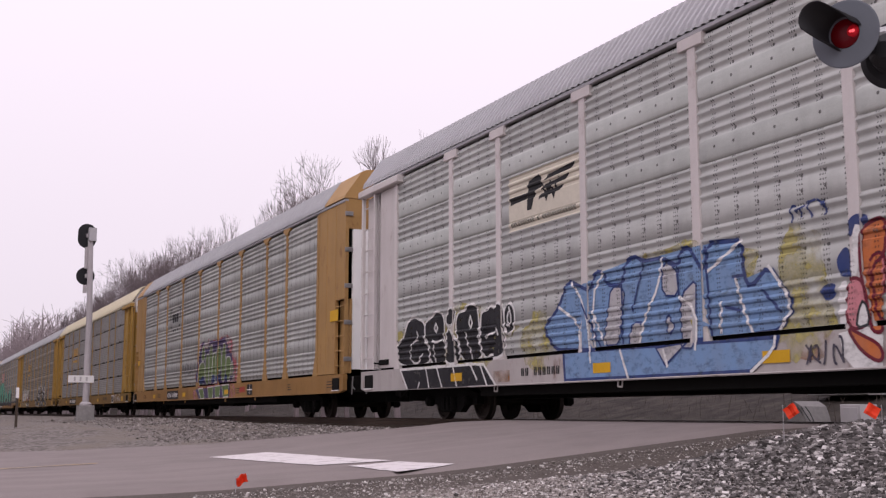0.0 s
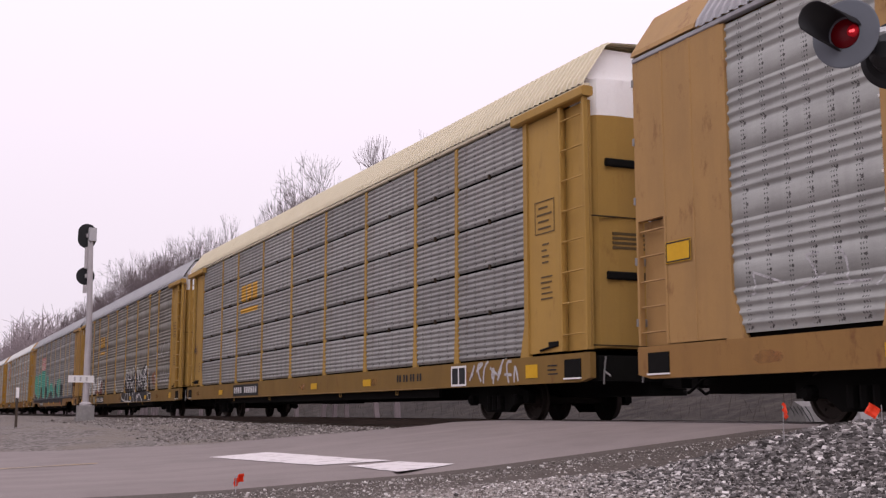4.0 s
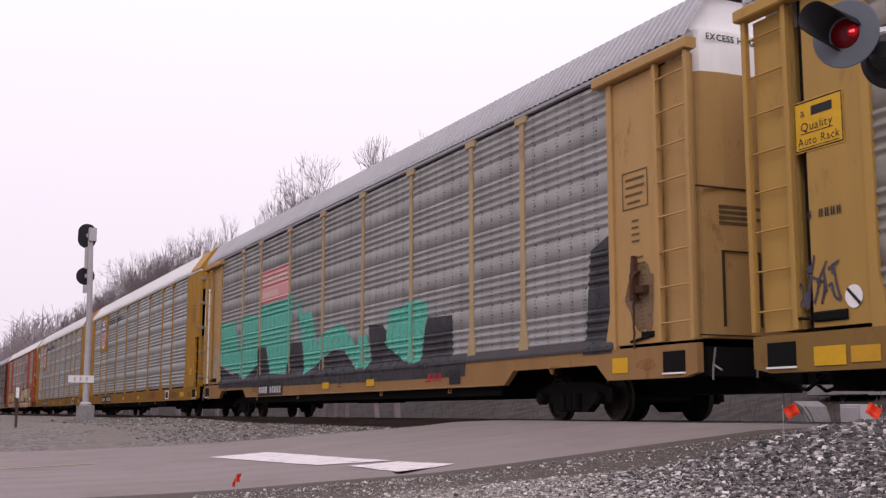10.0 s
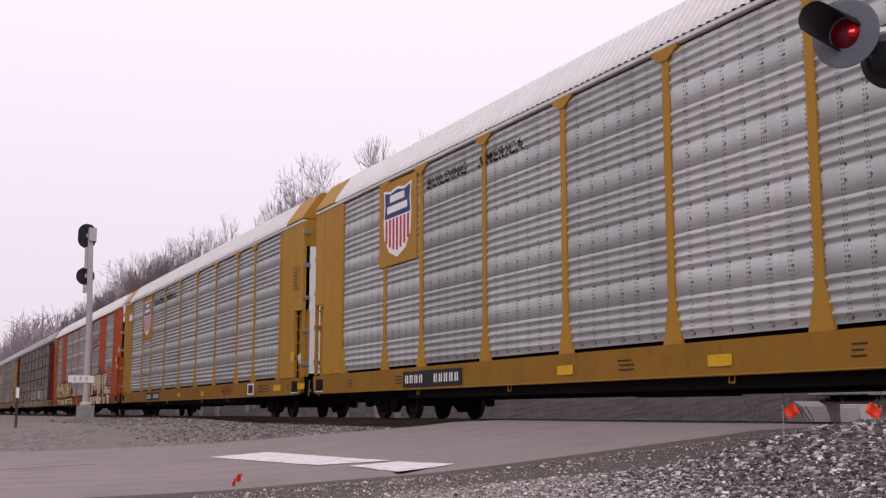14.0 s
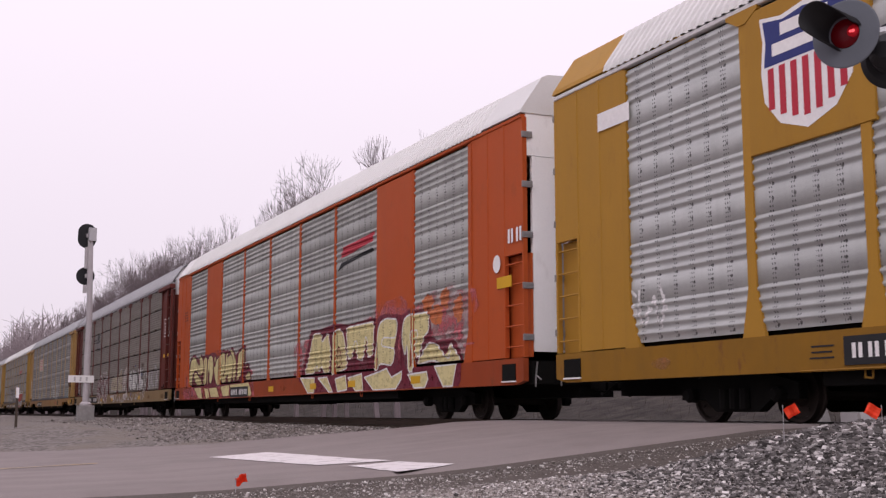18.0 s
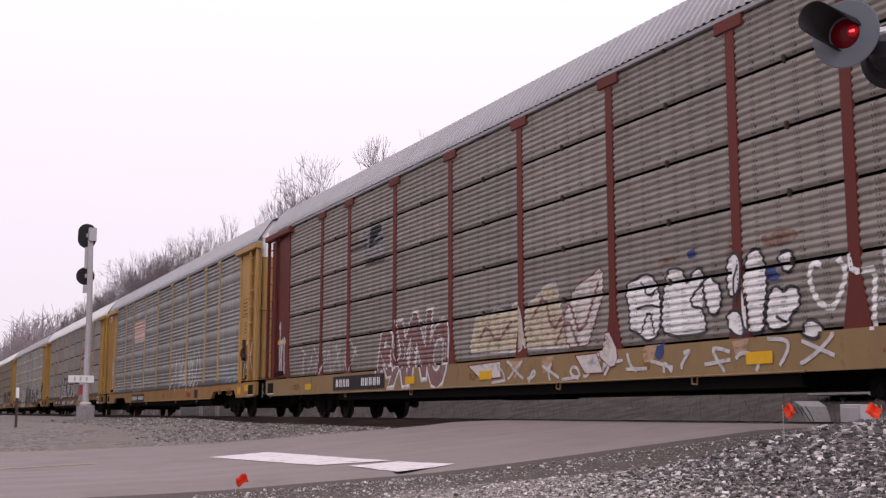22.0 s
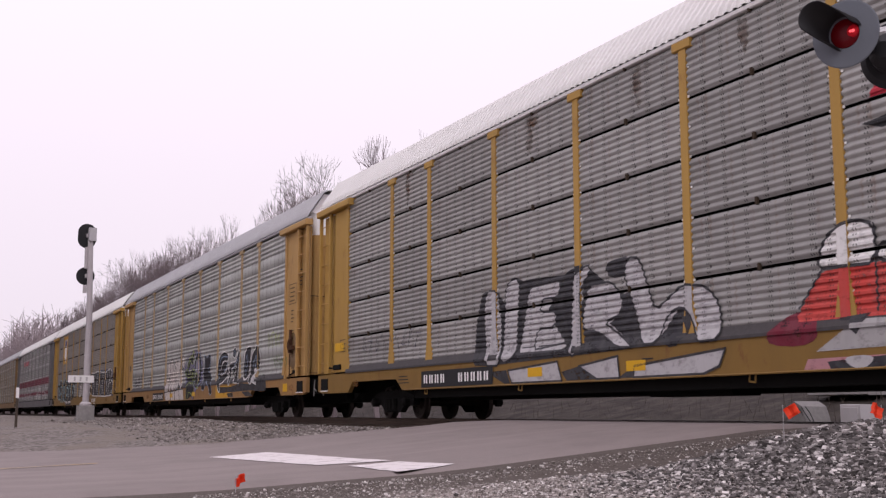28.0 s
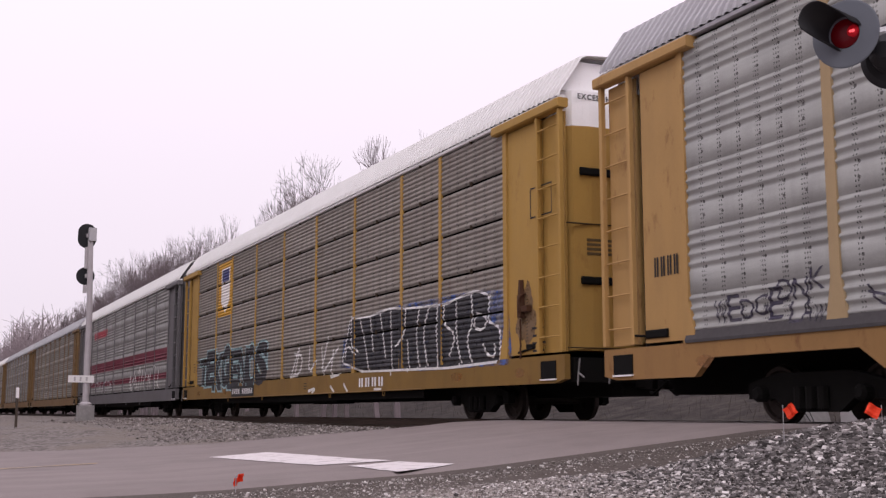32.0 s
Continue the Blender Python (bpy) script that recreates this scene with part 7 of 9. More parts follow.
strokes(0, (
    [(17.14, 1.08), (17.18, 1.9), (16.88, 2.22)],
    [(17.19, 1.67), (16.86, 1.15)],
    [(16, 1.07), (15.76, 1.56), (15.48, 1.87), (15.37, 2.26)],
    [(15.02, 1.69), (14.6, 1.47), (14.64, 0.96)],
    [(13.84, 1.83), (13.71, 1.44), (13.54, 1.08)],
    [(13.21, 1.9), (12.8, 1.39), (13.06, 1.12)],
    [(13.1, 1.03), (13.13, 0.88), (13.55, 0.63)],
    [(17.79, 2.16), (17.34, 1.75), (17.2, 0.89)],
    [(14.41, 1.95), (13.7, 2.28)],
    [(18.17, 1.8), (17.58, 1.52), (17.48, 1.09)],
    [(14.13, 1.53), (14.16, 1.15)],
    [(16.4, 1.03), (16.21, 0.63)],
    [(15.34, 0.98), (15.26, 0.76)],
), G_WHITE, 0.045, 6)

strokes(0, (
    [(17.45, 1.79), (16.97, 1.09)],
    [(16.38, 1.99), (16.39, 1.09)],
    [(14.43, 2.29), (14.34, 1.1)],
    [(13.68, 1.84), (13.88, 1.84)],
    [(15.8, 2.27), (16.12, 1.59)],
    [(15.02, 2.09), (15.02, 1.72)],
    [(14.05, 1.47), (13.75, 1.4)],
    [(13.33, 1.61), (13.03, 1.34)],
), G_DKBLUE, 0.04, 7)

# car 1
drawn(1, (
    [(14.69, 1.06), (14.59, 1.66), (14.35, 2.07), (14.16, 2.31), (13.97, 2.61), (13.66, 2.62), (13.44, 2.32), (12.95, 2.3), (12.84, 2.59), (12.53, 2.62), (12.33, 2.29), (11.94, 2.31), (11.81, 2.47), (11.51, 2.55), (11.2, 2.42), (10.97, 2.62), (10.67, 2.59), (10.51, 2.33), (10.47, 2.03), (9.8, 2.05), (9.73, 1.85), (9.55, 1.71), (9.57, 1.34), (9.76, 1.09)],
), G_PURPLE, None, 0.03, 1, "dark purple ground of green letters", 2)

drawn(1, (
    [(13.93, 1.92), (13.89, 2.29), (13.77, 2.48), (13.57, 2.46), (13.44, 2.25), (13.42, 1.94)],
    [(14.36, 1.09), (14.33, 1.75), (13.98, 1.88), (13.4, 1.9), (13.39, 1.1)],
    [(13.35, 1.11), (13.31, 2.13), (12.88, 2.17), (12.85, 1.79), (12.9, 1.4), (12.82, 1.11)],
    [(12.78, 1.12), (12.78, 2.08), (12.74, 2.43), (12.53, 2.47), (12.33, 2.34), (12.32, 1.75), (12.45, 1.28), (12.48, 1.11)],
    [(12.42, 1.12), (12.3, 1.75), (12.28, 2.14), (11.87, 2.17), (11.87, 1.44), (11.86, 1.13)],
), G_GREEN, G_WHITE, 0.03, 3, "green finger-like letter edged in white", 2)

drawn(1, (
    [(11.82, 1.14), (11.76, 1.99), (11.62, 2.31), (11.42, 2.36), (11.21, 2.22), (11.13, 1.94), (11.14, 1.57), (11.39, 1.48), (11.47, 1.14)],
    [(11.09, 1.16), (11.05, 2.11), (10.9, 2.37), (10.73, 2.44), (10.56, 2.29), (10.55, 1.62), (10.66, 1.27), (10.7, 1.15)],
    [(10.53, 1.16), (10.48, 1.88), (10.39, 1.94), (9.87, 1.93), (9.9, 1.32), (10.06, 1.24), (9.96, 1.15)],
    [(9.83, 1.31), (9.81, 1.73), (9.69, 1.77), (9.59, 1.59), (9.68, 1.3)],
), G_GREEN, G_WHITE, 0.03, 3, "green finger-like letter edged in white", 2)

drawn(1, (
    [(14.22, 1.25), (13.45, 1.46), (13.43, 1.13), (14.22, 1.13)],
    [(12.35, 1.39), (11.91, 1.42), (11.89, 1.14), (12.38, 1.13)],
    [(10.64, 1.36), (10.36, 1.4), (10.21, 1.16), (10.65, 1.17)],
    [(11.72, 1.34), (11.23, 1.44), (11.15, 1.17), (11.69, 1.16)],
), G_DKBLUE, None, 0.03, 5, "navy shade at the foot of a letter", 2)

drawn(1, (
    [(14.6, 0.95), (9.81, 1.03), (9.85, 0.62), (13.95, 0.58)],
), G_PURPLE, None, 0.03, 1, "purple ground on the sill", 1)

drawn(1, (
    [(14.13, 0.96), (13.41, 0.98), (13.18, 0.63), (13.68, 0.61)],
    [(12.76, 0.99), (11.95, 1), (12, 0.62), (12.57, 0.61)],
    [(11.73, 1.01), (10.98, 1.02), (11.07, 0.64), (11.66, 0.63)],
    [(10.81, 1.02), (9.93, 1.03), (9.98, 0.64), (10.58, 0.63)],
), G_GREEN, G_WHITE, 0.03, 3, "green foot of a letter", 1)

drawn(1, (
    [(9.73, 1.02), (9.24, 1.03), (9.03, 0.63), (9.82, 0.62)],
    [(15.06, 0.92), (14.67, 0.95), (14.04, 0.59), (14.84, 0.57)],
    [(10.44, 2.03), (10.36, 2.4), (10.1, 2.5), (9.82, 2.29), (9.8, 2.07)],
    [(14.4, 2.23), (14.11, 2.57), (13.93, 2.62), (14.16, 2.26)],
    [(13.26, 2.33), (13.15, 2.64), (12.9, 2.69), (12.9, 2.34)],
), spray("spray_pink_mist", (0.62, 0.26, 0.30), 0.35, 0.08), None, 0.03, 0, "pink sprayed mist", 2)

# car 4
drawn(4, (
    [(24.74, 1.66), (22.45, 1.17), (21.72, 1.14), (20.11, 1.53), (20.04, 2.04), (19.24, 2.01), (19, 1.23), (17.34, 1.17), (17.14, 2.03), (15.97, 1.98), (15.8, 1.1), (14.34, 1.45), (13.49, 1.64), (12.85, 1.59), (12, 1.12), (11.39, 1.05), (11.03, 1.33), (9.18, 1.18), (8.65, 1.08), (8.06, 1.14), (6.8, 1.15), (6.18, 1.15), (6.21, 0.8), (11.64, 0.82), (24.71, 0.92)],
    [(11.26, 2.09), (10.44, 2.06), (10.18, 1.9), (10.3, 1.59), (9.84, 1.43), (9.18, 1.16), (11.04, 1.21)],
    [(7.98, 2.03), (6.85, 1.99), (6.81, 1.17), (8.31, 1.03), (8.15, 1.75)],
), G_CHAR, None, 0.05, 1, "charcoal block letters", False)

drawn(4, (
    [(24.81, 3.04), (22.92, 3.01), (22.7, 2.09), (22.94, 1.89), (22.33, 1.86), (22.07, 3.1), (20.39, 3.05), (20.31, 1.54), (21.72, 1.15), (22.25, 1.28), (24.74, 1.72)],
    [(20.06, 3.25), (18.78, 3.26), (18.7, 2.25), (18.43, 2.23), (18.48, 3.22), (17.56, 3.23), (17.14, 3.36), (16.93, 3.37), (16.93, 2.93), (17.14, 1.56), (17.45, 1.18), (19, 1.24), (19.24, 2.01), (20.04, 2.07)],
    [(16.54, 3.02), (16.34, 3.16), (16.15, 2.72), (15.33, 2.75), (14.83, 1.85), (14.41, 2.09), (13.26, 2.27), (12.83, 2.17), (11.99, 1.63), (11.85, 1.86), (11.48, 1.91), (11.3, 1.81), (11.13, 1.24), (11.39, 1.09), (11.88, 1.11), (12.25, 1.3), (12.85, 1.63), (13.57, 1.68), (14.26, 1.5), (14.84, 1.34), (15.8, 1.11), (15.88, 1.81), (16.06, 1.99)],
    [(10.01, 2.35), (9.14, 2.36), (9.02, 2.46), (8.07, 2.37), (7.97, 2.2), (8.15, 1.75), (8.3, 1.18), (8.69, 1.12), (9.18, 1.21), (10.23, 1.59), (10.19, 1.83)],
), G_TEAL, None, 0.05, 2, "turquoise block letters", False)

painted(4, Flat().poly([(2.1, 1.0), (1.9, 2.6), (1.3, 2.8), (1.3, 1.0)]), G_CHAR, 1)
# car 7
drawn(7, (
    [(12.08, 0.99), (11.51, 1.6), (11.2, 2.25), (10.39, 2.21), (9.76, 2.25), (9.43, 2.3), (8.8, 2.25), (8.45, 2.2), (6.72, 2.24), (6.48, 2.17), (6.24, 2.28), (5.27, 2.21), (5.03, 2.16), (4.7, 2.27), (4.04, 2.14), (3.71, 2.28), (3.66, 1.68), (3.49, 1.55), (2.82, 1.55), (2.59, 1.55), (2.19, 1.17), (2.22, 0.63), (4.95, 0.63), (10.99, 0.63)],
), G_MAROON, None, 0.05, 1, "maroon ground of large letters")

drawn(7, (
    [(11.64, 1.13), (11.41, 1.35), (10.94, 2.14), (10.3, 2.11), (10.28, 1.86), (9.81, 2.12), (9.61, 1.61), (9.72, 1.08), (10.1, 1.08), (10.26, 1.32), (10.48, 1.12), (10.66, 1.36), (10.91, 1.11)],
    [(11.83, 1.03), (10.69, 1), (10.73, 0.63), (11.22, 0.63)],
    [(10.41, 0.99), (9.75, 1), (9.32, 0.63), (9.58, 0.63)],
    [(9.46, 1.03), (9.41, 2.04), (9.05, 2.17), (8.69, 2), (8.4, 1.19), (8.96, 1.11)],
    [(9.15, 0.94), (8.42, 1), (8.32, 0.67), (8.97, 0.63)],
    [(8.51, 2.14), (6.72, 2.16), (6.81, 1.38), (7.14, 1.38), (7.14, 1.82), (7.29, 1.84), (7.37, 1.31), (7.79, 1.36), (7.78, 1.8), (8.02, 1.76), (8.1, 1.38), (8.41, 1.4)],
    [(8.25, 0.94), (7.36, 1.01), (7.27, 0.63), (7.76, 0.63)],
    [(6.67, 1.12), (6.34, 2.07), (5.97, 2.17), (5.28, 2.1), (5.34, 1.71), (6.12, 1.76), (6.2, 1.58), (5.39, 1.48), (5.54, 1.13), (6.29, 1.2), (6.46, 1.03)],
    [(7.19, 0.92), (6.29, 1.02), (5.88, 1.08), (5.59, 0.88), (5.02, 0.99), (5.06, 0.83), (5.35, 0.63), (6.64, 0.63)],
    [(5.05, 1.65), (4.97, 2.05), (4.71, 2.15), (3.76, 2.14), (3.74, 1.76), (3.99, 1.67), (4.27, 1.21), (4.48, 1.4), (4.27, 1.8), (4.57, 1.82), (4.62, 1.71), (4.43, 0.97), (4.7, 0.96), (4.76, 1.57), (4.87, 1.27)],
    [(4.7, 0.91), (3.76, 0.94), (3.69, 0.79), (3.85, 0.63), (4.38, 0.63)],
    [(4.39, 1.09), (3.79, 1.52), (3.39, 1.49), (2.91, 1.16), (2.76, 1.21), (2.8, 1.5), (2.33, 1.16), (2.38, 1.07), (3.23, 1.09), (3.55, 1.16), (3.92, 1.14)],
    [(3.39, 1.03), (2.39, 1.05), (2.57, 0.63), (2.98, 0.63)],
), G_CREAM, G_WHITE, 0.035, 2, "large cream letters edged in maroon")

drawn(7, (
    [(9.14, 1.21), (9.13, 1.64), (9, 1.73), (8.83, 1.49), (8.81, 1.22)],
    [(5.31, 1.46), (5.03, 2.06), (5.09, 1.55), (5.05, 1.01)],
), G_ROSE, G_MAROON, 0.04, 5, "pink gaps between the letters")

strokes(7, (
    [(9.12, 2.15), (9.08, 1.13)],
    [(6.44, 1.66), (6.3, 0.99)],
    [(4.75, 1.59), (4.83, 1.07)],
    [(10.82, 1.97), (10.76, 1.42)],
    [(10.25, 1.86), (10.29, 1.32)],
), G_CHAR, 0.02, 5)

# car 8
drawn(8, (
    [(8.4, 1.85), (8.32, 2.01), (8.13, 2.02), (7.99, 2.07), (7.78, 2.08), (7.59, 1.93), (7.51, 1.57), (7.58, 1.22), (7.76, 1.13), (7.96, 1.15), (8.09, 1.27), (8.31, 1.29), (8.29, 1.64)],
    [(7.53, 1.16), (7.51, 1.57), (7.38, 2.07), (7.19, 2.1), (6.98, 2.03), (6.96, 1.81), (6.76, 2.03), (6.58, 2.02), (6.56, 1.83), (6.87, 1.65), (6.83, 1.52), (6.6, 1.5), (6.53, 1.23), (6.6, 1.15)],
    [(6.57, 1.68), (6.59, 1.83), (6.46, 1.92), (6.39, 1.85), (6.24, 1.76), (6.2, 1.57), (6.32, 1.36), (6.49, 1.41)],
    [(6.08, 1.56), (6.12, 2), (6, 2.13), (5.85, 2.13), (5.79, 1.96), (5.86, 1.6)],
), G_WHITE, G_CHAR, 0.04, 3, "white block letter edged in black", 2)

drawn(8, (
    [(6.17, 1.35), (5.98, 1.42), (5.82, 1.38), (5.76, 1.05), (6, 1.11)],
    [(5.8, 1.1), (5.84, 1.61), (5.73, 2.06), (5.56, 2.16), (5.41, 2.09), (5.33, 1.7), (5.44, 1.3), (5.42, 1.09)],
    [(5.42, 1.11), (5.34, 1.56), (5.18, 1.67), (5.06, 1.54), (4.99, 1.63), (4.8, 1.59), (4.79, 1.35), (4.96, 1.29), (4.99, 1.12)],
    [(5.17, 1.96), (5.06, 2.05), (4.92, 2.05), (4.85, 1.92), (4.91, 1.79), (5.03, 1.79)],
    [(4.79, 1.05), (4.73, 1.18), (4.6, 1.2), (4.46, 1.13), (4.46, 1), (4.57, 0.96)],
), G_WHITE, G_CHAR, 0.04, 3, "white block letter edged in black", 2)

drawn(8, (
    [(13.5, 1.23), (13.19, 1.99), (12.86, 1.84), (12.41, 1.98), (11.99, 1.84), (11.68, 2.06), (11.49, 1.76), (11.44, 1.37), (11.5, 1.16)],
    [(11.44, 1.2), (11.35, 1.94), (11, 2.02), (10.71, 2.21), (10.32, 2.22), (10.27, 1.85), (10.06, 1.47), (9.91, 1.15)],
), spray("spray_worn_cream", (0.46, 0.40, 0.29), 0.45), G_THIN, 0.035, 1, "worn cream wild letters", 1)

drawn(8, (
    [(10.03, 1.15), (10.14, 1.65), (9.75, 2.11), (9.33, 2.2), (8.98, 2.34), (8.97, 1.91), (9.32, 1.33), (9.42, 1.15)],
    [(13.51, 0.99), (12.22, 1.02), (12.22, 0.74), (12.98, 0.72)],
    [(9.75, 1.01), (9.14, 1.02), (8.96, 0.72), (9.47, 0.72)],
    [(9.11, 0.98), (8.86, 1.39), (8.54, 0.97), (8.69, 0.75)],
), spray("spray_dusty_white", (0.55, 0.51, 0.48), 0.4), G_MAROON, 0.02, 2, "dusty white wild letters", 1)

drawn(8, (
    [(11.91, 1.01), (11.41, 0.99), (11.71, 0.69)],
    [(10.84, 1.01), (10.38, 1.04), (10.51, 0.81), (10.73, 0.76)],
    [(7.96, 1.07), (7.59, 1.07), (7.7, 0.84), (7.91, 0.83)],
    [(6, 1.02), (5.68, 1.04), (5.75, 0.84), (5.93, 0.82)],
), spray("spray_sand", (0.40, 0.26, 0.16), 0.45), None, 0.02, 2, "sand coloured drip on the sill", 1)

drawn(8, (
    [(6.93, 2.27), (6.74, 2.33), (6.72, 2.19), (6.9, 2.17)],
    [(5.42, 1.89), (5.27, 1.94), (5.08, 1.71), (5.33, 1.7)],
    [(7.69, 1.07), (7.43, 1.09), (7.46, 0.87), (7.64, 0.85)],
), G_DKBLUE, None, 0.02, 1, "navy patch", 2)

drawn(8, (
    [(7.64, 2.24), (7.18, 2.28), (7.17, 2.16), (7.59, 2.13)],
    [(5.45, 2.31), (4.8, 2.32), (4.8, 2.12), (5.41, 2.13)],
    [(6.18, 2.23), (6.04, 2.36), (5.96, 2.16), (6.11, 2.06)],
), spray("spray_rusty", (0.26, 0.12, 0.08), 0.5, 0.15), None, 0.02, 0, "faded rusty patch", 2)

strokes(8, (
    [(4.15, 1.84), (4.03, 1.7), (4.18, 1.39), (4.32, 1.28), (4.54, 1.42), (4.64, 1.7), (4.55, 1.87), (4.45, 1.81)],
    [(3.98, 1.85), (3.93, 1.67), (3.66, 1.68)],
    [(3.63, 1.59), (3.68, 1.04)],
), G_WHITE, 0.07, 3)

strokes(8, (
    [(7.98, 1.97), (7.8, 1.72), (7.55, 1.89)],
    [(8.11, 1.6), (7.8, 1.64), (7.51, 1.57)],
    [(8.01, 1.25), (7.8, 1.6), (7.69, 1.23)],
    [(5.86, 1.97), (5.96, 1.77), (5.92, 1.48)],
    [(5.75, 1.6), (5.7, 1.11)],
    [(5.21, 1.28), (5.05, 1.2)],
), G_CHAR, 0.035, 5)

strokes(8, (
    [(11.1, 1.73), (10.72, 2.07), (10.5, 1.41), (10.1, 1.7)],
    [(9.93, 1.82), (9.61, 1.26), (9.1, 2.09)],
    [(10.38, 1.22), (10.02, 1.64), (9.7, 1.16)],
    [(13.08, 1.46), (12.81, 1.7), (12.42, 1.33), (11.89, 1.69)],
), spray("spray_dull_rose", (0.20, 0.105, 0.10), 0.5), 0.06, 4)

painted(8, Flat().scrawl(12.6, 4.2, 0.64, 1.02, 14, 0.05, 160), G_THIN, 3, label="pale tags along the sill")
painted(8, Flat().scrawl(3.6, 1.6, 1.15, 2.3, 5, 0.09, 163), G_THIN, 2, label="pale large tag")

# car 10
drawn(10, (
    [(18.2, 0.98), (18.11, 1.77), (17.86, 2.31), (17.25, 2.27), (16.96, 1.89), (16.66, 2.46), (16.39, 2.35), (15.98, 2.36), (15.09, 2.29), (14.55, 2.43), (14.24, 2.34), (13.83, 2.09), (13.42, 1.83), (13.02, 1.92), (12.9, 1.09), (13.05, 1.04), (17.57, 0.96)],
    [(13.82, 2.3), (13.66, 2.38), (13.17, 2.41), (13.01, 2.12), (13.67, 2.11)],
    [(12.48, 1.14), (12.1, 1.58), (11.75, 1.53), (11.73, 1.21), (12.13, 0.98)],
    [(17.65, 0.85), (16.91, 0.86), (16.77, 0.63), (16.99, 0.63)],
    [(15.07, 0.77), (14.54, 0.84), (14.05, 0.63), (14.9, 0.63)],
    [(13.47, 0.63), (13.06, 0.79), (13.08, 0.63), (13.39, 0.63)],
), G_CHAR, None, 0.05, 1, "charcoal shade of silver letters")

drawn(10, (
    [(17.69, 0.96), (17.79, 1.96), (17.68, 2.31), (17.25, 2.27), (17.11, 1.7), (17.15, 0.95)],
    [(17.08, 0.97), (16.95, 2.31), (16.66, 2.45), (16.45, 2.36), (16.58, 1.07)],
    [(16.48, 1.12), (16.11, 2.22), (15.09, 2.25), (15.16, 1.97), (15.7, 1.99), (15.77, 1.77), (15.22, 1.75), (15.29, 1.49), (15.84, 1.51), (15.98, 1.16), (14.88, 1.23), (14.94, 1.11)],
    [(14.82, 0.98), (14.73, 2.24), (14.26, 2.41), (14.21, 2.28), (14.5, 2.06), (14.47, 1.08)],
    [(14.46, 1.57), (14.27, 2.07), (13.62, 2.07), (13.32, 1.77), (13.43, 1.55), (13.85, 1.47), (13.03, 1.06), (13.45, 1.08), (14.07, 1.36), (14.41, 1.38)],
    [(12.86, 1.09), (13.03, 1.58), (13.31, 2.15), (13.2, 2.38), (12.9, 2.33), (12.55, 1.54), (11.91, 1.85), (11.41, 1.78), (11.14, 1.53), (11.11, 1.06), (11.61, 1.05), (11.68, 1.36), (11.92, 1.57), (12.28, 1.46), (12.48, 1.08)],
    [(16.84, 0.85), (15.18, 0.94), (15.04, 0.63), (16.7, 0.63)],
    [(14.54, 0.84), (13.46, 0.95), (13.42, 0.63), (14.02, 0.63)],
    [(13.04, 0.79), (11.02, 0.94), (11.15, 0.72), (11.48, 0.63), (13.06, 0.63)],
), G_GREY, G_CHAR, 0.035, 3, "silver letters edged in black")

drawn(10, (
    [(9.79, 1.18), (9.35, 1.73), (6.07, 1.8), (4.64, 1.78), (4.66, 1.45), (5.35, 1.28), (6.5, 1.14), (8.79, 1.17)],
), G_RED, None, 0.03, 1, "red band of the letters", 1)

drawn(10, (
    [(9.4, 1.77), (9.26, 2.1), (9.03, 2.22), (8.76, 2.26), (8.49, 2.16), (8.5, 1.74)],
    [(8.47, 1.75), (8.46, 1.96), (8.1, 1.9), (7.78, 2.05), (7.38, 2), (7.3, 1.76)],
    [(7.3, 1.76), (7.24, 2.12), (7.02, 2.18), (6.74, 1.98), (6.39, 2.19), (6.12, 2.24), (6, 2.14), (5.92, 1.81)],
    [(5.91, 1.82), (5.78, 2.04), (5.31, 2.06), (4.62, 2.09), (4.64, 1.77)],
), G_WHITE, G_CHAR, 0.04, 3, "white crown of a letter", 1)

drawn(10, (
    [(6.76, 1.53), (6.48, 1.6), (6.47, 1.09), (6.69, 1.15)],
    [(7.34, 1.44), (6.9, 1.51), (7.17, 1.21)],
    [(5.78, 1.12), (5.21, 1.68), (4.78, 1.68), (4.79, 1.35), (5.35, 1.26), (5.63, 1.08)],
    [(9.06, 1.18), (8.59, 1.21), (8.8, 0.98)],
), G_CHAR, None, 0.03, 3, "black shadow of a letter", 1)

drawn(10, (
    [(5.4, 1.39), (5.14, 1.61), (4.89, 1.62), (4.93, 1.43)],
), G_RED, None, 0.02, 4, "red heart of a letter", 1)

drawn(10, (
    [(10.44, 0.95), (9.79, 1.35), (9.36, 1.21), (9.42, 0.87)],
), G_MAROON, None, 0.02, 0, "maroon fade", 2)

drawn(10, (
    [(9.42, 0.82), (8.79, 1.15), (6.5, 1.11), (4.67, 1.2), (4.69, 0.8), (6.65, 0.85)],
), spray("spray_pale_grey", (0.36, 0.35, 0.35), 0.3), None, 0.02, 1, "grey lower half of the letters", 1)

drawn(10, (
    [(9.75, 0.41), (9.56, 0.74), (4.69, 0.77), (4.71, 0.42)],
), spray("spray_dusty_pink", (0.42, 0.20, 0.22), 0.4), None, 0.02, 1, "pink ground on the sill", 1)

drawn(10, (
    [(9.25, 0.7), (8.33, 0.74), (8.51, 0.45), (9.08, 0.43)],
    [(7.98, 0.74), (7.23, 0.53), (7.23, 0.46), (7.83, 0.47)],
    [(6.38, 0.7), (4.69, 0.73), (4.7, 0.57), (6.32, 0.59)],
    [(7.08, 0.52), (6.59, 0.59), (6.53, 0.45), (7.06, 0.43)],
), G_CHAR, None, 0.02, 3, "black foot of a letter", 1)

drawn(10, (
    [(9.07, 0.75), (8.47, 0.75), (8.76, 0.56)],
), G_GREY, None, 0.02, 4, "grey ball", 2)

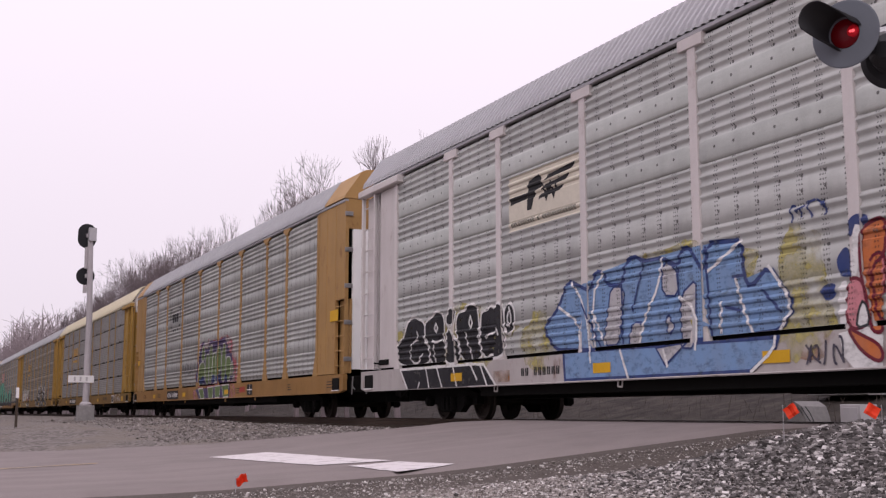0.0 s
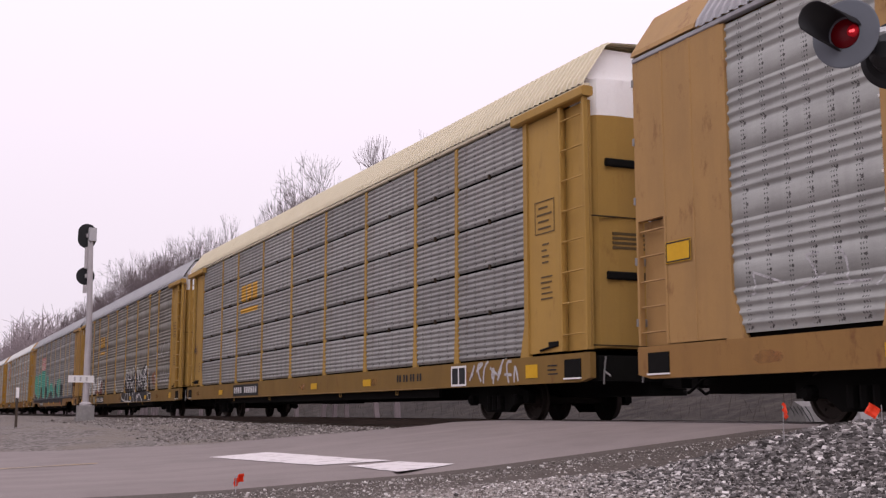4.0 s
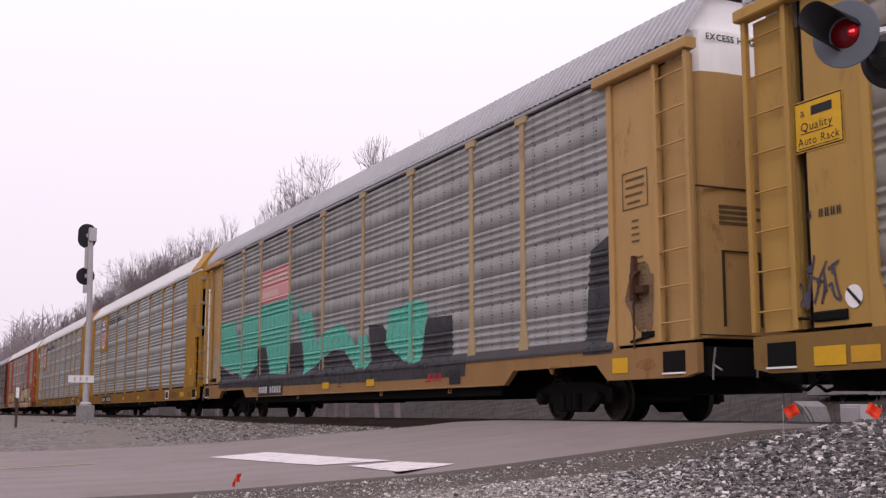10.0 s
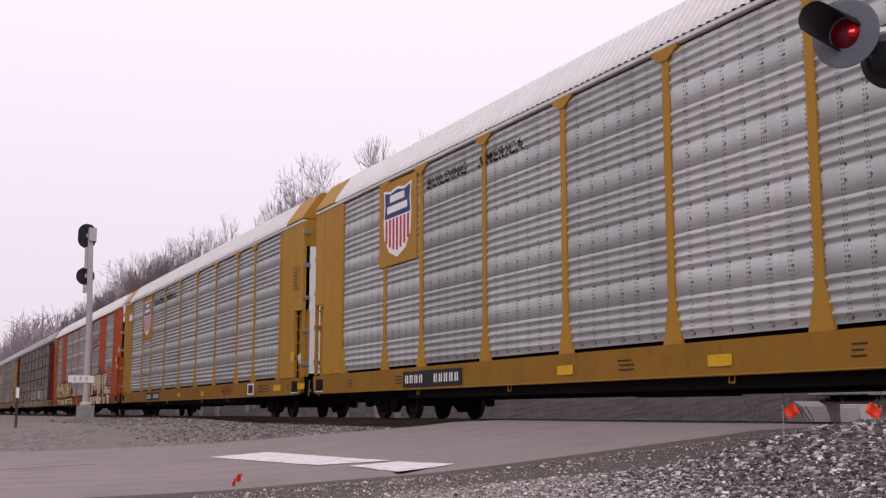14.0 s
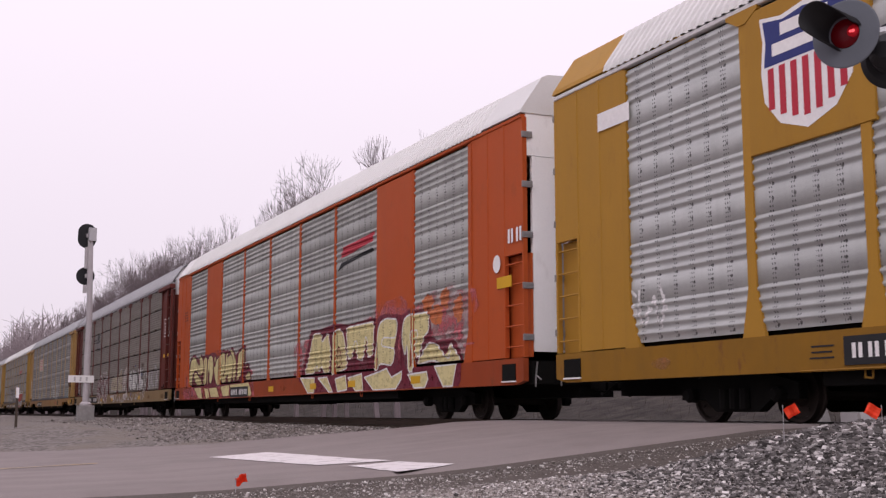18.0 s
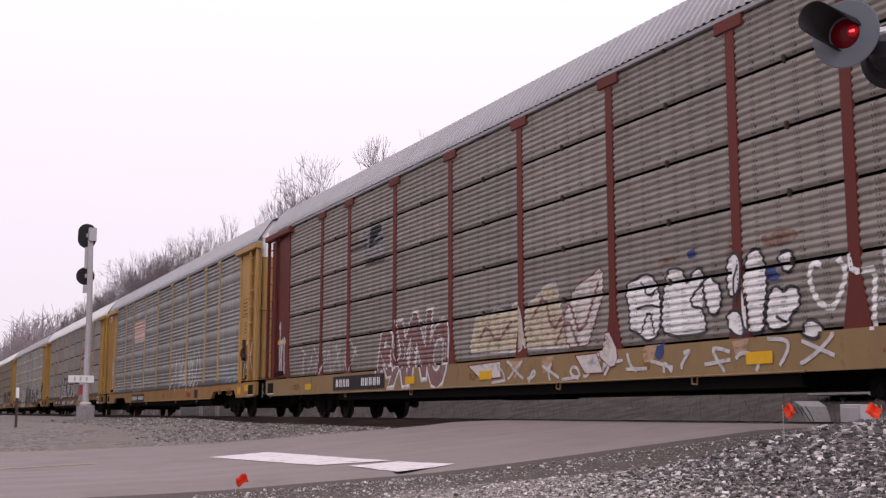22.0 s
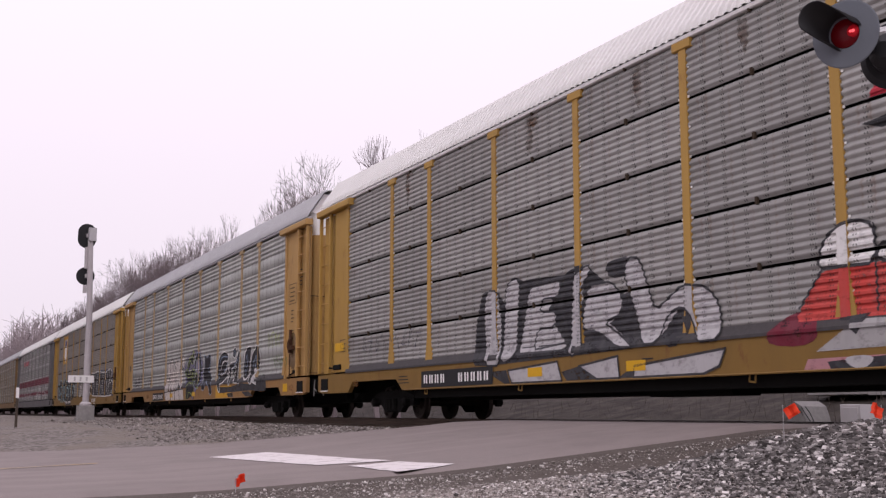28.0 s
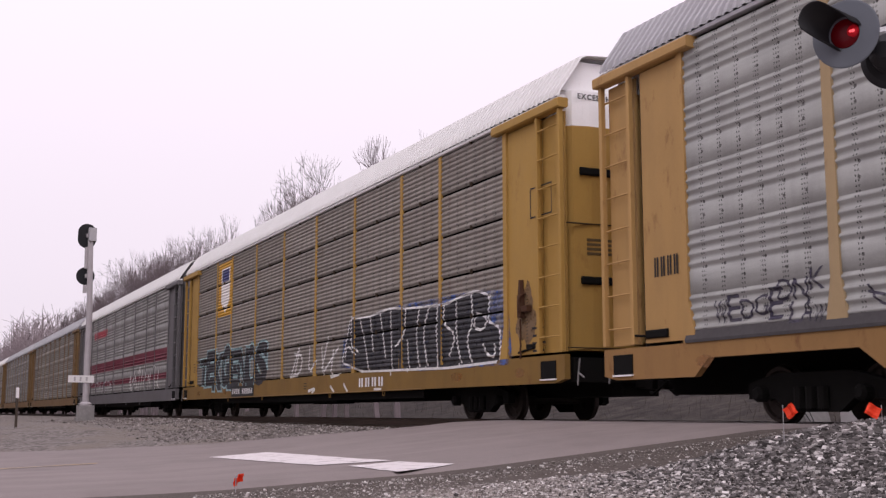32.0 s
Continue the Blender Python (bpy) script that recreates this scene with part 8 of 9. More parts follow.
strokes(10, (
    [(5.92, 1.81), (5.95, 1.13)],
    [(8.49, 2.16), (8.49, 1.23)],
    [(9.69, 1.34), (9.31, 1.74)],
    [(8.11, 1.6), (8.37, 1.22)],
), G_CHAR, 0.03, 5)

strokes(10, (
    [(5.85, 1.08), (4.67, 1.12)],
    [(7.73, 1.15), (7.44, 0.88)],
    [(6.38, 1.31), (6.24, 1.05)],
    [(6.38, 0.76), (4.69, 0.78)],
), G_WHITE, 0.04, 5)

# car 11
drawn(11, (
    [(17.41, 0.92), (17.34, 1.27), (17.2, 1.44), (16.95, 1.53), (16.72, 1.49), (16.57, 1.31), (16.55, 0.94)],
    [(17.06, 1.73), (17.02, 2.04), (16.82, 2.16), (16.6, 2.1), (16.51, 1.9), (16.54, 1.51), (16.72, 1.46), (17, 1.6)],
    [(16.52, 0.95), (16.48, 2.03), (16.38, 2.17), (16.18, 2.21), (16.02, 2.15), (16.01, 1.85), (16.14, 1.53), (16.23, 1.29), (16.16, 0.97)],
    [(16.16, 0.98), (16.2, 1.37), (16.04, 1.69), (15.97, 1.95), (15.83, 2.01), (15.67, 1.94), (15.66, 1.58), (15.53, 1.17), (15.51, 0.99)],
    [(15.47, 0.99), (15.52, 1.25), (15.65, 1.54), (15.62, 1.86), (15.41, 1.84), (15.29, 1.55), (15.28, 1.23), (15.05, 0.98)],
), spray("spray_chalk", (0.60, 0.55, 0.52), 0.4), G_CHAR, 0.03, 2, "chalk white bubble letter", 2)

drawn(11, (
    [(15.69, 1.95), (15.65, 2.19), (15.45, 2.21), (15.35, 2.1), (15.08, 2.07), (14.87, 2.2), (14.74, 2.24), (14.59, 2.2), (14.54, 2.06), (14.57, 1.76), (14.8, 1.74), (14.91, 1.56), (14.88, 1.28), (14.82, 1.02), (15.08, 1), (15.25, 1.23), (15.29, 1.59), (15.39, 1.83)],
    [(14.71, 1.03), (14.75, 1.43), (14.7, 1.65), (14.51, 1.77), (14.3, 1.75), (14.17, 1.61), (14.16, 1.31), (14.19, 1)],
    [(14.44, 2.09), (14.39, 2.23), (14.19, 2.26), (14.03, 2.19), (13.97, 2), (14.06, 1.82), (14.22, 1.78), (14.38, 1.87)],
), spray("spray_chalk", (0.60, 0.55, 0.52), 0.4), G_CHAR, 0.03, 2, "chalk white bubble letter", 2)

drawn(11, (
    [(17.38, 0.92), (16.2, 0.96), (16.15, 0.4), (16.85, 0.4), (17.06, 0.74)],
    [(16.13, 0.95), (15.48, 0.96), (15.28, 0.4), (15.98, 0.4)],
    [(15.45, 0.96), (14.71, 1), (14.43, 0.42), (15.21, 0.41)],
    [(14.68, 1), (14.02, 1.01), (13.75, 0.43), (14.38, 0.42)],
), spray("spray_chalk", (0.60, 0.55, 0.52), 0.4), G_CHAR, 0.03, 2, "chalk white foot of a letter", 1)

drawn(11, (
    [(14.07, 1.78), (13.53, 2.31), (12.49, 2.39), (11.85, 2.34), (11.1, 2.2), (11.09, 0.97), (11.94, 0.94), (11.92, 0.7), (12.23, 0.53), (12.69, 0.73), (13.61, 0.88), (13.69, 1.27)],
), spray("spray_lilac", (0.24, 0.22, 0.42), 0.35, 0.22), None, 0.02, 0, "lilac sprayed mist", 2)

drawn(11, (
    [(13.45, 1.7), (13.42, 1.9), (13.27, 2.08), (13, 2.13), (12.7, 2.14), (12.64, 2.32), (12.42, 2.32), (12.53, 2.07), (12.57, 1.88), (12.81, 1.9), (12.96, 2), (13.11, 2.03), (13.25, 1.91), (13.35, 1.67), (13.25, 1.5), (12.99, 1.57), (12.78, 1.69), (12.53, 1.71), (12.33, 1.61), (12.25, 1.37), (12.23, 1.04), (12.18, 0.78), (12.4, 0.72), (12.63, 0.83), (12.98, 0.88), (13.13, 0.82), (13.25, 0.58), (13.49, 0.62), (13.49, 0.98), (13.27, 1.17), (13.06, 1.25), (12.76, 1.17), (12.64, 1.27), (12.65, 1.4), (12.84, 1.47), (13.15, 1.4), (13.47, 1.43), (13.73, 1.55), (13.9, 1.69), (13.61, 1.72)],
), G_BLACK, G_LIME, 0.03, 2, "black curling letter edged in lime", 1)

drawn(11, (
    [(11.24, 1.55), (11.31, 1.28), (11.48, 1.07), (11.71, 0.96), (11.96, 0.98), (12.19, 1.12), (12.34, 1.37), (12.38, 1.67), (12.3, 1.97), (12.12, 2.18), (11.87, 2.28), (11.62, 2.24), (11.41, 2.08), (11.27, 1.84)],
), G_BLACK, G_PALEBLUE, 0.03, 2, "black round letter with a pale edge", 2)

drawn(11, (
    [(12.21, 1.36), (12.19, 1.69), (12.09, 1.91), (11.93, 2.11), (11.95, 1.8), (11.9, 1.52), (12.06, 1.58), (12.1, 1.42)],
    [(11.69, 2.1), (11.54, 1.94), (11.48, 1.71), (11.53, 1.46), (11.66, 1.29), (11.67, 1.07), (11.71, 1.39), (11.77, 1.58), (11.86, 1.52), (11.88, 1.79), (11.81, 2.01)],
), spray("spray_lilac_grey", (0.33, 0.31, 0.42), 0.4), G_LIME, 0.02, 4, "lilac hollow of the letter", 2)

strokes(11, (
    [(12.68, 1.6), (12.51, 1.47), (12.45, 1.17)],
    [(12.05, 1.61), (11.92, 1.48), (11.81, 1.52)],
    [(11.86, 1), (11.67, 1.04), (11.57, 1)],
    [(12.49, 2.37), (12.65, 2.34), (12.7, 2.19), (13, 2.19)],
), G_LIME, 0.05, 5)

drawn(11, (
    [(11.1, 0.93), (10.84, 1.31), (11.03, 1.51), (10.74, 1.75), (10.88, 2.16), (10.55, 2.03), (10.27, 2.08), (10, 2.16), (9.91, 1.85), (10.28, 1.57), (9.83, 1.44), (9.66, 1.03), (9.5, 0.75), (9.84, 0.72), (10.01, 1.04), (10.51, 1.25), (10.6, 0.9)],
), G_BLACK, G_PALEBLUE, 0.025, 2, "black letter with a thin pale edge", 1)

drawn(11, (
    [(8.98, 1.37), (8.85, 1.86), (8.5, 2.08), (7.98, 2.12), (7.5, 1.99), (7.61, 1.77), (8.14, 1.82), (8.48, 1.63), (8.49, 1.35), (8.06, 1.38), (7.41, 1.61), (7.52, 1.34), (8.07, 1.09), (8.52, 1.05), (8.41, 0.78), (8.7, 0.85)],
    [(7.04, 1.95), (6.98, 2.16), (6.73, 2.21), (6.54, 2.09), (6.6, 1.88), (6.84, 1.85)],
    [(7.41, 1.71), (6.6, 1.75), (6.31, 2.06), (6.03, 2.06), (6.14, 1.66), (6.25, 1.17), (5.93, 1.05), (6.63, 1.05), (6.74, 1.19), (6.51, 1.63), (7.1, 1.53), (7.2, 1.01), (7.42, 1.02)],
    [(5.71, 1.28), (5.6, 1.87), (5.37, 2.11), (4.84, 2.15), (4.84, 1.94), (4.99, 1.48), (5.12, 1.14), (5.45, 1.13)],
    [(4.96, 1.05), (4.81, 1.84), (4.29, 2.11), (4.04, 2.13), (3.84, 1.74), (3.86, 1.43), (4.11, 1.36), (4.48, 1.3), (4.57, 1.07), (4.73, 0.98)],
), G_BLACK, G_WHITE, 0.045, 3, "black letters edged in white")

drawn(11, (
    [(8.87, 0.97), (7.02, 0.95), (5.89, 1.04), (4.73, 0.98), (4.42, 1.07), (3.69, 1.16), (3.48, 1.25), (3.29, 1.22), (3.1, 0.99), (3.05, 0.77), (3.58, 0.75), (4.74, 0.8), (8.52, 0.77)],
    [(5.73, 0.77), (4.9, 0.77), (4.45, 0.63), (4.76, 0.63), (5.23, 0.63)],
    [(7.54, 0.75), (6.78, 0.76), (6.74, 0.63), (7.34, 0.63)],
), G_CHAR, None, 0.05, 1, "charcoal shadow of the letters")

strokes(11, (
    [(8.69, 1.21), (8.68, 1.76), (8.32, 1.98), (7.61, 1.92)],
    [(8.34, 1.34), (7.84, 1.53), (7.62, 1.73)],
    [(6.87, 1.99), (6.87, 2.09), (6.71, 2.08), (6.73, 1.93)],
    [(5.49, 1.37), (5.43, 1.75), (5.25, 1.93), (5.18, 1.73), (5.32, 1.36), (5.46, 1.29)],
    [(4.55, 1.44), (4.51, 1.67), (4.2, 1.85), (4.09, 1.68), (4.33, 1.42)],
    [(7, 1.47), (6.32, 1.83)],
), G_PALEBLUE, 0.03, 6)

drawn(11, (
    [(4.6, 1.21), (4.41, 1.23), (4.09, 1.11), (4.13, 0.96), (4.57, 1.05)],
    [(4.4, 1.39), (4.11, 1.45), (4.11, 1.3), (4.37, 1.29)],
), G_THIN, G_WHITE, 0.03, 5, "bare patch in the last letter")


# car 12
drawn(12, (
    [(9.92, 1.2), (9.6, 2.15), (6.86, 2.41), (2.63, 2.36), (1.45, 2.25), (1.29, 0.95), (5.05, 0.96)],
), spray("spray_blue_mist", (0.07, 0.13, 0.36), 0.3, 0.10), None, 0.05, 0, "blue sprayed cloud")

drawn(12, (
    [(9.81, 1.32), (9.58, 1.67), (9.26, 2.33), (8.06, 2.29), (6.86, 2.37), (5.23, 2.26), (3.94, 2.22), (3.48, 2.29), (2.63, 2.36), (2.09, 2.22), (2.2, 1.77), (1.71, 1.62), (1.72, 1.02), (3.79, 0.98), (8.45, 1.06)],
), G_CHAR, G_WHITE, 0.05, 1, "charcoal letters edged in white")

strokes(12, (
    [(9.15, 2.36), (9.24, 1.73), (8.68, 1.51)],
    [(8.59, 2.24), (8.26, 1.68), (8.03, 1.06)],
    [(7.96, 2.27), (7.77, 1.5)],
    [(7.35, 2.28), (7.03, 1.32)],
    [(6.76, 2.33), (6.65, 0.94)],
    [(5.93, 2.29), (6.01, 1.7), (6.47, 1.54)],
    [(5.23, 2.24), (5.4, 1.73), (5.22, 1.03)],
    [(5.83, 1.62), (5.74, 0.98)],
    [(4.73, 2.23), (5.06, 1.78), (4.81, 1.02)],
    [(4.33, 2.23), (4.41, 1.67), (4.25, 1)],
    [(4.01, 2.22), (4.09, 1.85), (3.49, 1.61), (3.79, 1.21)],
    [(3.48, 2.25), (3.49, 1.55), (3.27, 1.03)],
    [(2.84, 2.32), (2.77, 1.75), (3.05, 1.52), (2.85, 1.07)],
    [(2.63, 1.93), (2.77, 1.69), (2.36, 1.6), (2.16, 1.83), (2.6, 1.94)],
    [(2.09, 2.22), (2.16, 1.89)],
    [(2.36, 1.36), (2.23, 1.17), (1.91, 1.1), (1.91, 1.33)],
    [(9.58, 1.39), (9.47, 1.74), (8.9, 1.48)],
), G_WHITE, 0.05, 4)

strokes(12, (
    [(13.77, 1.15), (12.94, 2.02), (13.47, 1.15)],
    [(13.51, 1.69), (12.78, 1.61), (13.04, 1.13), (13.92, 1.09)],
    [(12.23, 1.8), (12.33, 1.11), (11.68, 1.43)],
    [(11.3, 1.76), (11.14, 1.08)],
    [(10.8, 1.98), (11.39, 1), (10.06, 1.69)],
    [(10.42, 1.63), (10.63, 0.98), (9.91, 1.04)],
    [(12.18, 0.68), (11.64, 0.75), (11.9, 0.63)],
    [(10.5, 0.77), (10.25, 0.63)],
    [(9.55, 0.79), (9.32, 0.63)],
    [(7.61, 0.64), (7.22, 0.63)],
    [(7.41, 0.63), (7.45, 0.63)],
), G_WHITE, 0.07, 2)

# car 7, trailing piece
drawn(7, (
    [(25.27, 1.05), (25.22, 1.78), (24.84, 2.16), (24.36, 2.24), (23.65, 1.9), (23.47, 2.22), (23.08, 2.08), (22.63, 2.15), (22.11, 2.1), (21.61, 2.16), (21.11, 2.14), (20.79, 1.99), (20.28, 2.22), (19.89, 2.12), (19.7, 2.2), (19.46, 2.05), (19.15, 2.27), (18.81, 2.09), (18.48, 1.84), (18.39, 2.05), (17.9, 2.18), (17.47, 2.23), (17.42, 1.96), (17.54, 1.55), (17.24, 1.65), (17.02, 1.61), (16.76, 1.25), (16.77, 1.07), (20.81, 0.98)],
), G_MAROON, None, 0.03, 1, "maroon ground of cream letters", 1)

drawn(7, (
    [(25.12, 1.13), (25.07, 1.77), (24.75, 2.07), (24.41, 2.15), (24.08, 2.04), (23.73, 1.82), (23.47, 1.78), (23.54, 2.14), (23.28, 2.12), (22.96, 1.9), (22.91, 1.63), (23.08, 1.48), (23.47, 1.41), (23.86, 1.6), (24.35, 1.63), (24.63, 1.39), (24.66, 1.1)],
    [(24.41, 1.47), (23.97, 1.59), (23.73, 1.42), (23.34, 1.36), (23.08, 1.1), (23.73, 1.06), (24.13, 1.23)],
    [(23.03, 1.1), (22.71, 1.51), (22.81, 1.68), (22.96, 1.96), (22.59, 2.06), (22.28, 2.01), (22.21, 1.8), (22.3, 1.49), (22.26, 1.09)],
    [(22.16, 1.9), (21.93, 2.06), (21.61, 2.06), (21.39, 1.94), (21.33, 1.53), (21.55, 1.16), (21.71, 1.09), (21.89, 1.21), (21.84, 1.48), (22, 1.6), (22.09, 1.48), (22.05, 1.09), (22.17, 1.1)],
), G_CREAM, G_CHAR, 0.025, 2, "cream letter edged in maroon", 2)

drawn(7, (
    [(21.31, 1.68), (21.09, 1.67), (20.94, 1.9), (20.69, 1.93), (20.48, 2.06), (20.18, 2.11), (19.95, 2.02), (19.92, 1.63), (20.1, 1.38), (20.4, 1.17), (20.56, 1.02), (20.81, 1.03), (21.12, 1.32)],
    [(21.26, 1.91), (21.09, 2.04), (21, 1.96), (21.11, 1.77)],
    [(20.44, 1.11), (20.3, 1.28), (19.95, 1.35), (19.8, 2.1), (19.61, 2.03), (19.65, 1.85), (19.43, 1.97), (19.16, 1.99), (18.95, 1.84), (18.95, 1.47), (19.09, 1.12), (19.6, 1.09), (19.48, 1.32), (19.72, 1.36), (19.86, 1.08)],
    [(19.34, 2.05), (19.15, 2.19), (18.93, 2.06), (18.53, 1.75), (18.58, 1.27), (18.75, 1.12), (18.92, 1.11), (18.87, 1.65), (18.98, 1.93)],
), G_CREAM, G_CHAR, 0.025, 2, "cream letter edged in maroon", 2)

drawn(7, (
    [(18.5, 1.13), (18.36, 1.26), (18.32, 1.96), (17.98, 2.06), (17.59, 2.14), (17.54, 1.97), (17.64, 1.55), (17.93, 1.32), (18.25, 1.15)],
    [(17.43, 1.12), (17.32, 1.28), (17.06, 1.39), (16.89, 1.3), (16.8, 1.11)],
    [(17.35, 1.43), (17.24, 1.57), (17.1, 1.57), (17.14, 1.5)],
), G_CREAM, G_CHAR, 0.025, 2, "cream letter edged in maroon", 2)

drawn(7, (
    [(25.72, 0.61), (25.51, 1.01), (16.43, 1.07), (16.25, 0.63)],
), G_ROSE, None, 0.02, 0, "pink ground on the sill", 1)

drawn(7, (
    [(24.13, 1.01), (23.08, 1.02), (22.79, 0.61), (23.34, 0.62)],
    [(22.59, 0.98), (22.01, 0.96), (21.72, 0.64), (22.24, 0.6)],
    [(21.89, 0.97), (20.81, 0.98), (20.41, 0.63), (21.56, 0.64)],
    [(20.31, 0.99), (19.13, 1.03), (19.2, 0.66), (19.93, 0.64)],
    [(19.06, 1.03), (17.48, 1.04), (16.88, 1.06), (16.51, 0.7), (16.65, 0.62), (19.02, 0.65)],
), G_CREAM, G_MAROON, 0.03, 2, "cream foot of a letter", 1)

strokes(7, (
    [(24, 1.92), (23.73, 1.57), (23.34, 1.55)],
    [(22.71, 1.73), (22.45, 1.08)],
    [(21.31, 1.53), (21.02, 1.12)],
    [(20.3, 1.37), (20.37, 0.99)],
    [(18.57, 1.63), (18.54, 1.27)],
    [(17.62, 2.06), (17.76, 1.56)],
    [(20.7, 1.59), (20.49, 1.72), (20.29, 1.61)],
), G_MAROON, 0.03, 4)

# car 3
drawn(3, (
    [(23.65, 1.06), (23.69, 1.44), (23.6, 1.69), (23.32, 1.92), (23.08, 2.1), (22.9, 1.86), (22.76, 1.78), (22.67, 2.23), (22.54, 1.9), (22.48, 1.56), (22.31, 1.6), (22.3, 1.06)],
    [(22.42, 1.06), (22.47, 1.37), (22.32, 1.89), (22.2, 2.11), (21.97, 2.17), (21.71, 2.18), (21.73, 1.84), (21.91, 1.52), (21.94, 1.08)],
    [(21.88, 1.1), (21.83, 1.78), (21.5, 1.84), (21.42, 2.18), (21.04, 1.93), (20.97, 1.77), (20.74, 1.53), (20.76, 1.14)],
    [(20.72, 1.27), (20.74, 1.62), (20.6, 1.81), (20.43, 2.02), (20.22, 2.17), (19.99, 1.95), (20, 1.61), (20.11, 1.2)],
    [(19.99, 1.14), (19.97, 2.08), (19.58, 2.05), (19.32, 1.88), (19.49, 1.69), (19.23, 1.55), (19.31, 1.17)],
    [(19.3, 1.61), (19.1, 1.99), (18.79, 2.04), (18.7, 1.79), (18.81, 1.6), (19.15, 1.49)],
), G_WHITE, G_CHAR, 0.03, 2, "worn white spiky letter", 1)

drawn(3, (
    [(18.67, 1.9), (18.31, 1.63), (18.36, 1.44), (18.47, 1.08), (19.11, 1.08), (19.04, 1.37), (18.82, 1.56), (18.62, 1.45)],
    [(24.05, 1.85), (23.84, 1.91), (23.61, 1.36), (23.7, 1.06), (23.99, 1.07)],
    [(20.62, 1.33), (20.17, 1.39), (20.03, 1.16), (20.59, 1.1)],
    [(19.98, 1.29), (19.39, 1.27), (19.38, 1.14), (19.96, 1.12)],
), spray("spray_brick_red", (0.26, 0.07, 0.06), 0.45), None, 0.03, 3, "worn red fill", 2)

drawn(3, (
    [(17.52, 1.77), (17.34, 1.69), (17.22, 1.39), (17.25, 1.24), (17.4, 1.21), (17.5, 1.38)],
    [(22.45, 1.39), (22.12, 1.46), (22.07, 1.25), (22.37, 1.19)],
    [(20.2, 1.71), (20, 1.69), (20.04, 1.36), (20.2, 1.43)],
), spray("spray_pale_teal", (0.30, 0.45, 0.48), 0.4), G_CHAR, 0.02, 4, "pale teal patch", 2)

drawn(3, (
    [(17.91, 1.56), (17.53, 1.56), (17.55, 1.16), (18.01, 1.14)],
    [(18.08, 1.87), (17.66, 1.84), (17.66, 1.73), (18.09, 1.74)],
), G_CHAR, None, 0.02, 1, "charcoal patch", 2)

drawn(3, (
    [(23.83, 0.96), (23.48, 0.97), (23.7, 0.62), (23.88, 0.74)],
    [(23.23, 0.97), (22.71, 0.98), (23.03, 0.58)],
    [(22.13, 0.97), (21.81, 0.96), (21.95, 0.6)],
    [(21.1, 0.98), (20.63, 0.98), (20.39, 0.73), (20.64, 0.59), (20.89, 0.68), (20.83, 0.88)],
), spray("spray_grey_green", (0.30, 0.33, 0.27), 0.4), None, 0.02, 2, "grey-green drip on the sill", False)

strokes(3, (
    [(23.51, 1.73), (23.15, 1.92), (22.9, 1.64)],
    [(22.91, 1.4), (22.68, 1.77), (22.53, 1.33)],
    [(22.2, 1.92), (22.11, 1.59), (21.82, 2.08)],
    [(21.37, 2.04), (21.28, 1.8), (21.07, 1.87)],
    [(21.56, 1.68), (21.38, 1.4), (20.94, 1.64)],
    [(20.52, 1.69), (20.24, 1.97), (20.09, 1.7)],
    [(19.84, 1.89), (19.54, 1.91), (19.74, 1.67), (19.41, 1.52)],
    [(19.15, 1.83), (18.87, 1.92), (18.95, 1.65)],
), G_CHAR, 0.03, 5)

strokes(3, (
    [(19.04, 1.13), (19.05, 1.49), (18.82, 1.57), (18.58, 1.38), (18.29, 1.44), (18.26, 1.67), (18.6, 1.93)],
    [(20.05, 1.7), (20.11, 1.32), (19.99, 1.06)],
    [(17.96, 1.15), (17.89, 1.52), (17.55, 1.57)],
    [(17.96, 1.17), (17.54, 1.25)],
), G_WHITE, 0.03, 5)

strokes(3, (
    [(12.34, 1.16), (11.87, 1.14), (11.34, 1.62), (11.2, 2.13)],
    [(11.08, 2.21), (10.92, 1.4), (10.75, 1.27), (10.62, 1.54), (10.92, 1.53)],
    [(11.02, 2.17), (10.49, 1.9), (10.62, 1.69), (10.22, 1.66)],
    [(10.31, 2.1), (9.66, 2), (9.72, 1.71), (10.16, 1.63), (9.59, 1.17), (9.26, 1.59)],
    [(10.31, 2.1), (9.99, 1.77)],
    [(10.69, 1.33), (10.27, 1.64), (10.34, 1.37), (9.91, 1.04), (9.4, 0.63)],
    [(9.39, 2.15), (9.2, 1.75), (8.86, 1.7)],
    [(9.34, 2.18), (8.62, 1.84), (8.55, 1.25), (8.79, 1.04)],
    [(8.86, 1.75), (9.23, 1.12), (9.38, 1.1)],
    [(8.79, 2.31), (8.12, 1.71), (8.18, 1.28), (8.1, 1.14), (8.32, 1.21)],
    [(8.37, 2.18), (8.03, 1.62), (7.86, 1.61)],
    [(8.37, 2.18), (7.8, 2), (7.77, 1.76)],
    [(7.86, 1.53), (7.87, 1.31), (7.45, 1.36), (7.53, 1.5), (7.86, 1.5)],
    [(7.59, 1.93), (7.36, 1.49), (7.13, 1.41), (6.87, 1.09)],
    [(7.51, 1.89), (7, 1.66), (6.79, 1.94), (6.19, 2.16)],
), G_WHITE, 0.055, 2)

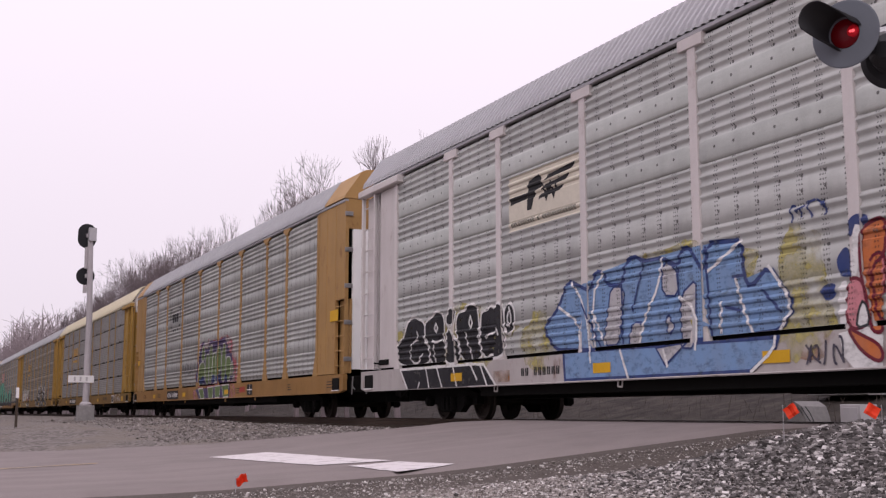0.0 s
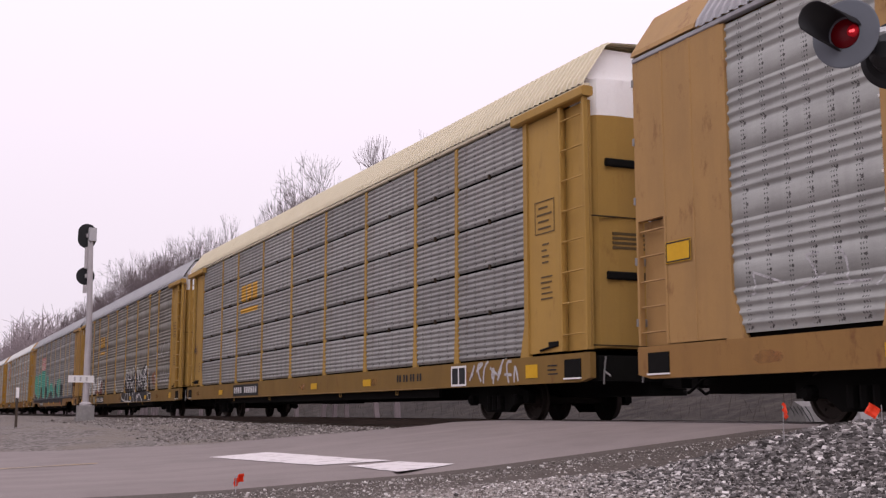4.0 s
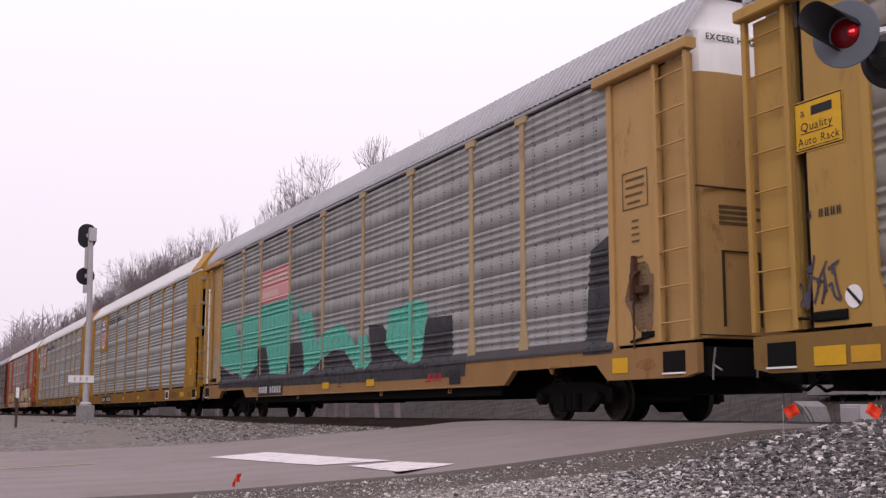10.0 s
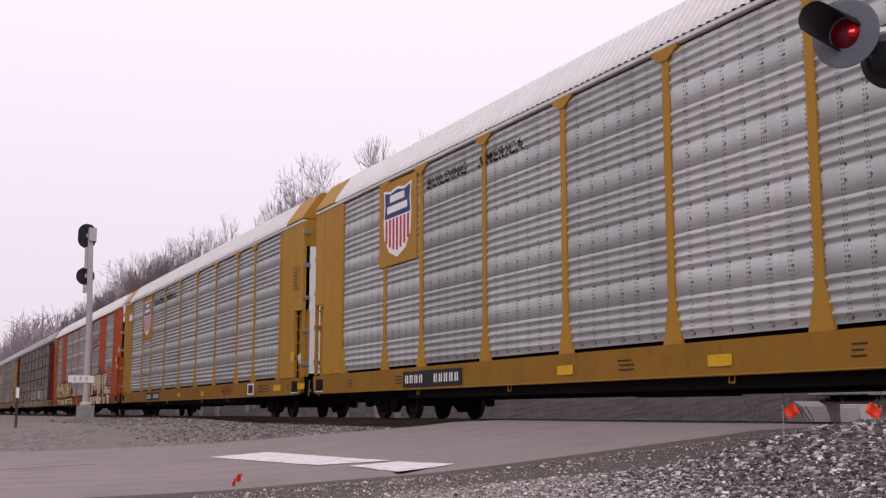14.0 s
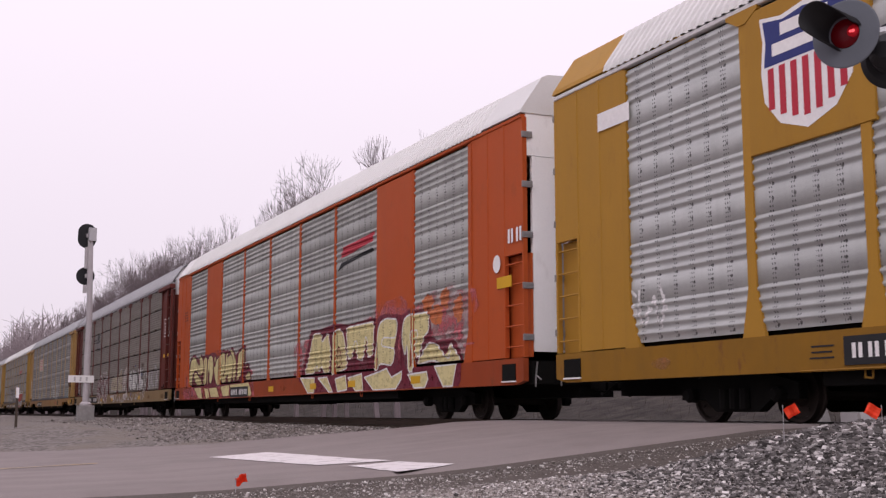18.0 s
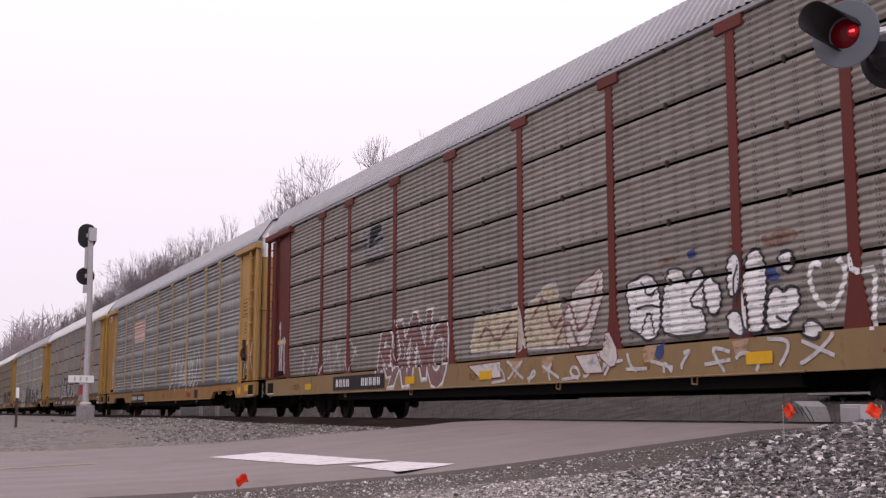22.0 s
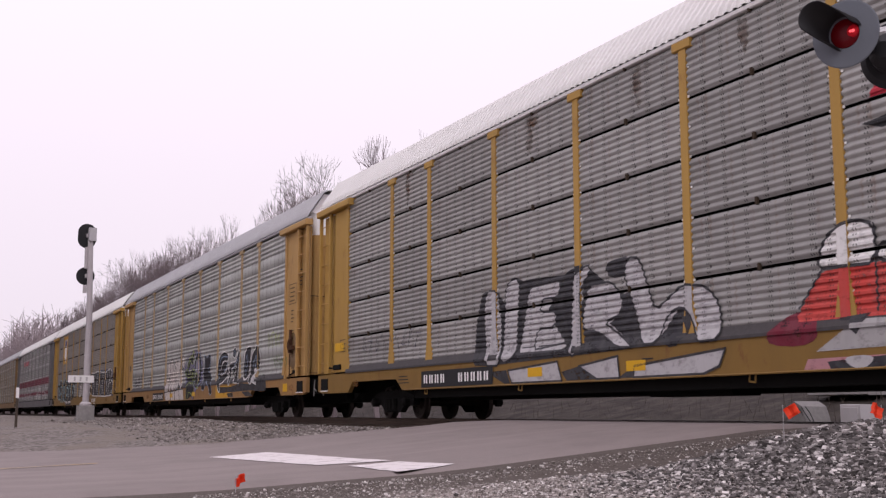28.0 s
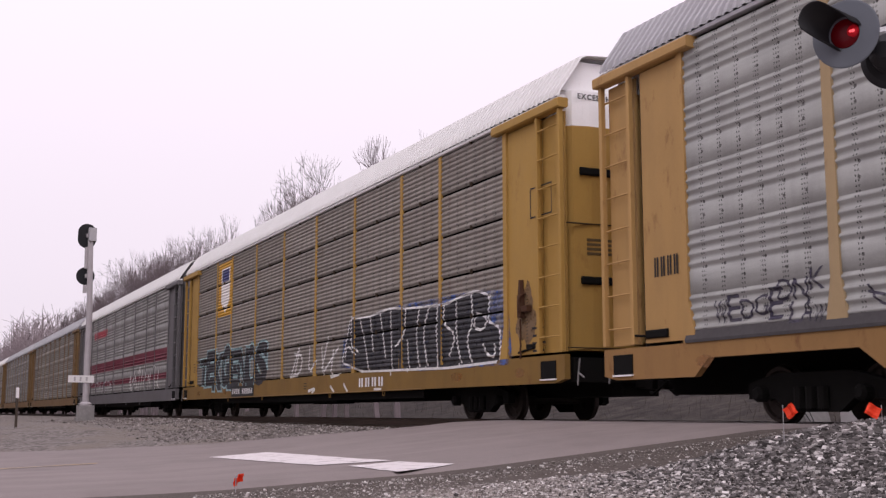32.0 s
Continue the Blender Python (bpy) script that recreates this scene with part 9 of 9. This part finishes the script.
strokes(3, (
    [(6.96, 1.65), (6.89, 1.5), (6.57, 1.82), (6.15, 2.13), (5.78, 2.04), (5.57, 1.75), (5.71, 1.07)],
    [(6.75, 1.33), (6.77, 1.59), (6.25, 1.76), (6.36, 1.16), (6.5, 1.14)],
    [(6.21, 1.73), (5.83, 1.26), (5.69, 1.35)],
    [(5.86, 1.95), (5.83, 1.83), (5.67, 1.81)],
    [(6.08, 1.62), (5.86, 1.93)],
    [(12.34, 1.13), (11.75, 0.68), (9.45, 0.64)],
    [(11.12, 0.72), (10.75, 1.11), (10.3, 1), (10.36, 0.7)],
    [(9.13, 1.03), (8.72, 0.63)],
    [(8.08, 0.63), (7.55, 1), (7.16, 0.86), (6.72, 0.63)],
    [(5.59, 1.01), (5.24, 0.63)],
    [(14.28, 1.84), (14.12, 1.46), (13.42, 1.18), (14.13, 1.21)],
), G_WHITE, 0.055, 2)

drawn(3, (
    [(11.08, 2.18), (10.96, 2.17), (10.74, 1.33), (10.9, 1.4)],
    [(6.8, 1.69), (6.19, 2.15), (5.98, 2.11), (6.73, 1.63)],
    [(6.46, 1.17), (6.25, 1.73), (6.12, 1.62), (6.29, 1.13)],
    [(7.59, 1.93), (7.38, 1.85), (7.32, 1.48), (7.44, 1.49)],
    [(8.37, 2.18), (8.14, 2.1), (7.9, 1.61), (8.08, 1.63)],
    [(10.11, 1.62), (9.79, 1.45), (9.36, 1.56), (9.63, 1.29)],
    [(8.82, 0.93), (8.59, 1.25), (8.58, 1.09)],
), G_WHITE, None, 0.03, 3, "white filled strokes", False)


# stencilled warnings on the white door heads
def head_words(k, text, x0, z0, size, mat):
    """Upright words on the leading end door, read from ahead of the car."""
    g = Geo()
    x = x0
    for ch in text:
        if ch != " ":
            vs, fs = GLYPHS[ch, 0.025]
            n0 = len(g.v)
            g.v += [(x + p * size, -HALF + (0.062 if SPECS[k]["end"] == "open" else 0.012), z0 + q * size) for p, q in vs]
            g.f += [tuple(n0 + i for i in q) for q in fs]
            x += size * (max(p for p, q in vs) + 0.09)
        else:
            x += size * 0.35
    me = bpy.data.meshes.new("stencil")
    me.from_pydata(g.v, [], g.f)
    part("stencil", me, mat, CARS[k], "stencilled black warning words")


for k in (3, 4, 8, 9, 11, 12):
    head_words(k, "EXCESS HEIGHT CAR", -1.15, 5.27, 0.13, SB)
for k in (5, 6):
    head_words(k, "EXCESS", -1.1, 4.75, 0.15, SB)

for k in (4, 9, 11, 12):
    a = LEAD[k] - 12.35
    painted(k, Flat().blob(a - 0.1, 1.75, 0.32, 0.5, k, 30, 0.25), spray("grease_stain", (0.17, 0.105, 0.05), 0.3), 0, "stain", "dark greasy stain below the hand brake")

# boxed notices and fine print on the end sheets
FADED = MATS["stencil_faded"]
for k in (2, 3, 4, 9, 11):
    b = LEAD[k] - 12.05
    painted(k, Flat().stroke([(b, 3.62), (b - 0.62, 3.62), (b - 0.62, 3.08), (b, 3.08), (b, 3.62)], 0.02), FADED, 1, "stencil", "boxed notice on the end sheet")
    lines_of(k, b - 0.06, b - 0.56, 3.12, 3.58, 4, FADED, k)
    lines_of(k, b - 0.20, b - 0.45, 2.55, 2.95, 4, FADED, k + 20)
    lines_of(k, b - 0.15, b - 0.55, 1.95, 2.40, 5, FADED, k + 40)
    painted(k, Flat().rect(b + 0.30, b - 0.10, 0.70, 0.92), R_YELLOW, 2, "paint_patch", "yellow touched-up patch on the sill end")
for k in (2, 10, 12):
    b = LEAD[k] + 12.25
    painted(k, Flat().stroke([(b, 1.86), (b - 0.62, 1.86), (b - 0.62, 1.58), (b, 1.58), (b, 1.86)], 0.02), FADED, 1, "stencil", "boxed notice on the end sheet")
    lines_of(k, b - 0.06, b - 0.5, 1.62, 1.82, 2, FADED, k)

# touched-up primer and fine print along the sills
for k in range(13):
    rng = random.Random(300 + k)
    for a in (24.2, 20.9, 12.9, 8.4, 3.1, 0.6):
        a += rng.uniform(-0.6, 0.6)
        w = rng.uniform(0.25, 0.6)
        if rng.random() < 0.6:
            painted(k, Flat().blob(a, 0.80, w / 2, 0.08, rng.randrange(99), 24, 0.15), R_ORANGE, 0, "primer_patch", "orange-brown primer patch on the sill")
        else:
            lines_of(k, a + w / 2, a - w / 2, 0.72, 0.92, 3, SB, rng.randrange(99))


# ---- movement ----
def motions():
    for k, car in enumerate(CARS):
        y0 = CENTRES[k]
        walk(car, [(float(t), pose(TRACK_X, y0 - ran(t), 0)) for t in range(0, 33)])
    for flag, base, lean, rows in FLAGS:
        walk(flag, [(t, base @ pose(0, 0, 0, lean * c, 0, a)) for t, a, c in rows])
    steps = [f / 30 for f in range(0, 961)]
    turns = [ran(t) / WHEEL_R for t in steps]
    rolling = {}
    for w, y in WHEELS:
        if y not in rolling:
            walk(w, [(t, Matrix.LocRotScale((0, y, WHEEL_R), Euler((a, 0, 0)), None)) for t, a in zip(steps, turns)])
            rolling[y] = w.animation_data
        else:  # all wheelsets of one axle place roll alike and share the same keys
            w.rotation_mode = "QUATERNION"
            keys = w.animation_data_create()
            keys.action = rolling[y].action
            keys.action_slot = rolling[y].action_slot


motions()
